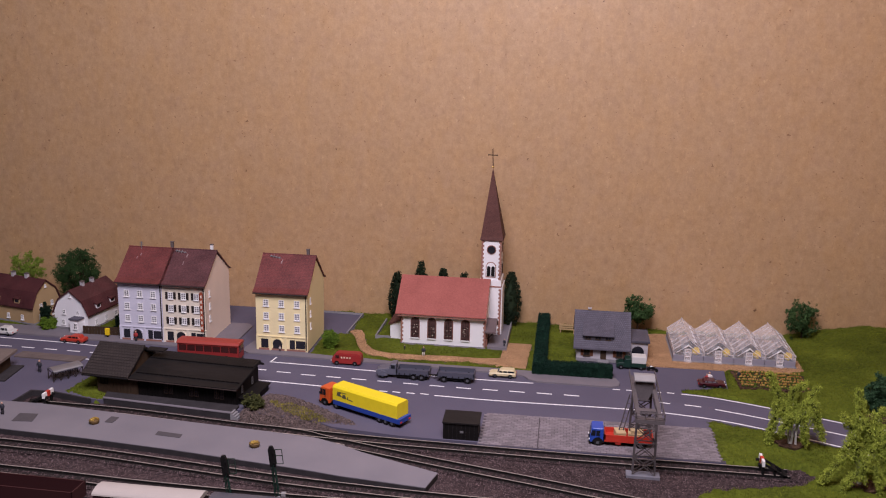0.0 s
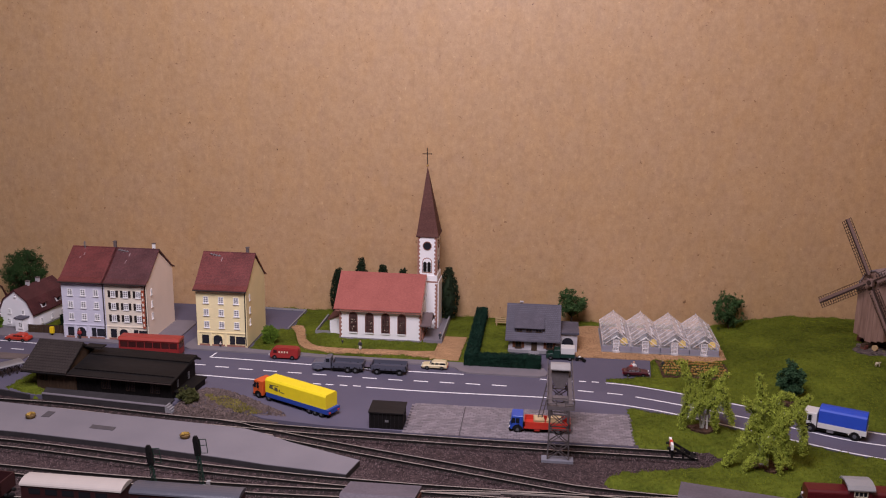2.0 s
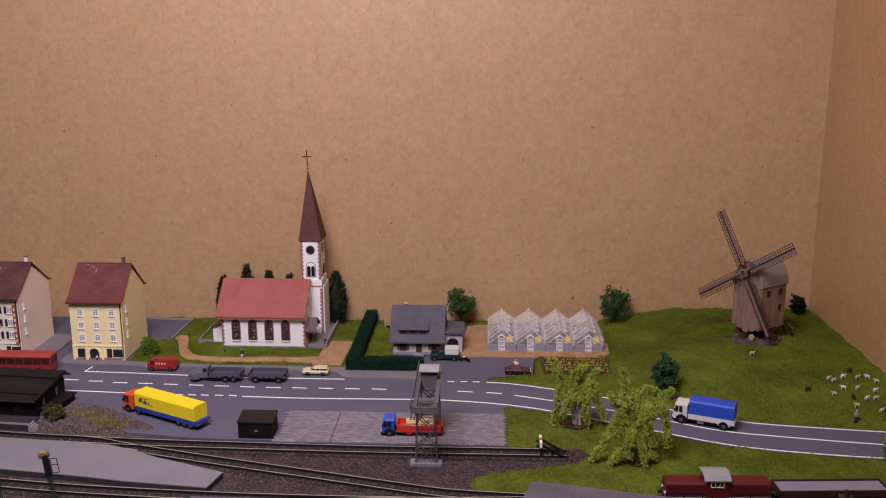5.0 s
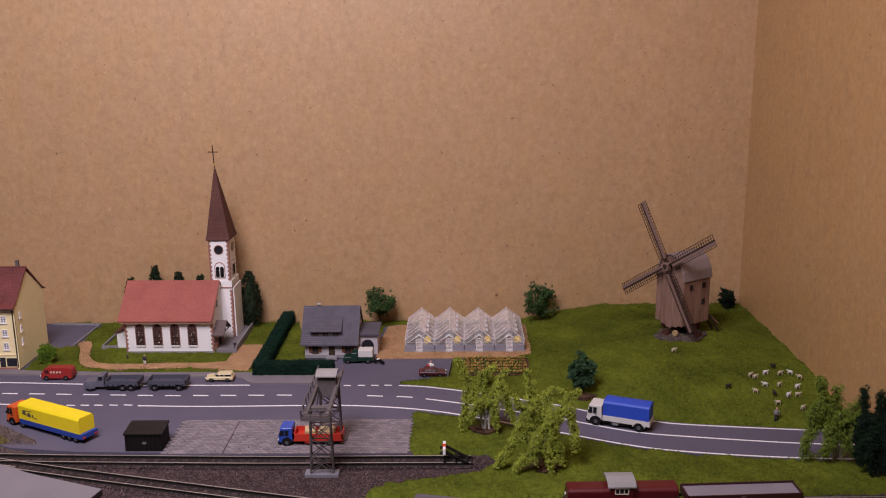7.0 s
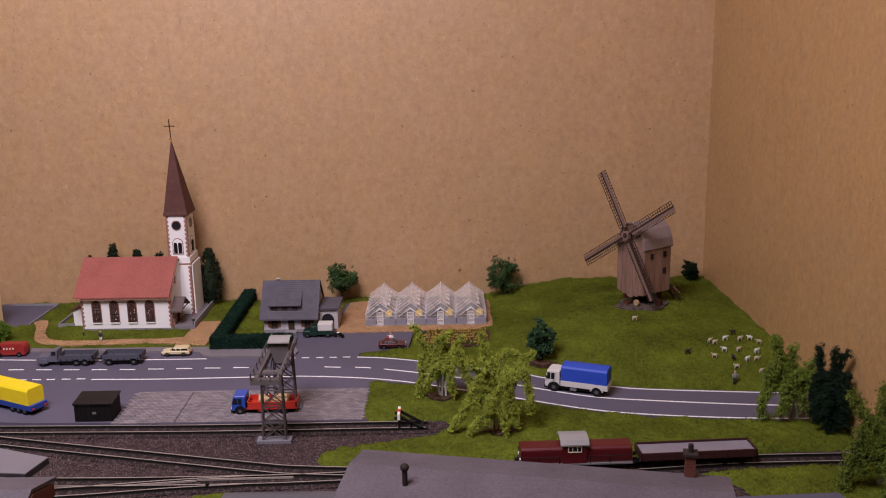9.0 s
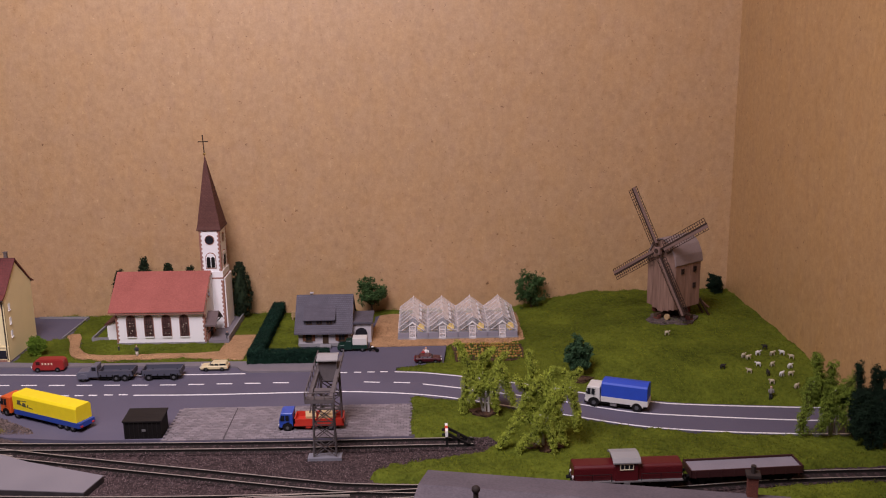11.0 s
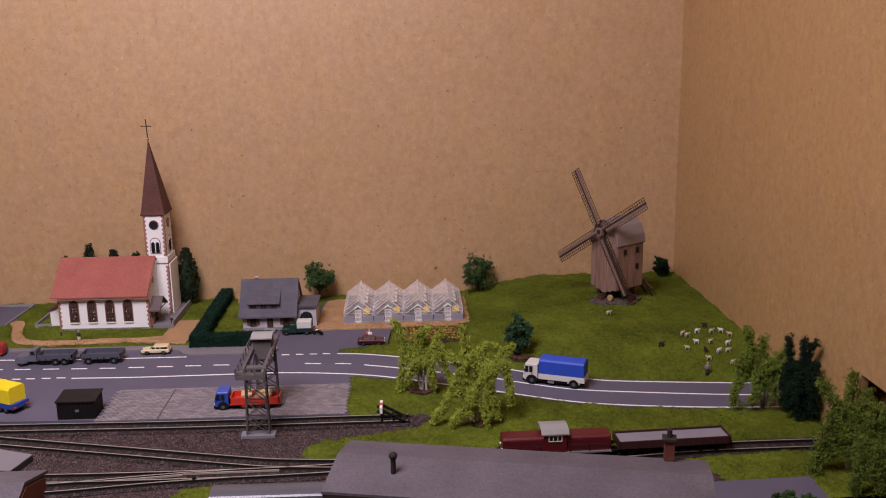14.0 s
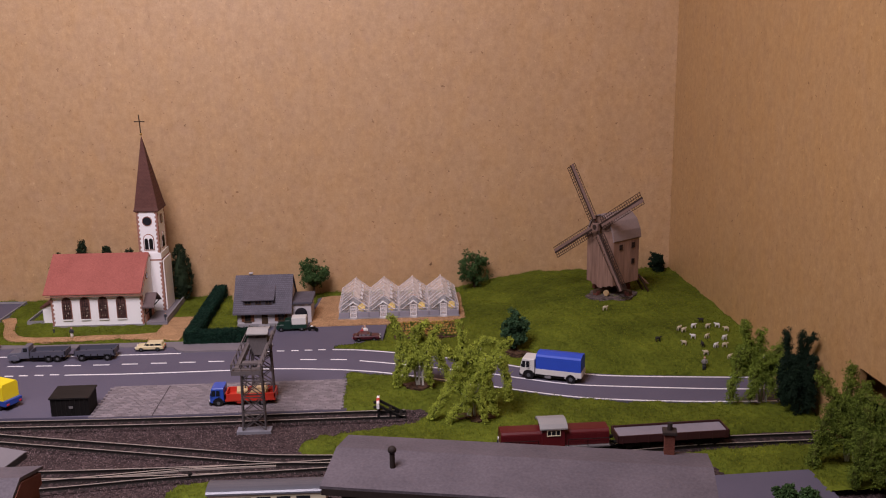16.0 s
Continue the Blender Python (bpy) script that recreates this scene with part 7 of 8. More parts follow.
# ---- coaling gantry over the siding ----
M_STEEL = surface("grey_painted_steel", (0.115, 0.098, 0.10), 0.6, var=0.2, fine=1500, coarse=200)
M_STEELPALE = surface("pale_grey_sheet", (0.30, 0.285, 0.28), 0.6, var=0.12)
cr = thing("loading_gantry", 124.6, 325.0, -2.5, 0, "grey steel lattice loading gantry over the siding", "gantry")
CZ = 37.2
M_GREYWALL_DARK = surface("blue_grey_concrete", (0.20, 0.195, 0.225), 0.8, var=0.15)
for y0, foot in ((0.0, 0.2), (36.0, 2.4)):
    wx0, wx1, d0 = (6.6, 5.6, 1.9) if y0 == 0 else (6.6, 5.6, 2.2)
    part("foot_slab", box(B(), -wx0 - 2.2, wx0 + 1.8, y0 - 3.4, y0 + 3.0, foot - 0.4, foot + 1.4, 0.2), M_GREYWALL_DARK, cr, "pale grey concrete foot")
    tw = part("tower", box(B(), -wx1 - 0.6, wx1 + 0.6, y0 - d0, y0 + d0, CZ - 1.0, CZ), M_STEEL, cr)
    legs = {}
    for sx in (-1, 1):
        for sy in (-1, 1):
            a, b2 = Vector((sx * wx0 * 0.86, y0 + sy * d0, foot + 1.6)), Vector((sx * wx1 * 0.86, y0 + sy * d0, CZ - 0.8))
            legs[sx, sy] = (a, b2)
            bm = B()
            beam(bm, a, b2, 0.75)
            part("leg", bm, M_STEEL, tw)
    bays = 4
    for pr in (((-1, -1), (1, -1)), ((-1, 1), (1, 1)), ((-1, -1), (-1, 1)), ((1, -1), (1, 1))):
        (a0, a1), (b0, b1) = legs[pr[0]], legs[pr[1]]
        for k in range(bays):
            p, q = a0.lerp(a1, k / bays), b0.lerp(b1, k / bays)
            p2, q2 = a0.lerp(a1, (k + 1) / bays), b0.lerp(b1, (k + 1) / bays)
            for u0, u1, wd in ((p, q2, 0.42), (q, p2, 0.42), (p2, q2, 0.5)):
                bm = B()
                beam(bm, u0, u1, wd)
                part("brace", bm, M_STEEL, tw)
for sx in (-1, 1):
    part("girder", box(B(), sx * 5.4 - 1.0, sx * 5.4 + 1.0, -14.5, 46, CZ, CZ + 1.0), M_STEEL, cr)
    part("girder_web", box(B(), sx * 4.5 - 0.25, sx * 4.5 + 0.25, -11, 46, CZ - 1.8, CZ), M_STEEL, cr)
    bm = B()
    beam(bm, (sx * 7.0, -15, CZ + 4.4), (sx * 7.0, 46, CZ + 4.4), 0.38)
    beam(bm, (sx * 7.0, -15, CZ + 2.5), (sx * 7.0, 46, CZ + 2.5), 0.28)
    for k in range(9):
        beam(bm, (sx * 6.6, -15 + 7.62 * k, CZ + 0.4), (sx * 7.0, -15 + 7.62 * k, CZ + 4.4), 0.38)
    part("railing", bm, M_STEEL, cr)
part("walkway", box(B(), -7.2, 7.2, -15.4, -11.6, CZ - 1.2, CZ + 0.9), M_STEEL, cr)
bm = B()
for z_ in (CZ + 2.5, CZ + 4.4):
    beam(bm, (-7.2, -15.4, z_), (7.2, -15.4, z_), 0.38)
for x_ in (-7.2, -2.4, 2.4, 7.2):
    beam(bm, (x_, -15.4, CZ + 0.8), (x_, -15.4, CZ + 4.4), 0.38)
part("railing", bm, M_STEEL, cr)
hp = part("hopper", prism(B(), [(-4.8, CZ + 6.6), (4.8, CZ + 6.6), (4.8, CZ + 1), (2.2, CZ - 5.5), (-2.2, CZ - 5.5), (-4.8, CZ + 1)], "y", 25.5, 32.5), M_STEEL, cr, "dark steel hopper house")
part("hopper_roof", prism(B(), [(23.6, CZ + 6.0), (29, CZ + 7.4), (34.5, CZ + 6.4), (34.5, CZ + 7.0), (29, CZ + 8.0), (23.6, CZ + 6.6)], "x", -5.5, 5.5), M_STEELPALE, hp, "pale grey sheet roof")
bm = B()
for o in (0, 2.2):
    beam(bm, (-12.5 + o, 33, 5), (-7.0 + o, 30, CZ - 4), 0.5, 0.5)
for k in range(9):
    beam(bm, (-12.2 + 0.53 * k, 32.8 - 0.29 * k, 6.5 + 3.0 * k), (-10.2 + 0.53 * k, 32.8 - 0.29 * k, 6.5 + 3.0 * k), 0.35)
part("ladder", bm, M_STEEL, cr, "steep steel ladder")

# ---- buffer stops, signals, platform furniture ----
def buffer_stop(x, y, turn, z=-2.5):
    b = thing("buffer_stop", x, y, z, turn, "black buffer stop with a red and white plank", "buffer stop", "buffer stops")
    for s in (-1, 1):
        bm = B()
        beam(bm, (0, s * 3.6, 0.2), (0, s * 3.6, 8.6), 1.3)
        beam(bm, (0.2, s * 3.6, 8.0), (12.5, s * 3.6, 0.9), 1.2)
        beam(bm, (-2, s * 3.6, 1.4), (14, s * 3.6, 1.4), 1.2)
        beam(bm, (6.0, s * 3.6, 1.4), (6.0, s * 3.6, 4.6), 1.1)
        part("side_frame", bm, M_CHASSIS, b)
        part("buffer_pad", rod(B(), (-2.6, s * 3.2, 7.2), (0, s * 3.2, 7.2), 0.8, 8), M_CHASSIS, b)
    for xx, zz in ((6.0, 4.4), (11.5, 1.8)):
        part("cross_tie", box(B(), xx - 0.8, xx + 0.8, -4.2, 4.2, zz - 0.6, zz + 0.6), M_CHASSIS, b)
    pl_ = part("plank", box(B(), -0.9, 0.5, -5.2, 5.2, 6.8, 10.0, 0.1), M_TRIM, b, "white plank with a red band")
    part("red_band", box(B(), -1.05, 0.6, -1.6, 1.6, 6.7, 10.1), M_REDPAINT, pl_)
    return b


buffer_stop(186.5, 337.4, 0)
buffer_stop(-223, 356.6, 178)
structure("track_pit_edge", flat([(-244, 352.4), (-242.5, 371.2), (-228, 371.6), (-200, 364.5), (-200, 363.4), (-228, 370.2), (-241.2, 369.8), (-242.6, 352.4)], -3, 1.1), M_DARKSTONE, "dark stone edge of the track end", "kerb")


def light_signal(x, y, z, hgt, label):
    s = thing("light_signal", x, y, z, 0, label, "signal", "light signals")
    s.matrix_world = pose(x * MM, y * MM, z * MM, 0, -6, 0)
    bm = B()
    for a, b in ((-0.9, -0.9), (0.9, -0.9), (0.9, 0.9), (-0.9, 0.9)):
        beam(bm, (a, b, 0), (a * 0.7, b * 0.7, hgt * 0.66), 0.35)
    for k in range(6):
        zz = hgt * 0.11 * k
        beam(bm, (-0.9, -0.9, zz), (0.8, -0.8, zz + hgt * 0.1), 0.28)
        beam(bm, (0.9, -0.9, zz), (0.8, 0.8, zz + hgt * 0.1), 0.28)
    part("mast", bm, M_GREEN, s, "dark green lattice mast")
    hd_ = part("signal_head", prism(B(), [(-1.5, hgt * 0.6), (1.5, hgt * 0.6), (1.5, hgt * 0.93), (0.8, hgt), (-0.8, hgt), (-1.5, hgt * 0.93)], "y", -0.9, 0.6, 0.15), M_CHASSIS, s, "black signal screen")
    for k in range(3):
        part("lens", rod(B(), (0.9 * (-1) ** k, -1.3, hgt * (0.68 + 0.1 * k)), (0.9 * (-1) ** k, -0.8, hgt * (0.68 + 0.1 * k)), 0.45, 8), M_CHASSIS, hd_)
    bm = B()
    for xx in (1.2, 4.6):
        beam(bm, (xx, 1.6, hgt * 0.62), (xx, 1.6, hgt * 0.9), 0.3)
    for zz in (0.62, 0.78, 0.9):
        beam(bm, (1.2, 1.6, hgt * zz), (4.6, 1.6, hgt * zz), 0.3)
    part("service_cage", bm, M_GREEN, s, "green service cage")
    part("base", box(B(), -1.8, 1.8, -1.6, 1.6, -0.2, 0.8, 0.1), M_CONCRETE, s)
    part("relay_box", box(B(), 2.2, 4.4, -1, 1, 0, 2.2, 0.1), M_STEELPALE, s, "small pale relay box")


light_signal(-55.6, 272.4, -2.5, 27.0, "black light signal on a green lattice mast")
light_signal(-74.6, 259.0, -2.5, 27.0, "black light signal on a green lattice mast")
M_DRYBLOOM = surface("dry_blossom", (0.20, 0.11, 0.03), 0.8, var=0.5, fine=1200, coarse=500, second=(0.42, 0.27, 0.06))
M_TERRACOTTA = surface("planter_tub", (0.16, 0.10, 0.04), 0.8, var=0.2)
for x, y in ((-180.6, 331.0), (-82.2, 317.4)):
    p = thing("flower_tub", x, y, 1.0, 0, "round tub of yellow flowers on the platform", "planter", "platform flower tubs")
    part("tub", lathe(B(), [(2.0, 0), (2.8, 1.2), (3.0, 2.2), (2.6, 2.4)], 14), M_TERRACOTTA, p)
    bm = B()
    for k in range(22):
        a, r_ = RNG.uniform(0, 6.28), RNG.uniform(0, 2.4)
        ball(bm, (r_ * math.cos(a), r_ * math.sin(a), 2.4 + RNG.uniform(0, 0.9)), RNG.uniform(0.4, 0.8), n=6)
    part("blossoms", bm, M_DRYBLOOM, p, "dense brownish-yellow blossoms")
for x, y, c in ((102.5, 275.0, 0),):
    lm = thing("point_lantern", x, y, -2.5, 20, "tiny black point lantern beside the rails", "lantern", "point lanterns")
    part("lantern_base", box(B(), -2.4, 2.4, -1.2, 1.2, 0, 1.2, 0.1), M_CHASSIS, lm)
    part("lantern_box", box(B(), -0.9, 0.9, -0.7, 0.7, 1.2, 3.4, 0.1), M_CHASSIS, lm)

# ---- turnout levers and check rails lie between the tracks ----
for (x0, y0), (x1, y1) in (((-66, 338.3), (-36, 331.5)), ((96, 281.9), (140, 282.6)), ((60, 276.8), (96, 281.0))):
    bm = B()
    beam(bm, (x0, y0, -1.0), (x1, y1, -1.0), 0.5, 0.9)
    tagged(part("check_rail", bm, M_RAIL), "short bright check rail of a turnout", "rail", "", "structure")

# ---- figurines: plain one-piece shapes ----
def figurine(x, y, z, coat, label, turn=0, hgt=7.6, trousers=None):
    """A little painted figure in one mesh: feet, two legs, coat, arms and head."""
    bm = B()
    for sx in (-0.5, 0.5):
        limb(bm, [(sx, -0.2, -0.1), (sx * 1.1, 0, 1.9), (sx * 0.9, 0, 3.7)], 0.42, 0.5, 6)
    legs = len(bm.faces)
    lathe(bm, [(0.95, 3.3), (1.0, 4.0), (1.15, 5.0), (1.05, 5.8), (0.35, 6.2)], 10)
    for sx in (-1, 1):
        limb(bm, [(sx * 1.1, 0, 5.7), (sx * 1.45, -0.2, 4.6), (sx * 1.2, -0.7, 3.7)], 0.34, 0.26, 6)
    body = len(bm.faces)
    ball(bm, (0, 0, 6.85), 0.72, (0.9, 0.95, 1.05), 8)
    bm.faces.ensure_lookup_table()
    for i, f in enumerate(bm.faces):
        f.material_index = 1 if i < legs else 0 if i < body else 2
    bmesh.ops.scale(bm, vec=(hgt / 7.6, hgt / 7.6 * 0.85, hgt / 7.6), verts=bm.verts[:])
    ob = part("figurine", bm, coat, None, label, True, (x, y, z, 0, 0, turn))
    ob.data.materials.append(trousers or M_FIGDARK)
    ob.data.materials.append(M_FIGSKIN)
    return tagged(ob, label, "figurine", "small model figures")


M_FIGDARK = paint("dark_figure", (0.03, 0.03, 0.04), 0.7)
M_FIGSKIN = paint("skin_tone_figure", (0.50, 0.30, 0.22), 0.7)
M_FIGPALE = paint("pale_figure", (0.60, 0.52, 0.46), 0.7)
M_FIGWHITE = paint("white_figure", (0.75, 0.72, 0.70), 0.7)
M_FIGRED = paint("red_figure", (0.35, 0.03, 0.03), 0.7)
M_FIGSTONE = paint("stone_grey_figure", (0.22, 0.20, 0.19), 0.7)
figurine(-14.0, 474.5, 1.2, M_FIGDARK, "tiny figurine with dark coat and white trousers beside the path", hgt=7.0, trousers=M_FIGWHITE)
figurine(-29.0, 484.5, 1.2, M_FIGDARK, "tiny dark standing figurine on the lawn", hgt=3.5)
figurine(40.0, 501, 2.6, M_FIGDARK, "tiny dark standing figurine on the church terrace", hgt=5.5)
figurine(-219.5, 468.0, 1.1, M_FIGRED, "tiny red standing figurine on the pavement")
figurine(-113.5, 466.0, 1.1, M_FIGPALE, "tiny pale standing figurine before the shop", hgt=4)
figurine(-238, 334, 1.0, M_FIGDARK, "tiny dark standing figurine on the platform")
figurine(-254.3, 402, 0.0, M_FIGDARK, "tiny dark cycling figurine on the yard", hgt=8.5)
figurine(176.0, 459.0, 0.0, M_FIGWHITE, "tiny figurine in a white coat behind the car", hgt=8.6)
figurine(174.4, 458.6, 0.0, M_FIGRED, "tiny red standing figurine behind the car", hgt=7.4)
figurine(196.5, 470.5, 1.2, M_FIGDARK, "tiny dark gardening figurine in the flower bed", hgt=5)
hz1 = lambda x, y: float(lawn_height(np.array([x]), np.array([y]))[0][0])
figurine(370.8, 378.8, hz1(370.8, 378.8), M_FIGSTONE, "tiny grey shepherd figurine on the meadow", hgt=8)

M_WOOL = surface("cream_wool", (0.46, 0.40, 0.28), 0.9, var=0.15, fine=2500, coarse=600)
M_WOOLWHITE = surface("white_wool", (0.62, 0.60, 0.57), 0.9, var=0.1, fine=2500, coarse=600)
M_WOOLDARK = surface("black_wool", (0.03, 0.026, 0.024), 0.9, var=0.3, fine=2500, coarse=600)
SHEEP = [(328.7, 448.8, 0, 10), (366.9, 416.2, 0, 30), (369.0, 413.7, 0, 20), (376.7, 419.5, 1, 10), (384.8, 430.2, 2, 170), (385.0, 418.1, 0, 15), (391.4, 419.2, 1, 150),
         (394.9, 413.2, 0, 160), (372.4, 405.6, 1, 160), (380.6, 405.6, 0, 30), (390.2, 403.0, 1, 20), (350.8, 404.4, 2, 5), (365.4, 400.1, 0, 150), (375.0, 396.4, 2, 90),
         (382.4, 394.7, 1, 30), (388.2, 396.2, 0, 0), (374.9, 389.0, 0, 170), (387.4, 384.6, 0, 30)]
for x, y, c, turn in SHEEP:
    bm = ball(B(), (0, 0, 1.8), 1.25, (1.3, 0.75, 0.75), 10)
    ball(bm, (1.75, 0, 2.4), 0.58, (1.1, 0.7, 0.8), 8)
    for a in (-1.1, 1.1):
        for s in (-0.55, 0.55):
            rod(bm, (a, s, -0.4), (a, s, 1.4), 0.24, 5)
    col = (M_WOOL, M_WOOLWHITE, M_WOOLDARK)[c]
    lab = ("tiny cream sheep figurine on the meadow", "tiny white sheep figurine on the meadow", "tiny black sheep figurine on the meadow")[c]
    ob = part("sheep_figurine", bm, col, None, lab, True, (x, y, hz1(x, y) + 0.4, 0, 0, turn))
    tagged(ob, lab, "figurine", "toy sheep flock")

# ---- plants ----
def leaf_mat(name, base, second):
    return island_tint(surface(name, base, 0.8, var=0.3, fine=400, coarse=90, bump=0.0, second=second, spec=0.15), 0.65, 1.35)


M_LEAF_LIME = leaf_mat("lime_foliage", (0.20, 0.25, 0.03), (0.36, 0.41, 0.06))
M_LEAF_SHADED = leaf_mat("shade_dark_foliage", (0.05, 0.065, 0.012), (0.085, 0.10, 0.018))
M_LEAF_MID = leaf_mat("mid_green_foliage", (0.035, 0.075, 0.025), (0.06, 0.11, 0.035))
M_LEAF_DARK = leaf_mat("dark_green_foliage", (0.006, 0.016, 0.009), (0.012, 0.026, 0.013))
M_LEAF_YEW = leaf_mat("yew_foliage", (0.010, 0.019, 0.010), (0.022, 0.034, 0.016))
M_LEAF_HEDGE = leaf_mat("hedge_foliage", (0.006, 0.023, 0.016), (0.011, 0.036, 0.022))
M_LEAF_GARDEN = leaf_mat("garden_foliage", (0.06, 0.12, 0.012), (0.13, 0.20, 0.02))
M_BARK_PALE = surface("birch_bark", (0.55, 0.52, 0.48), 0.8, var=0.35, fine=900, coarse=300)
M_BARK = surface("brown_bark", (0.05, 0.032, 0.02), 0.9, var=0.3)


def leaves(points, size, per, spread, rng):
    """Small bent leaf pairs scattered round every point."""
    P = np.repeat(np.asarray(points, float), per, axis=0)
    n = len(P)
    P = P + rng.normal(0, spread, (n, 3))
    a = rng.normal(0, 1, (n, 3))
    a /= np.linalg.norm(a, axis=1)[:, None]
    b = np.cross(a, rng.normal(0, 1, (n, 3)))
    b /= np.linalg.norm(b, axis=1)[:, None] + 1e-9
    s = size * rng.uniform(0.6, 1.3, (n, 1))
    v = np.stack([P - a * s, P + b * s * 0.6, P + a * s, P - b * s * 0.6], 1).reshape(-1, 3)
    return v, np.arange(4 * n).reshape(-1, 4)


def weeping_tree(x, y, z, plumes, seed, label, mat=None, bark=None, fat=1.0, core_mat=None):
    """A pale forked trunk with thick plumes of leaf crumbs; each plume rises to (x, y, top) and runs on to (x, y, end)."""
    rng = np.random.default_rng(seed)
    t = thing("weeping_birch", x, y, z, 0, label, "tree", "trees")
    crown = []
    h = max(p[2] for p in plumes)
    fork = h * 0.32
    for pts, r0, r1 in (([(0, 0, -1), (0.5, 0.2, fork * 0.5), (0.2, -0.3, fork)], 0.85, 0.65), ([(-0.4, 0.3, -1), (-1.6, 0.6, fork * 0.6), (-2.4, 0.2, fork * 1.2)], 0.75, 0.5),
                        ([(2.6, -0.8, -1), (2.2, -0.4, fork * 0.7), (3.0, 0, fork * 1.4)], 0.7, 0.45)):
        part("trunk", limb(B(), pts, r0, r1), bark or M_BARK_PALE, t, "pale forked trunk" if bark is None else "")
    for k, (dx, dy, top, ex, ey, end) in enumerate(plumes):
        a, b, c = np.array((0.15 * dx, 0.15 * dy, min(fork * 0.9, top * 0.5))), np.array((dx, dy, top), float), np.array((ex, ey, end), float)
        over = b + 0.35 * (c - b) + np.array((0.0, 0.0, 0.12 * abs(top - end) if end < top else 0.0))
        mid = a + 0.55 * (b - a) + np.array((0.25 * (b - a)[0], 0.25 * (b - a)[1], 0.0)) * (0.4 if end > top else -0.4)
        pts = [a, mid, b, over, c]
        part("branch", limb(B(), [tuple(p) for p in pts[:3]], 0.55, 0.35, 5), bark or M_BARK_PALE, t)
        ph = rng.uniform(0, 6.28, 3)
        cum, line_ = 0.0, []
        total = sum(np.linalg.norm(q - p) for p, q in zip(pts, pts[1:]))
        for p, q in zip(pts[:-1], pts[1:]):
            m_ = max(2, int(np.linalg.norm(q - p) / 0.8))
            for s in np.linspace(0, 1, m_, endpoint=False):
                cum += np.linalg.norm(q - p) / m_
                c_ = p + (q - p) * s + 0.55 * np.array([math.sin(cum * 0.42 + ph[0]), math.sin(cum * 0.36 + ph[1]), 0.6 * math.sin(cum * 0.5 + ph[2])])
                if cum < 0.22 * total or (c_[2] < h * 0.3 and np.hypot(c_[0], c_[1]) < 4.0):
                    continue
                line_.append(c_)
                along = cum / total
                tuft = fat * (2.05 + 0.55 * math.sin(cum * 0.85 + ph[1]) + 0.35 * math.sin(cum * 1.9 + ph[0])) * (0.8 + 0.35 * math.sin(math.pi * min(1.0, along + 0.1)))
                d_ = rng.normal(0, 1, (13, 3))
                d_ /= np.linalg.norm(d_, axis=1)[:, None]
                crown += list(c_ + d_ * tuft * rng.uniform(0.75, 1.15, (13, 1)))
                if rng.uniform() < 0.07:  # a short hanging twig
                    d_ = rng.normal(0, 1.6, 3)
                    crown += [c_ + d_ - np.array([0, 0, g_ * 0.8]) + rng.normal(0, 0.3, 3) for g_ in range(int(rng.integers(2, 6)))]
        # default core: the crown's inner shade put into a darker leaf colour
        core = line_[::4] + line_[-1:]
        part("plume_core", limb(B(), [tuple(c_) for c_ in core], 1.2 * fat, 0.8 * fat, 6), core_mat or M_LEAF_SHADED, t, "shaded inner growth")
    v, f = leaves(crown, 0.37, 12, 0.46, rng)
    soup("crown", v, f, mat or M_LEAF_LIME, t, "thick leafy plumes that rise and hang")
    return t


def bushy_tree(x, y, z, h, r, seed, label, mat, trunk_h=0.3, name="tree", leaf=0.8, clumps=40, bark=None, squash=1.0):
    """A short trunk, forked limbs and a crown of leaf clumps with gaps."""
    rng = np.random.default_rng(seed)
    t = thing(name, x, y, z, 0, label, "tree", "trees")
    crown = []
    base = h * trunk_h
    part("trunk", limb(B(), [(0, 0, -1), (0.2, -0.1, base * 0.6), (0, 0, base + h * 0.1)], max(0.7, h * 0.04), max(0.4, h * 0.025)), bark or M_BARK, t)
    cz, rz = base + (h - base) * 0.5, (h - base) * 0.5
    for k in range(clumps):
        d = rng.normal(0, 1, 3)
        d /= np.linalg.norm(d)
        q = rng.uniform(0.55, 0.98)
        c = np.array([d[0] * r * q, d[1] * r * q * squash, cz + d[2] * rz * q])
        if k % 3 == 0:
            part("branch", limb(B(), [(0, 0, base * 0.9), tuple(c * 0.5 + np.array([0, 0, base * 0.3])), tuple(c)], 0.45, 0.15, 5), bark or M_BARK, t)
        crown += [c + rng.normal(0, min(1.5, r * 0.13), 3) for _ in range(9)]
    crown += [np.array([rng.normal(0, r * 0.35), rng.normal(0, r * 0.35), cz + rng.normal(0, rz * 0.4)]) for _ in range(60)]
    v, f = leaves(crown, leaf * 0.66, 24, min(0.6, r * 0.08), rng)
    soup("crown", v, f, mat, t, "crown of small leaf clumps")
    return t


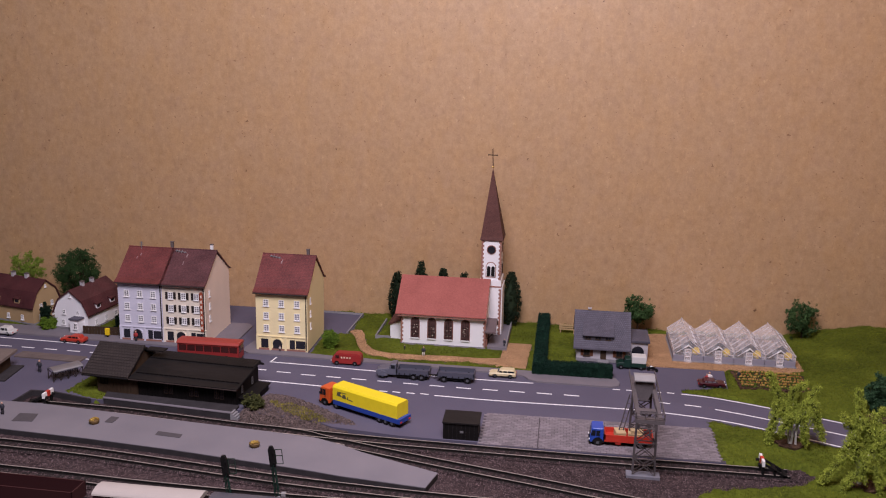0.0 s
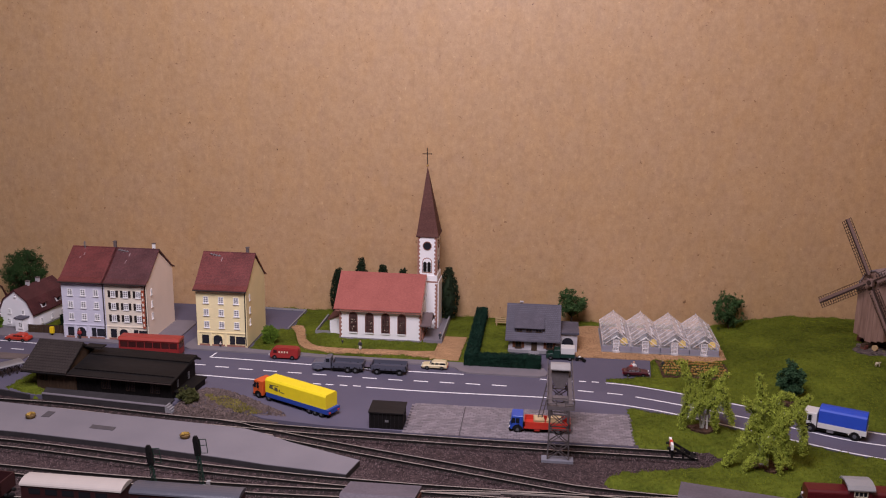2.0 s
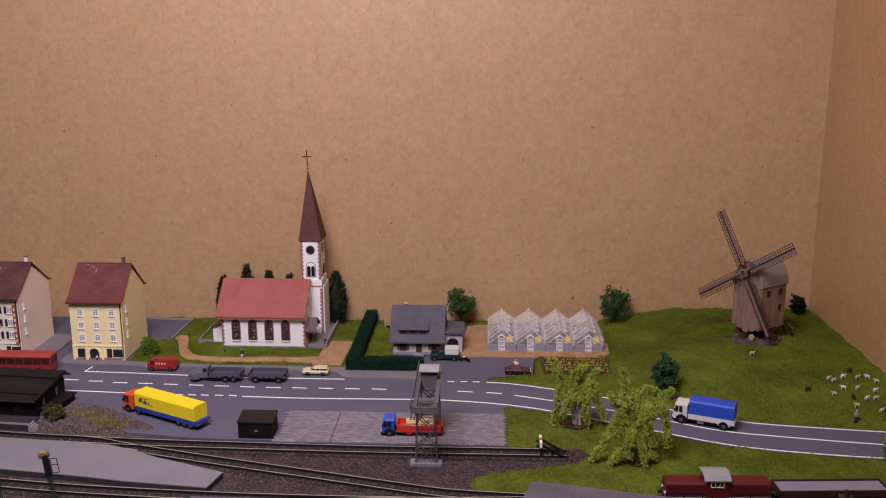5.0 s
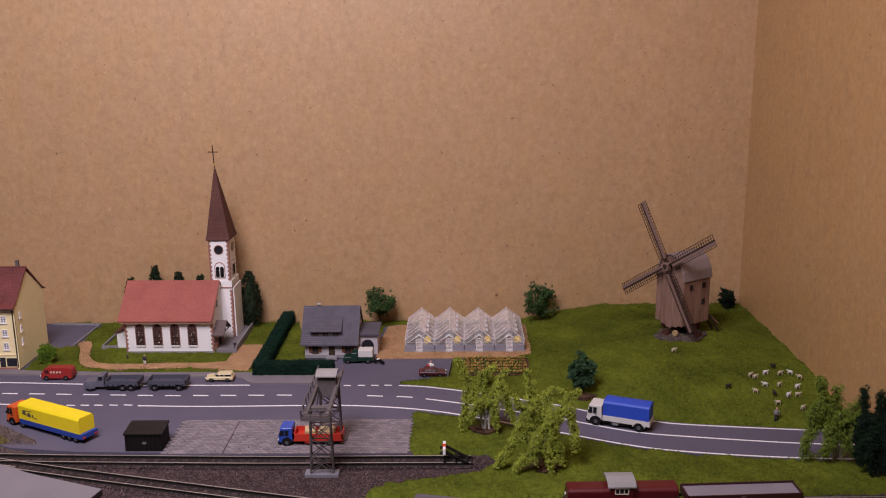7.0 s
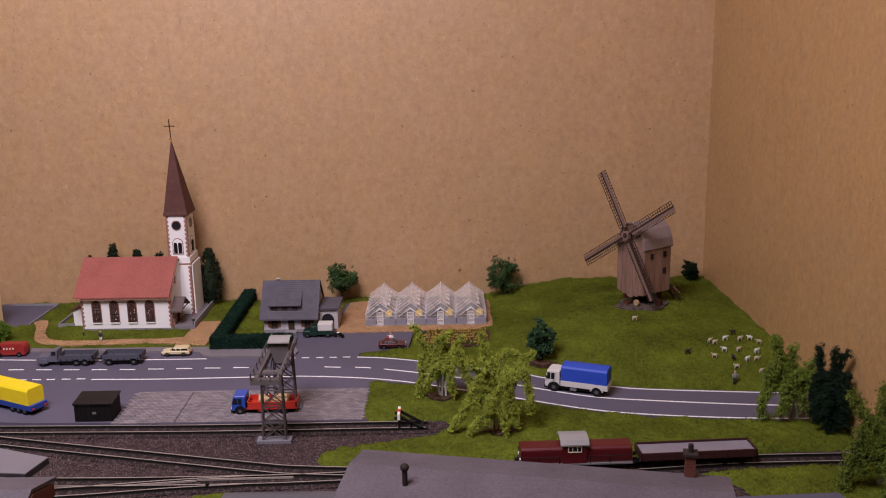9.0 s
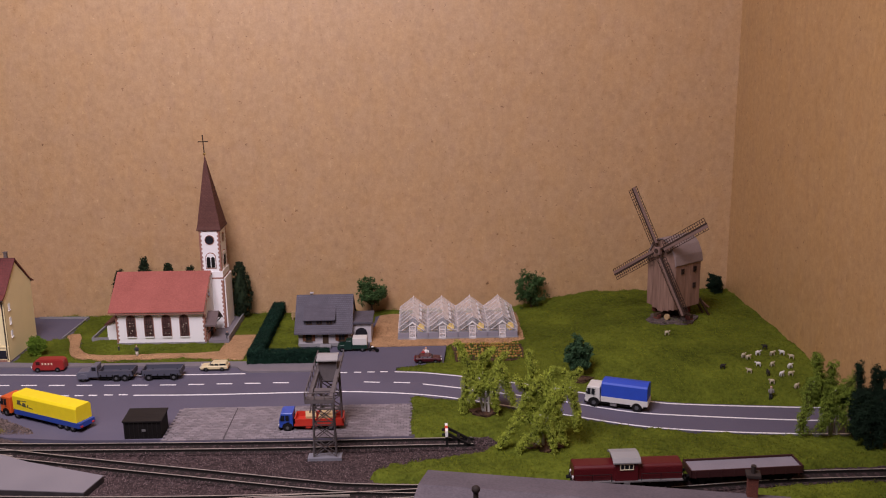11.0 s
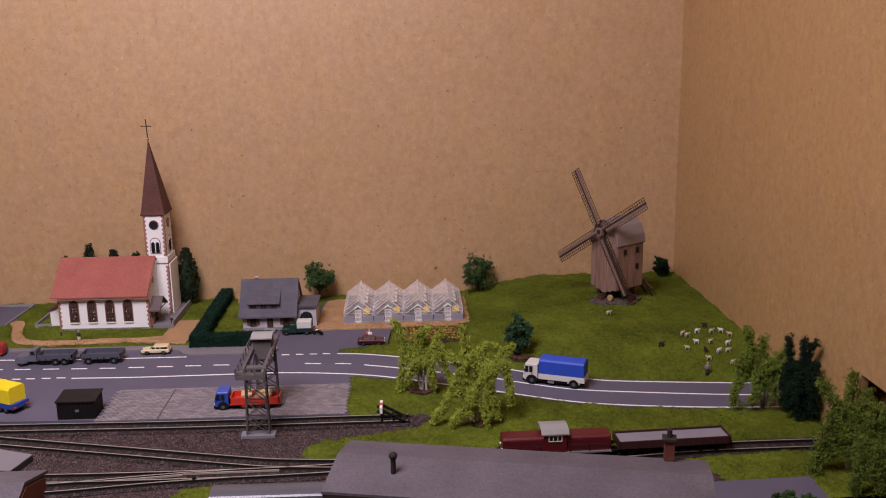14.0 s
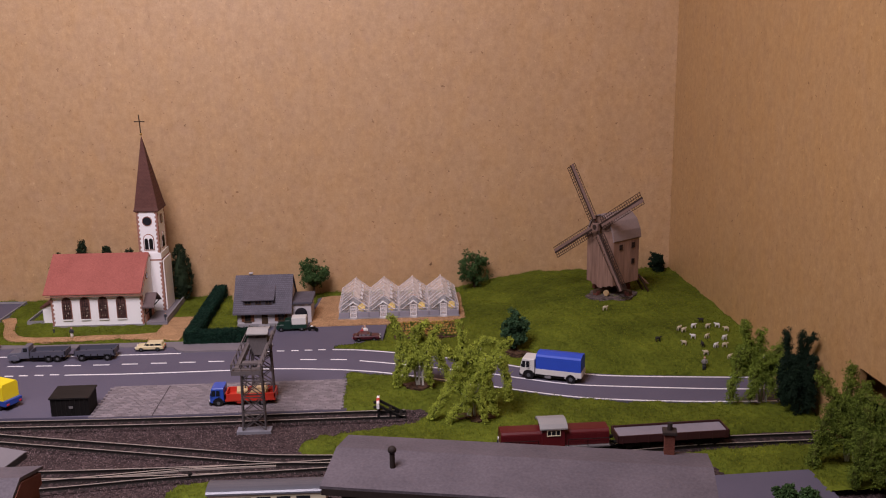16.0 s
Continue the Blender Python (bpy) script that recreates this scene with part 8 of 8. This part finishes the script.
weeping_tree(208.0, 369.8, 0.6, [(-9, 1, 30, -15, 2, 41), (-8, 0, 27, -12, 0, 1), (-1, 1, 33, 6, 2, 37), (8, 1, 27, 16, -2, 6), (5, -4, 22, 6, -6, 3), (-4, -5, 19, -7, -6, 8), (1, 7, 29, 4, 9, 18), (9, 2, 30, 12, 3, 34)],
             11, "yellow-green weeping birch beside the road", fat=1.05)
weeping_tree(233.0, 327.5, 0.6, [(-3, 4, 38, -4, 5, 49), (7, 3, 40, 15, 3, 38), (14, 1, 34, 22, 0, 41), (16, -2, 33, 20, -4, 10), (-6, -2, 28, -10, -3, 19), (-8, -3, 18, -20, -5, 2), (0, -7, 20, -3, -10, 7),
                                 (-3, -8, 11, -12, -10, 1), (6, -3, 26, 13, -5, 3), (3, -7, 14, 8, -10, 2), (1, 1, 35, -5, -2, 30), (8, -2, 32, 8, -6, 17), (-7, 2, 30, -11, 2, 37), (4, 4, 30, 10, 8, 16)],
             12, "large yellow-green weeping birch on the verge", fat=1.1)
weeping_tree(386.0, 333.0, 0.6, [(-8, 1, 36, -12, 1, 45), (-11, 0, 30, -17, -2, 2), (-1, 3, 33, 0, 3, 39), (6, 1, 27, 11, 0, 32), (9, -2, 24, 12, -3, 4), (-1, -3, 27, -8, -5, 4), (2, -4, 18, 3, -6, 8), (-5, 3, 28, -8, 5, 14), (3, 0, 24, 5, 2, 12), (-4, -1, 22, -5, -3, 10)],
             13, "green weeping birch at the road's end", leaf_mat("green_birch_foliage", (0.105, 0.155, 0.022), (0.20, 0.26, 0.036)), fat=1.5)
weeping_tree(399.0, 262.5, 0.6, [(-8, 0, 32, -15, 2, 42), (-10, -2, 27, -18, -4, 1), (-1, 2, 38, 0, 2, 46), (5, 0, 32, 6, 0, 38), (0, -4, 29, -6, -6, 12), (4, -4, 25, 5, -6, 8), (-5, -2, 31, -9, -5, 18),
                                 (4, 2, 30, 6, -6, 22), (3, -5, 19, 2, -7, 6), (-3, -6, 24, -4, -8, 9), (5, -8, 30, 6, -14, 14), (-7, -3, 22, -12, -5, 8), (1, -8, 36, 2, -14, 34)],
             14, "tall green weeping birch in front of the panel", leaf_mat("green_willow_foliage", (0.075, 0.115, 0.015), (0.14, 0.18, 0.026)), fat=1.55)
weeping_tree(403.0, 241.0, 0.6, [(-6, 0, 30, -10, 0, 36), (-9, -2, 25, -13, -4, 2), (0, 2, 32, 1, 2, 38), (-2, -6, 26, -5, -9, 5), (3, -4, 22, 4, -8, 5), (-5, 4, 28, -8, 8, 12), (-6, -4, 24, -9, -8, 10), (1, -6, 30, 2, -12, 20)],
             24, "green weeping birch in front of the panel", leaf_mat("green_willow_leaves", (0.07, 0.11, 0.015), (0.13, 0.17, 0.026)), fat=1.55)
weeping_tree(396.5, 329.0, 0.6, [(0, 0, 30, 0, 0, 41), (-2, -2, 22, -3, -3, 4), (4, 0, 26, 6, 0, 20), (2, -3, 16, 4, -4, 2), (0, 1, 24, -2, 2, 12), (5, -3, 24, 8, -5, 6), (1, -4, 26, 2, -6, 12)], 15, "dark green plumed tree near the panel", M_LEAF_DARK, M_BARK, 1.0, M_LEAF_DARK)
weeping_tree(399.5, 318.0, 0.6, [(0, 0, 34, -1, 0, 43), (2, 0, 36, 4, -4, 43), (3, -3, 30, 4, -9, 32), (-5, 1, 28, -9, 2, 26), (2, -5, 22, 3, -8, 6), (-3, -3, 20, -4, -4, 2), (2, -3, 13, 2, -5, 2), (-2, -2, 26, -6, -5, 10), (1, -6, 28, 2, -11, 14), (-6, 0, 20, -8, 0, 4)], 31, "dark green plumed tree near the panel", M_LEAF_DARK, M_BARK, 1.0, M_LEAF_DARK)
bushy_tree(402.0, 252.0, 0.6, 34, 5.0, 33, "dark green tree close to the panel", M_LEAF_DARK, 0.1, clumps=50)
bushy_tree(267.4, 415.4, hz1(267.4, 415.4), 24, 7.2, 18, "dark green round bush on brown soil", leaf_mat("bluish_foliage", (0.022, 0.055, 0.026), (0.05, 0.10, 0.045)), 0.08, "bush", leaf=1.0, clumps=60)
bushy_tree(136.0, 553.0, 1.0, 28.5, 11.5, 19, "mid-green round tree behind the bungalow", M_LEAF_MID, 0.3)
bushy_tree(356.0, 227.0, 0.4, 7.5, 5.0, 35, "low dark green shrub on the paved yard", M_LEAF_MID, 0.05, "bush", clumps=26)
bushy_tree(366.0, 224.5, 0.4, 7.0, 4.5, 36, "low dark green shrub on the paved yard", M_LEAF_MID, 0.05, "bush", clumps=24)
bushy_tree(254.0, 552.0, hz1(254.0, 552.0), 27.0, 13.0, 20, "mid-green round tree beside the greenhouses", M_LEAF_MID, 0.15)
bushy_tree(390.5, 553.0, hz1(390.5, 553.0), 14.0, 6.0, 21, "dark green ball bush beside the mill", M_LEAF_DARK, 0.05, "bush", clumps=36)
bushy_tree(-81.0, 479.5, 1.0, 11.5, 5.6, 22, "bright green clipped bush beside the corner house", M_LEAF_GARDEN, 0.05, "bush", clumps=40)
bushy_tree(-297.0, 535.0, 1.0, 48, 17, 23, "large dark green tree behind the cottages", leaf_mat("broad_tree_foliage", (0.020, 0.046, 0.014), (0.038, 0.074, 0.022)), 0.2, clumps=190, leaf=0.6)
bushy_tree(-341.0, 537.0, 1.0, 43, 13.5, 25, "light green open tree behind the cottage", leaf_mat("light_tree_foliage", (0.12, 0.19, 0.025), (0.20, 0.27, 0.036)), 0.42, clumps=34, leaf=0.75)
bushy_tree(-298.5, 489.0, 1.0, 17, 4.2, 26, "dark green columnar bush in the garden", M_LEAF_DARK, 0.05, "bush", clumps=30)
bushy_tree(-294.0, 483.5, 1.0, 8, 6.0, 27, "light green low shrub in the garden", M_LEAF_GARDEN, 0.05, "bush", clumps=30)
bushy_tree(-241.0, 493.0, 1.0, 12, 5.0, 28, "dark green shrub beside the town house", M_LEAF_DARK, 0.05, "bush", clumps=30)
bushy_tree(-100.0, 369.0, -2.0, 11, 6.0, 29, "olive shrub beside the goods shed", leaf_mat("olive_foliage", (0.05, 0.06, 0.02), (0.09, 0.09, 0.03)), 0.05, "bush", clumps=26)
for k, (x, hgt) in enumerate(((-47.0, 37.5), (-28.5, 46.0), (-11.5, 42.0), (4.5, 39.5), (40.5, 42.0))):
    t = thing("columnar_yew", x, 553.5, 0.8, 0, "slim dark columnar yew behind the church", "tree", "row of yews")
    rng = np.random.default_rng(40 + k)
    part("trunk", rod(B(), (0, 0, -1), (0, 0, hgt * 0.9), 0.9, 6, 0.3), M_BARK, t)
    pts = []
    for zz in np.linspace(hgt * 0.06, hgt * 0.99, 46):
        rr = (7.0 if x > 30 else 5.4) * math.sin(math.pi * min(0.97, (zz / hgt) ** 0.8)) ** 0.7 + 0.4
        for q in range(7):
            a = rng.uniform(0, 6.28)
            pts.append((rr * math.cos(a), rr * math.sin(a), zz + rng.normal(0, 0.6)))
    v, f = leaves(pts, 0.62, 16, 0.6, rng)
    soup("crown", v, f, M_LEAF_YEW, t, "dense dark foliage")
    part("inner_growth", lathe(B(), [(1.0, 0.5), ((5.2 if x > 30 else 3.8), hgt * 0.3), ((4.8 if x > 30 else 3.6), hgt * 0.6), (0.6, hgt * 0.93)], 10), M_LEAF_YEW, t)


def hedge(outline_boxes, label, seed):
    rng = np.random.default_rng(seed)
    t = thing("hedge", 0, 0, 0, 0, label, "hedge")
    bm, pts = B(), []
    for x0, x1, y0, y1, hgt in outline_boxes:
        box(bm, x0 + 0.6, x1 - 0.6, y0 + 0.6, y1 - 0.6, 0.3, hgt - 0.7, 0.5)
        for q in range(int(((x1 - x0) + (y1 - y0)) * 60)):
            face = rng.integers(0, 5)
            p = [rng.uniform(x0, x1), rng.uniform(y0, y1), rng.uniform(0.5, hgt)]
            if face == 0:
                p[2] = hgt
            elif face == 1:
                p[0] = x0
            elif face == 2:
                p[0] = x1
            elif face == 3:
                p[1] = y0
            else:
                p[1], p[2] = p[1], hgt
            pts.append(p)
    part("hedge_core", bm, M_LEAF_HEDGE, t)
    v, f = leaves(pts, 0.42, 5, 0.4, rng)
    soup("hedge_leaves", v, f, M_LEAF_HEDGE, t)


hedge([(62.5, 113, 454.0, 461.5, 8.5), (62.5, 70.0, 461.5, 566, 8.5)], "dark green clipped hedge round the bungalow garden", 51)

# flower bed rows
M_BLOOM_ORANGE = surface("orange_blossom", (0.34, 0.11, 0.04), 0.8, var=0.4, fine=300, coarse=500, second=(0.42, 0.30, 0.08))
M_BLOOM_RED = surface("red_blossom", (0.22, 0.035, 0.02), 0.8, var=0.4, fine=300, coarse=500, second=(0.4, 0.26, 0.06))
for row in range(6):
    rng = np.random.default_rng(60 + row)
    yy = 455.5 + 5.0 * row
    t = thing("flower_row", 217, yy, 1.2, 0, "row of orange and green bedding plants in soil", "plants", "rows of the flower bed")
    bm = B()
    for k in range(30):
        if rng.uniform() < 0.12:
            continue
        ball(bm, (-20.5 + 1.4 * k + rng.normal(0, 0.3), rng.normal(0, 0.35), 1.2 + rng.uniform(0, 0.6)), rng.uniform(0.5, 0.85), n=6)
    part("blossoms", bm, M_BLOOM_RED if row % 3 == 1 else M_BLOOM_ORANGE, t, "small orange blossoms")
    v, f = leaves([(-21 + 0.7 * k, rng.normal(0, 0.5), 0.8) for k in range(60)], 0.55, 4, 0.4, rng)
    soup("foliage", v, f, M_LEAF_GARDEN, t)

# garden fence and yellow bin beside the cottage
fc = thing("garden_fence", -263.5, 476.0, 1.1, 2, "dark wooden garden fence by the pavement", "fence")
for k in range(14):
    part("slat", box(B(), 2.2 * k, 2.2 * k + 1.9, 0, 0.5, 0, 6.0), M_TIMBER_BROWN, fc)
part("rail", box(B(), 0, 31, 0.5, 1.0, 4.2, 5.0), M_TIMBER_BROWN, fc)
bn = thing("yellow_bin", -243.0, 472.5, 1.1, 0, "small yellow post box beside the fence", "box")
part("box", box(B(), -1.5, 1.5, -1.2, 1.2, 1.5, 6.4, 0.4), M_YELLOWFLOWER, bn)
part("stand", box(B(), -0.5, 0.5, -0.5, 0.5, 0, 1.6), M_CHASSIS, bn)
# low timber stack on the forecourt
M_ISLAND = surface("grey_brown_planking", (0.15, 0.118, 0.108), 0.85, var=0.2)
tb = thing("loading_plank", -262, 428.5, 0, -3, "low brown planked traffic island beside the street", "island")
for k in range(4):
    part("plank", box(B(), -24, 24, -5 + 2.6 * k, -2.6 + 2.6 * k, 0, 0.9), M_ISLAND, tb)
# brown soil under the roadside trees
for x, y, r_ in ((208, 370, 8), (235, 327, 10), (269, 412, 8)):
    if r_:
        outline = [(x + r_ * (1 + 0.18 * math.sin(5 * a + x)) * math.cos(a), y + 0.7 * r_ * (1 + 0.15 * math.cos(4 * a)) * math.sin(a)) for a in np.linspace(0, 2 * math.pi, 22)[:-1]]
        zz = hz1(float(x), float(y))
        structure("tree_soil", flat(outline, zz - 1.5, zz + 0.75), M_SOIL, "brown soil under a tree", "soil")
outline = [(340 + 17 * (1 + 0.14 * math.sin(4 * a)) * math.cos(a), 480 + 13 * (1 + 0.12 * math.cos(5 * a)) * math.sin(a)) for a in np.linspace(0, 2 * math.pi, 26)[:-1]]
structure("mill_gravel", flat(outline, hz1(340.0, 480.0) - 3, hz1(340.0, 480.0) + 0.5), M_SCRUB, "trodden grey-brown ground under the mill", "soil")
# loose stones and weeds on the scrub
sx, sy = RNG.uniform(-112, -33, 11000), RNG.uniform(349, 393, 11000)
ok = outside(sx, sy, SCRUB) < 0.6
sx, sy = sx[ok], sy[ok]
n = len(sx)
r, ang = RNG.uniform(0.25, 0.7, n), RNG.uniform(0, 6.28, n)
bank = np.interp(sy, (350.5, 359.0), (-1.75, 0.4))
cor = [np.stack([sx + r * np.cos(ang + 2.1 * k), sy + r * np.sin(ang + 2.1 * k), bank], -1) for k in range(3)]
cor.append(np.stack([sx, sy, bank + 0.1 + r * 0.9], -1))
b4 = np.arange(n)[:, None] * 4
f = np.concatenate([b4 + np.array([0, 1, 3]), b4 + np.array([1, 2, 3]), b4 + np.array([2, 0, 3])])
M_SCRUBSTONE = island_tint(surface("scrub_stone", (0.085, 0.06, 0.052), 0.9, var=0.25, fine=2000, coarse=200, second=(0.15, 0.11, 0.10)), 0.35, 1.6)
tagged(soup("scrub_stones", np.stack(cor, 1).reshape(-1, 3), f, M_SCRUBSTONE), "loose pinkish-grey stones on the scrub", "gravel", "", "stuff")
sx, sy = RNG.uniform(-112, -36, 9500), RNG.uniform(351, 393, 9500)
keepw = (outside(sx, sy, SCRUB) < -1) & (((sx + 72) / 20) ** 2 + ((sy - 368 + 0.55 * (sx + 72)) / 7) ** 2 + 0.5 * np.sin(sx * 0.5) * np.sin(sy * 0.6) < 0.9)
v, f = spikes(sx[keepw], sy[keepw], np.full(keepw.sum(), 0.6), 1.0, 0.3, 0.5)
tagged(soup("weeds", v, f, leaf_mat("weed_foliage", (0.15, 0.145, 0.025), (0.24, 0.20, 0.04))), "low yellow-green weeds on the scrub", "weeds", "", "stuff")

# ---- paving blocks of the loading yard ----
structure("paving_bed", flat([(36.5, 343.4), (169.2, 343.4), (169.2, 386.2), (36.5, 384.5)], -0.5, 0.12), M_JOINT, "dark joints of the paved loading yard", "pavement")
yard = thing("block_paving", 0, 0, 0, 0, "grey block paving of the loading yard", "paving", "", "structure")
BW, BD = 3.35, 2.15
block = box(B(), -BW / 2 + 0.13, BW / 2 - 0.13, -BD / 2 + 0.12, BD / 2 - 0.12, -0.2, 0.45, 0.0)
BLOCK = bpy.data.meshes.new("paving_block")
block.to_mesh(BLOCK)
block.free()
BLOCK.transform(Matrix.Scale(MM, 4))
BLOCK.materials.append(M_BRICK)
rest_v, rest_f, made = [], [], 0
rng = np.random.default_rng(3)
for row in range(20):
    yy = 344.6 + BD * row
    for col in range(41):
        xx = 37.8 + BW * (col + 0.5 * (row % 2))
        if xx > 168.4:
            continue
        zz = rng.normal(0, 0.05)
        if row < 9 and xx > 50 and made < 300:
            ob = new("paving_block", BLOCK)
            ob.parent = yard
            ob.matrix_basis = pose(xx * MM, yy * MM, zz * MM, rng.normal(0, 0.8), rng.normal(0, 0.8), rng.normal(0, 0.6))
            made += 1
        else:
            b0 = len(rest_v)
            hx, hy = BW / 2 - 0.13, BD / 2 - 0.12
            for z in (-0.2, 0.45 + zz):
                rest_v += [(xx - hx, yy - hy, z), (xx + hx, yy - hy, z), (xx + hx, yy + hy, z), (xx - hx, yy + hy, z)]
            for q in ((4, 5, 6, 7), (0, 1, 5, 4), (1, 2, 6, 5), (2, 3, 7, 6), (3, 0, 4, 7)):
                rest_f.append([b0 + i for i in q])
more = soup("paving_blocks", rest_v, rest_f, M_BRICKS, yard)
more["kind"] = "stuff"
bm = box(B(), 68.7, 69.3, 343.5, 384.6, -0.2, 0.56)
part("drain_channel", bm, M_JOINT, yard, "narrow dark drain channel across the paving")
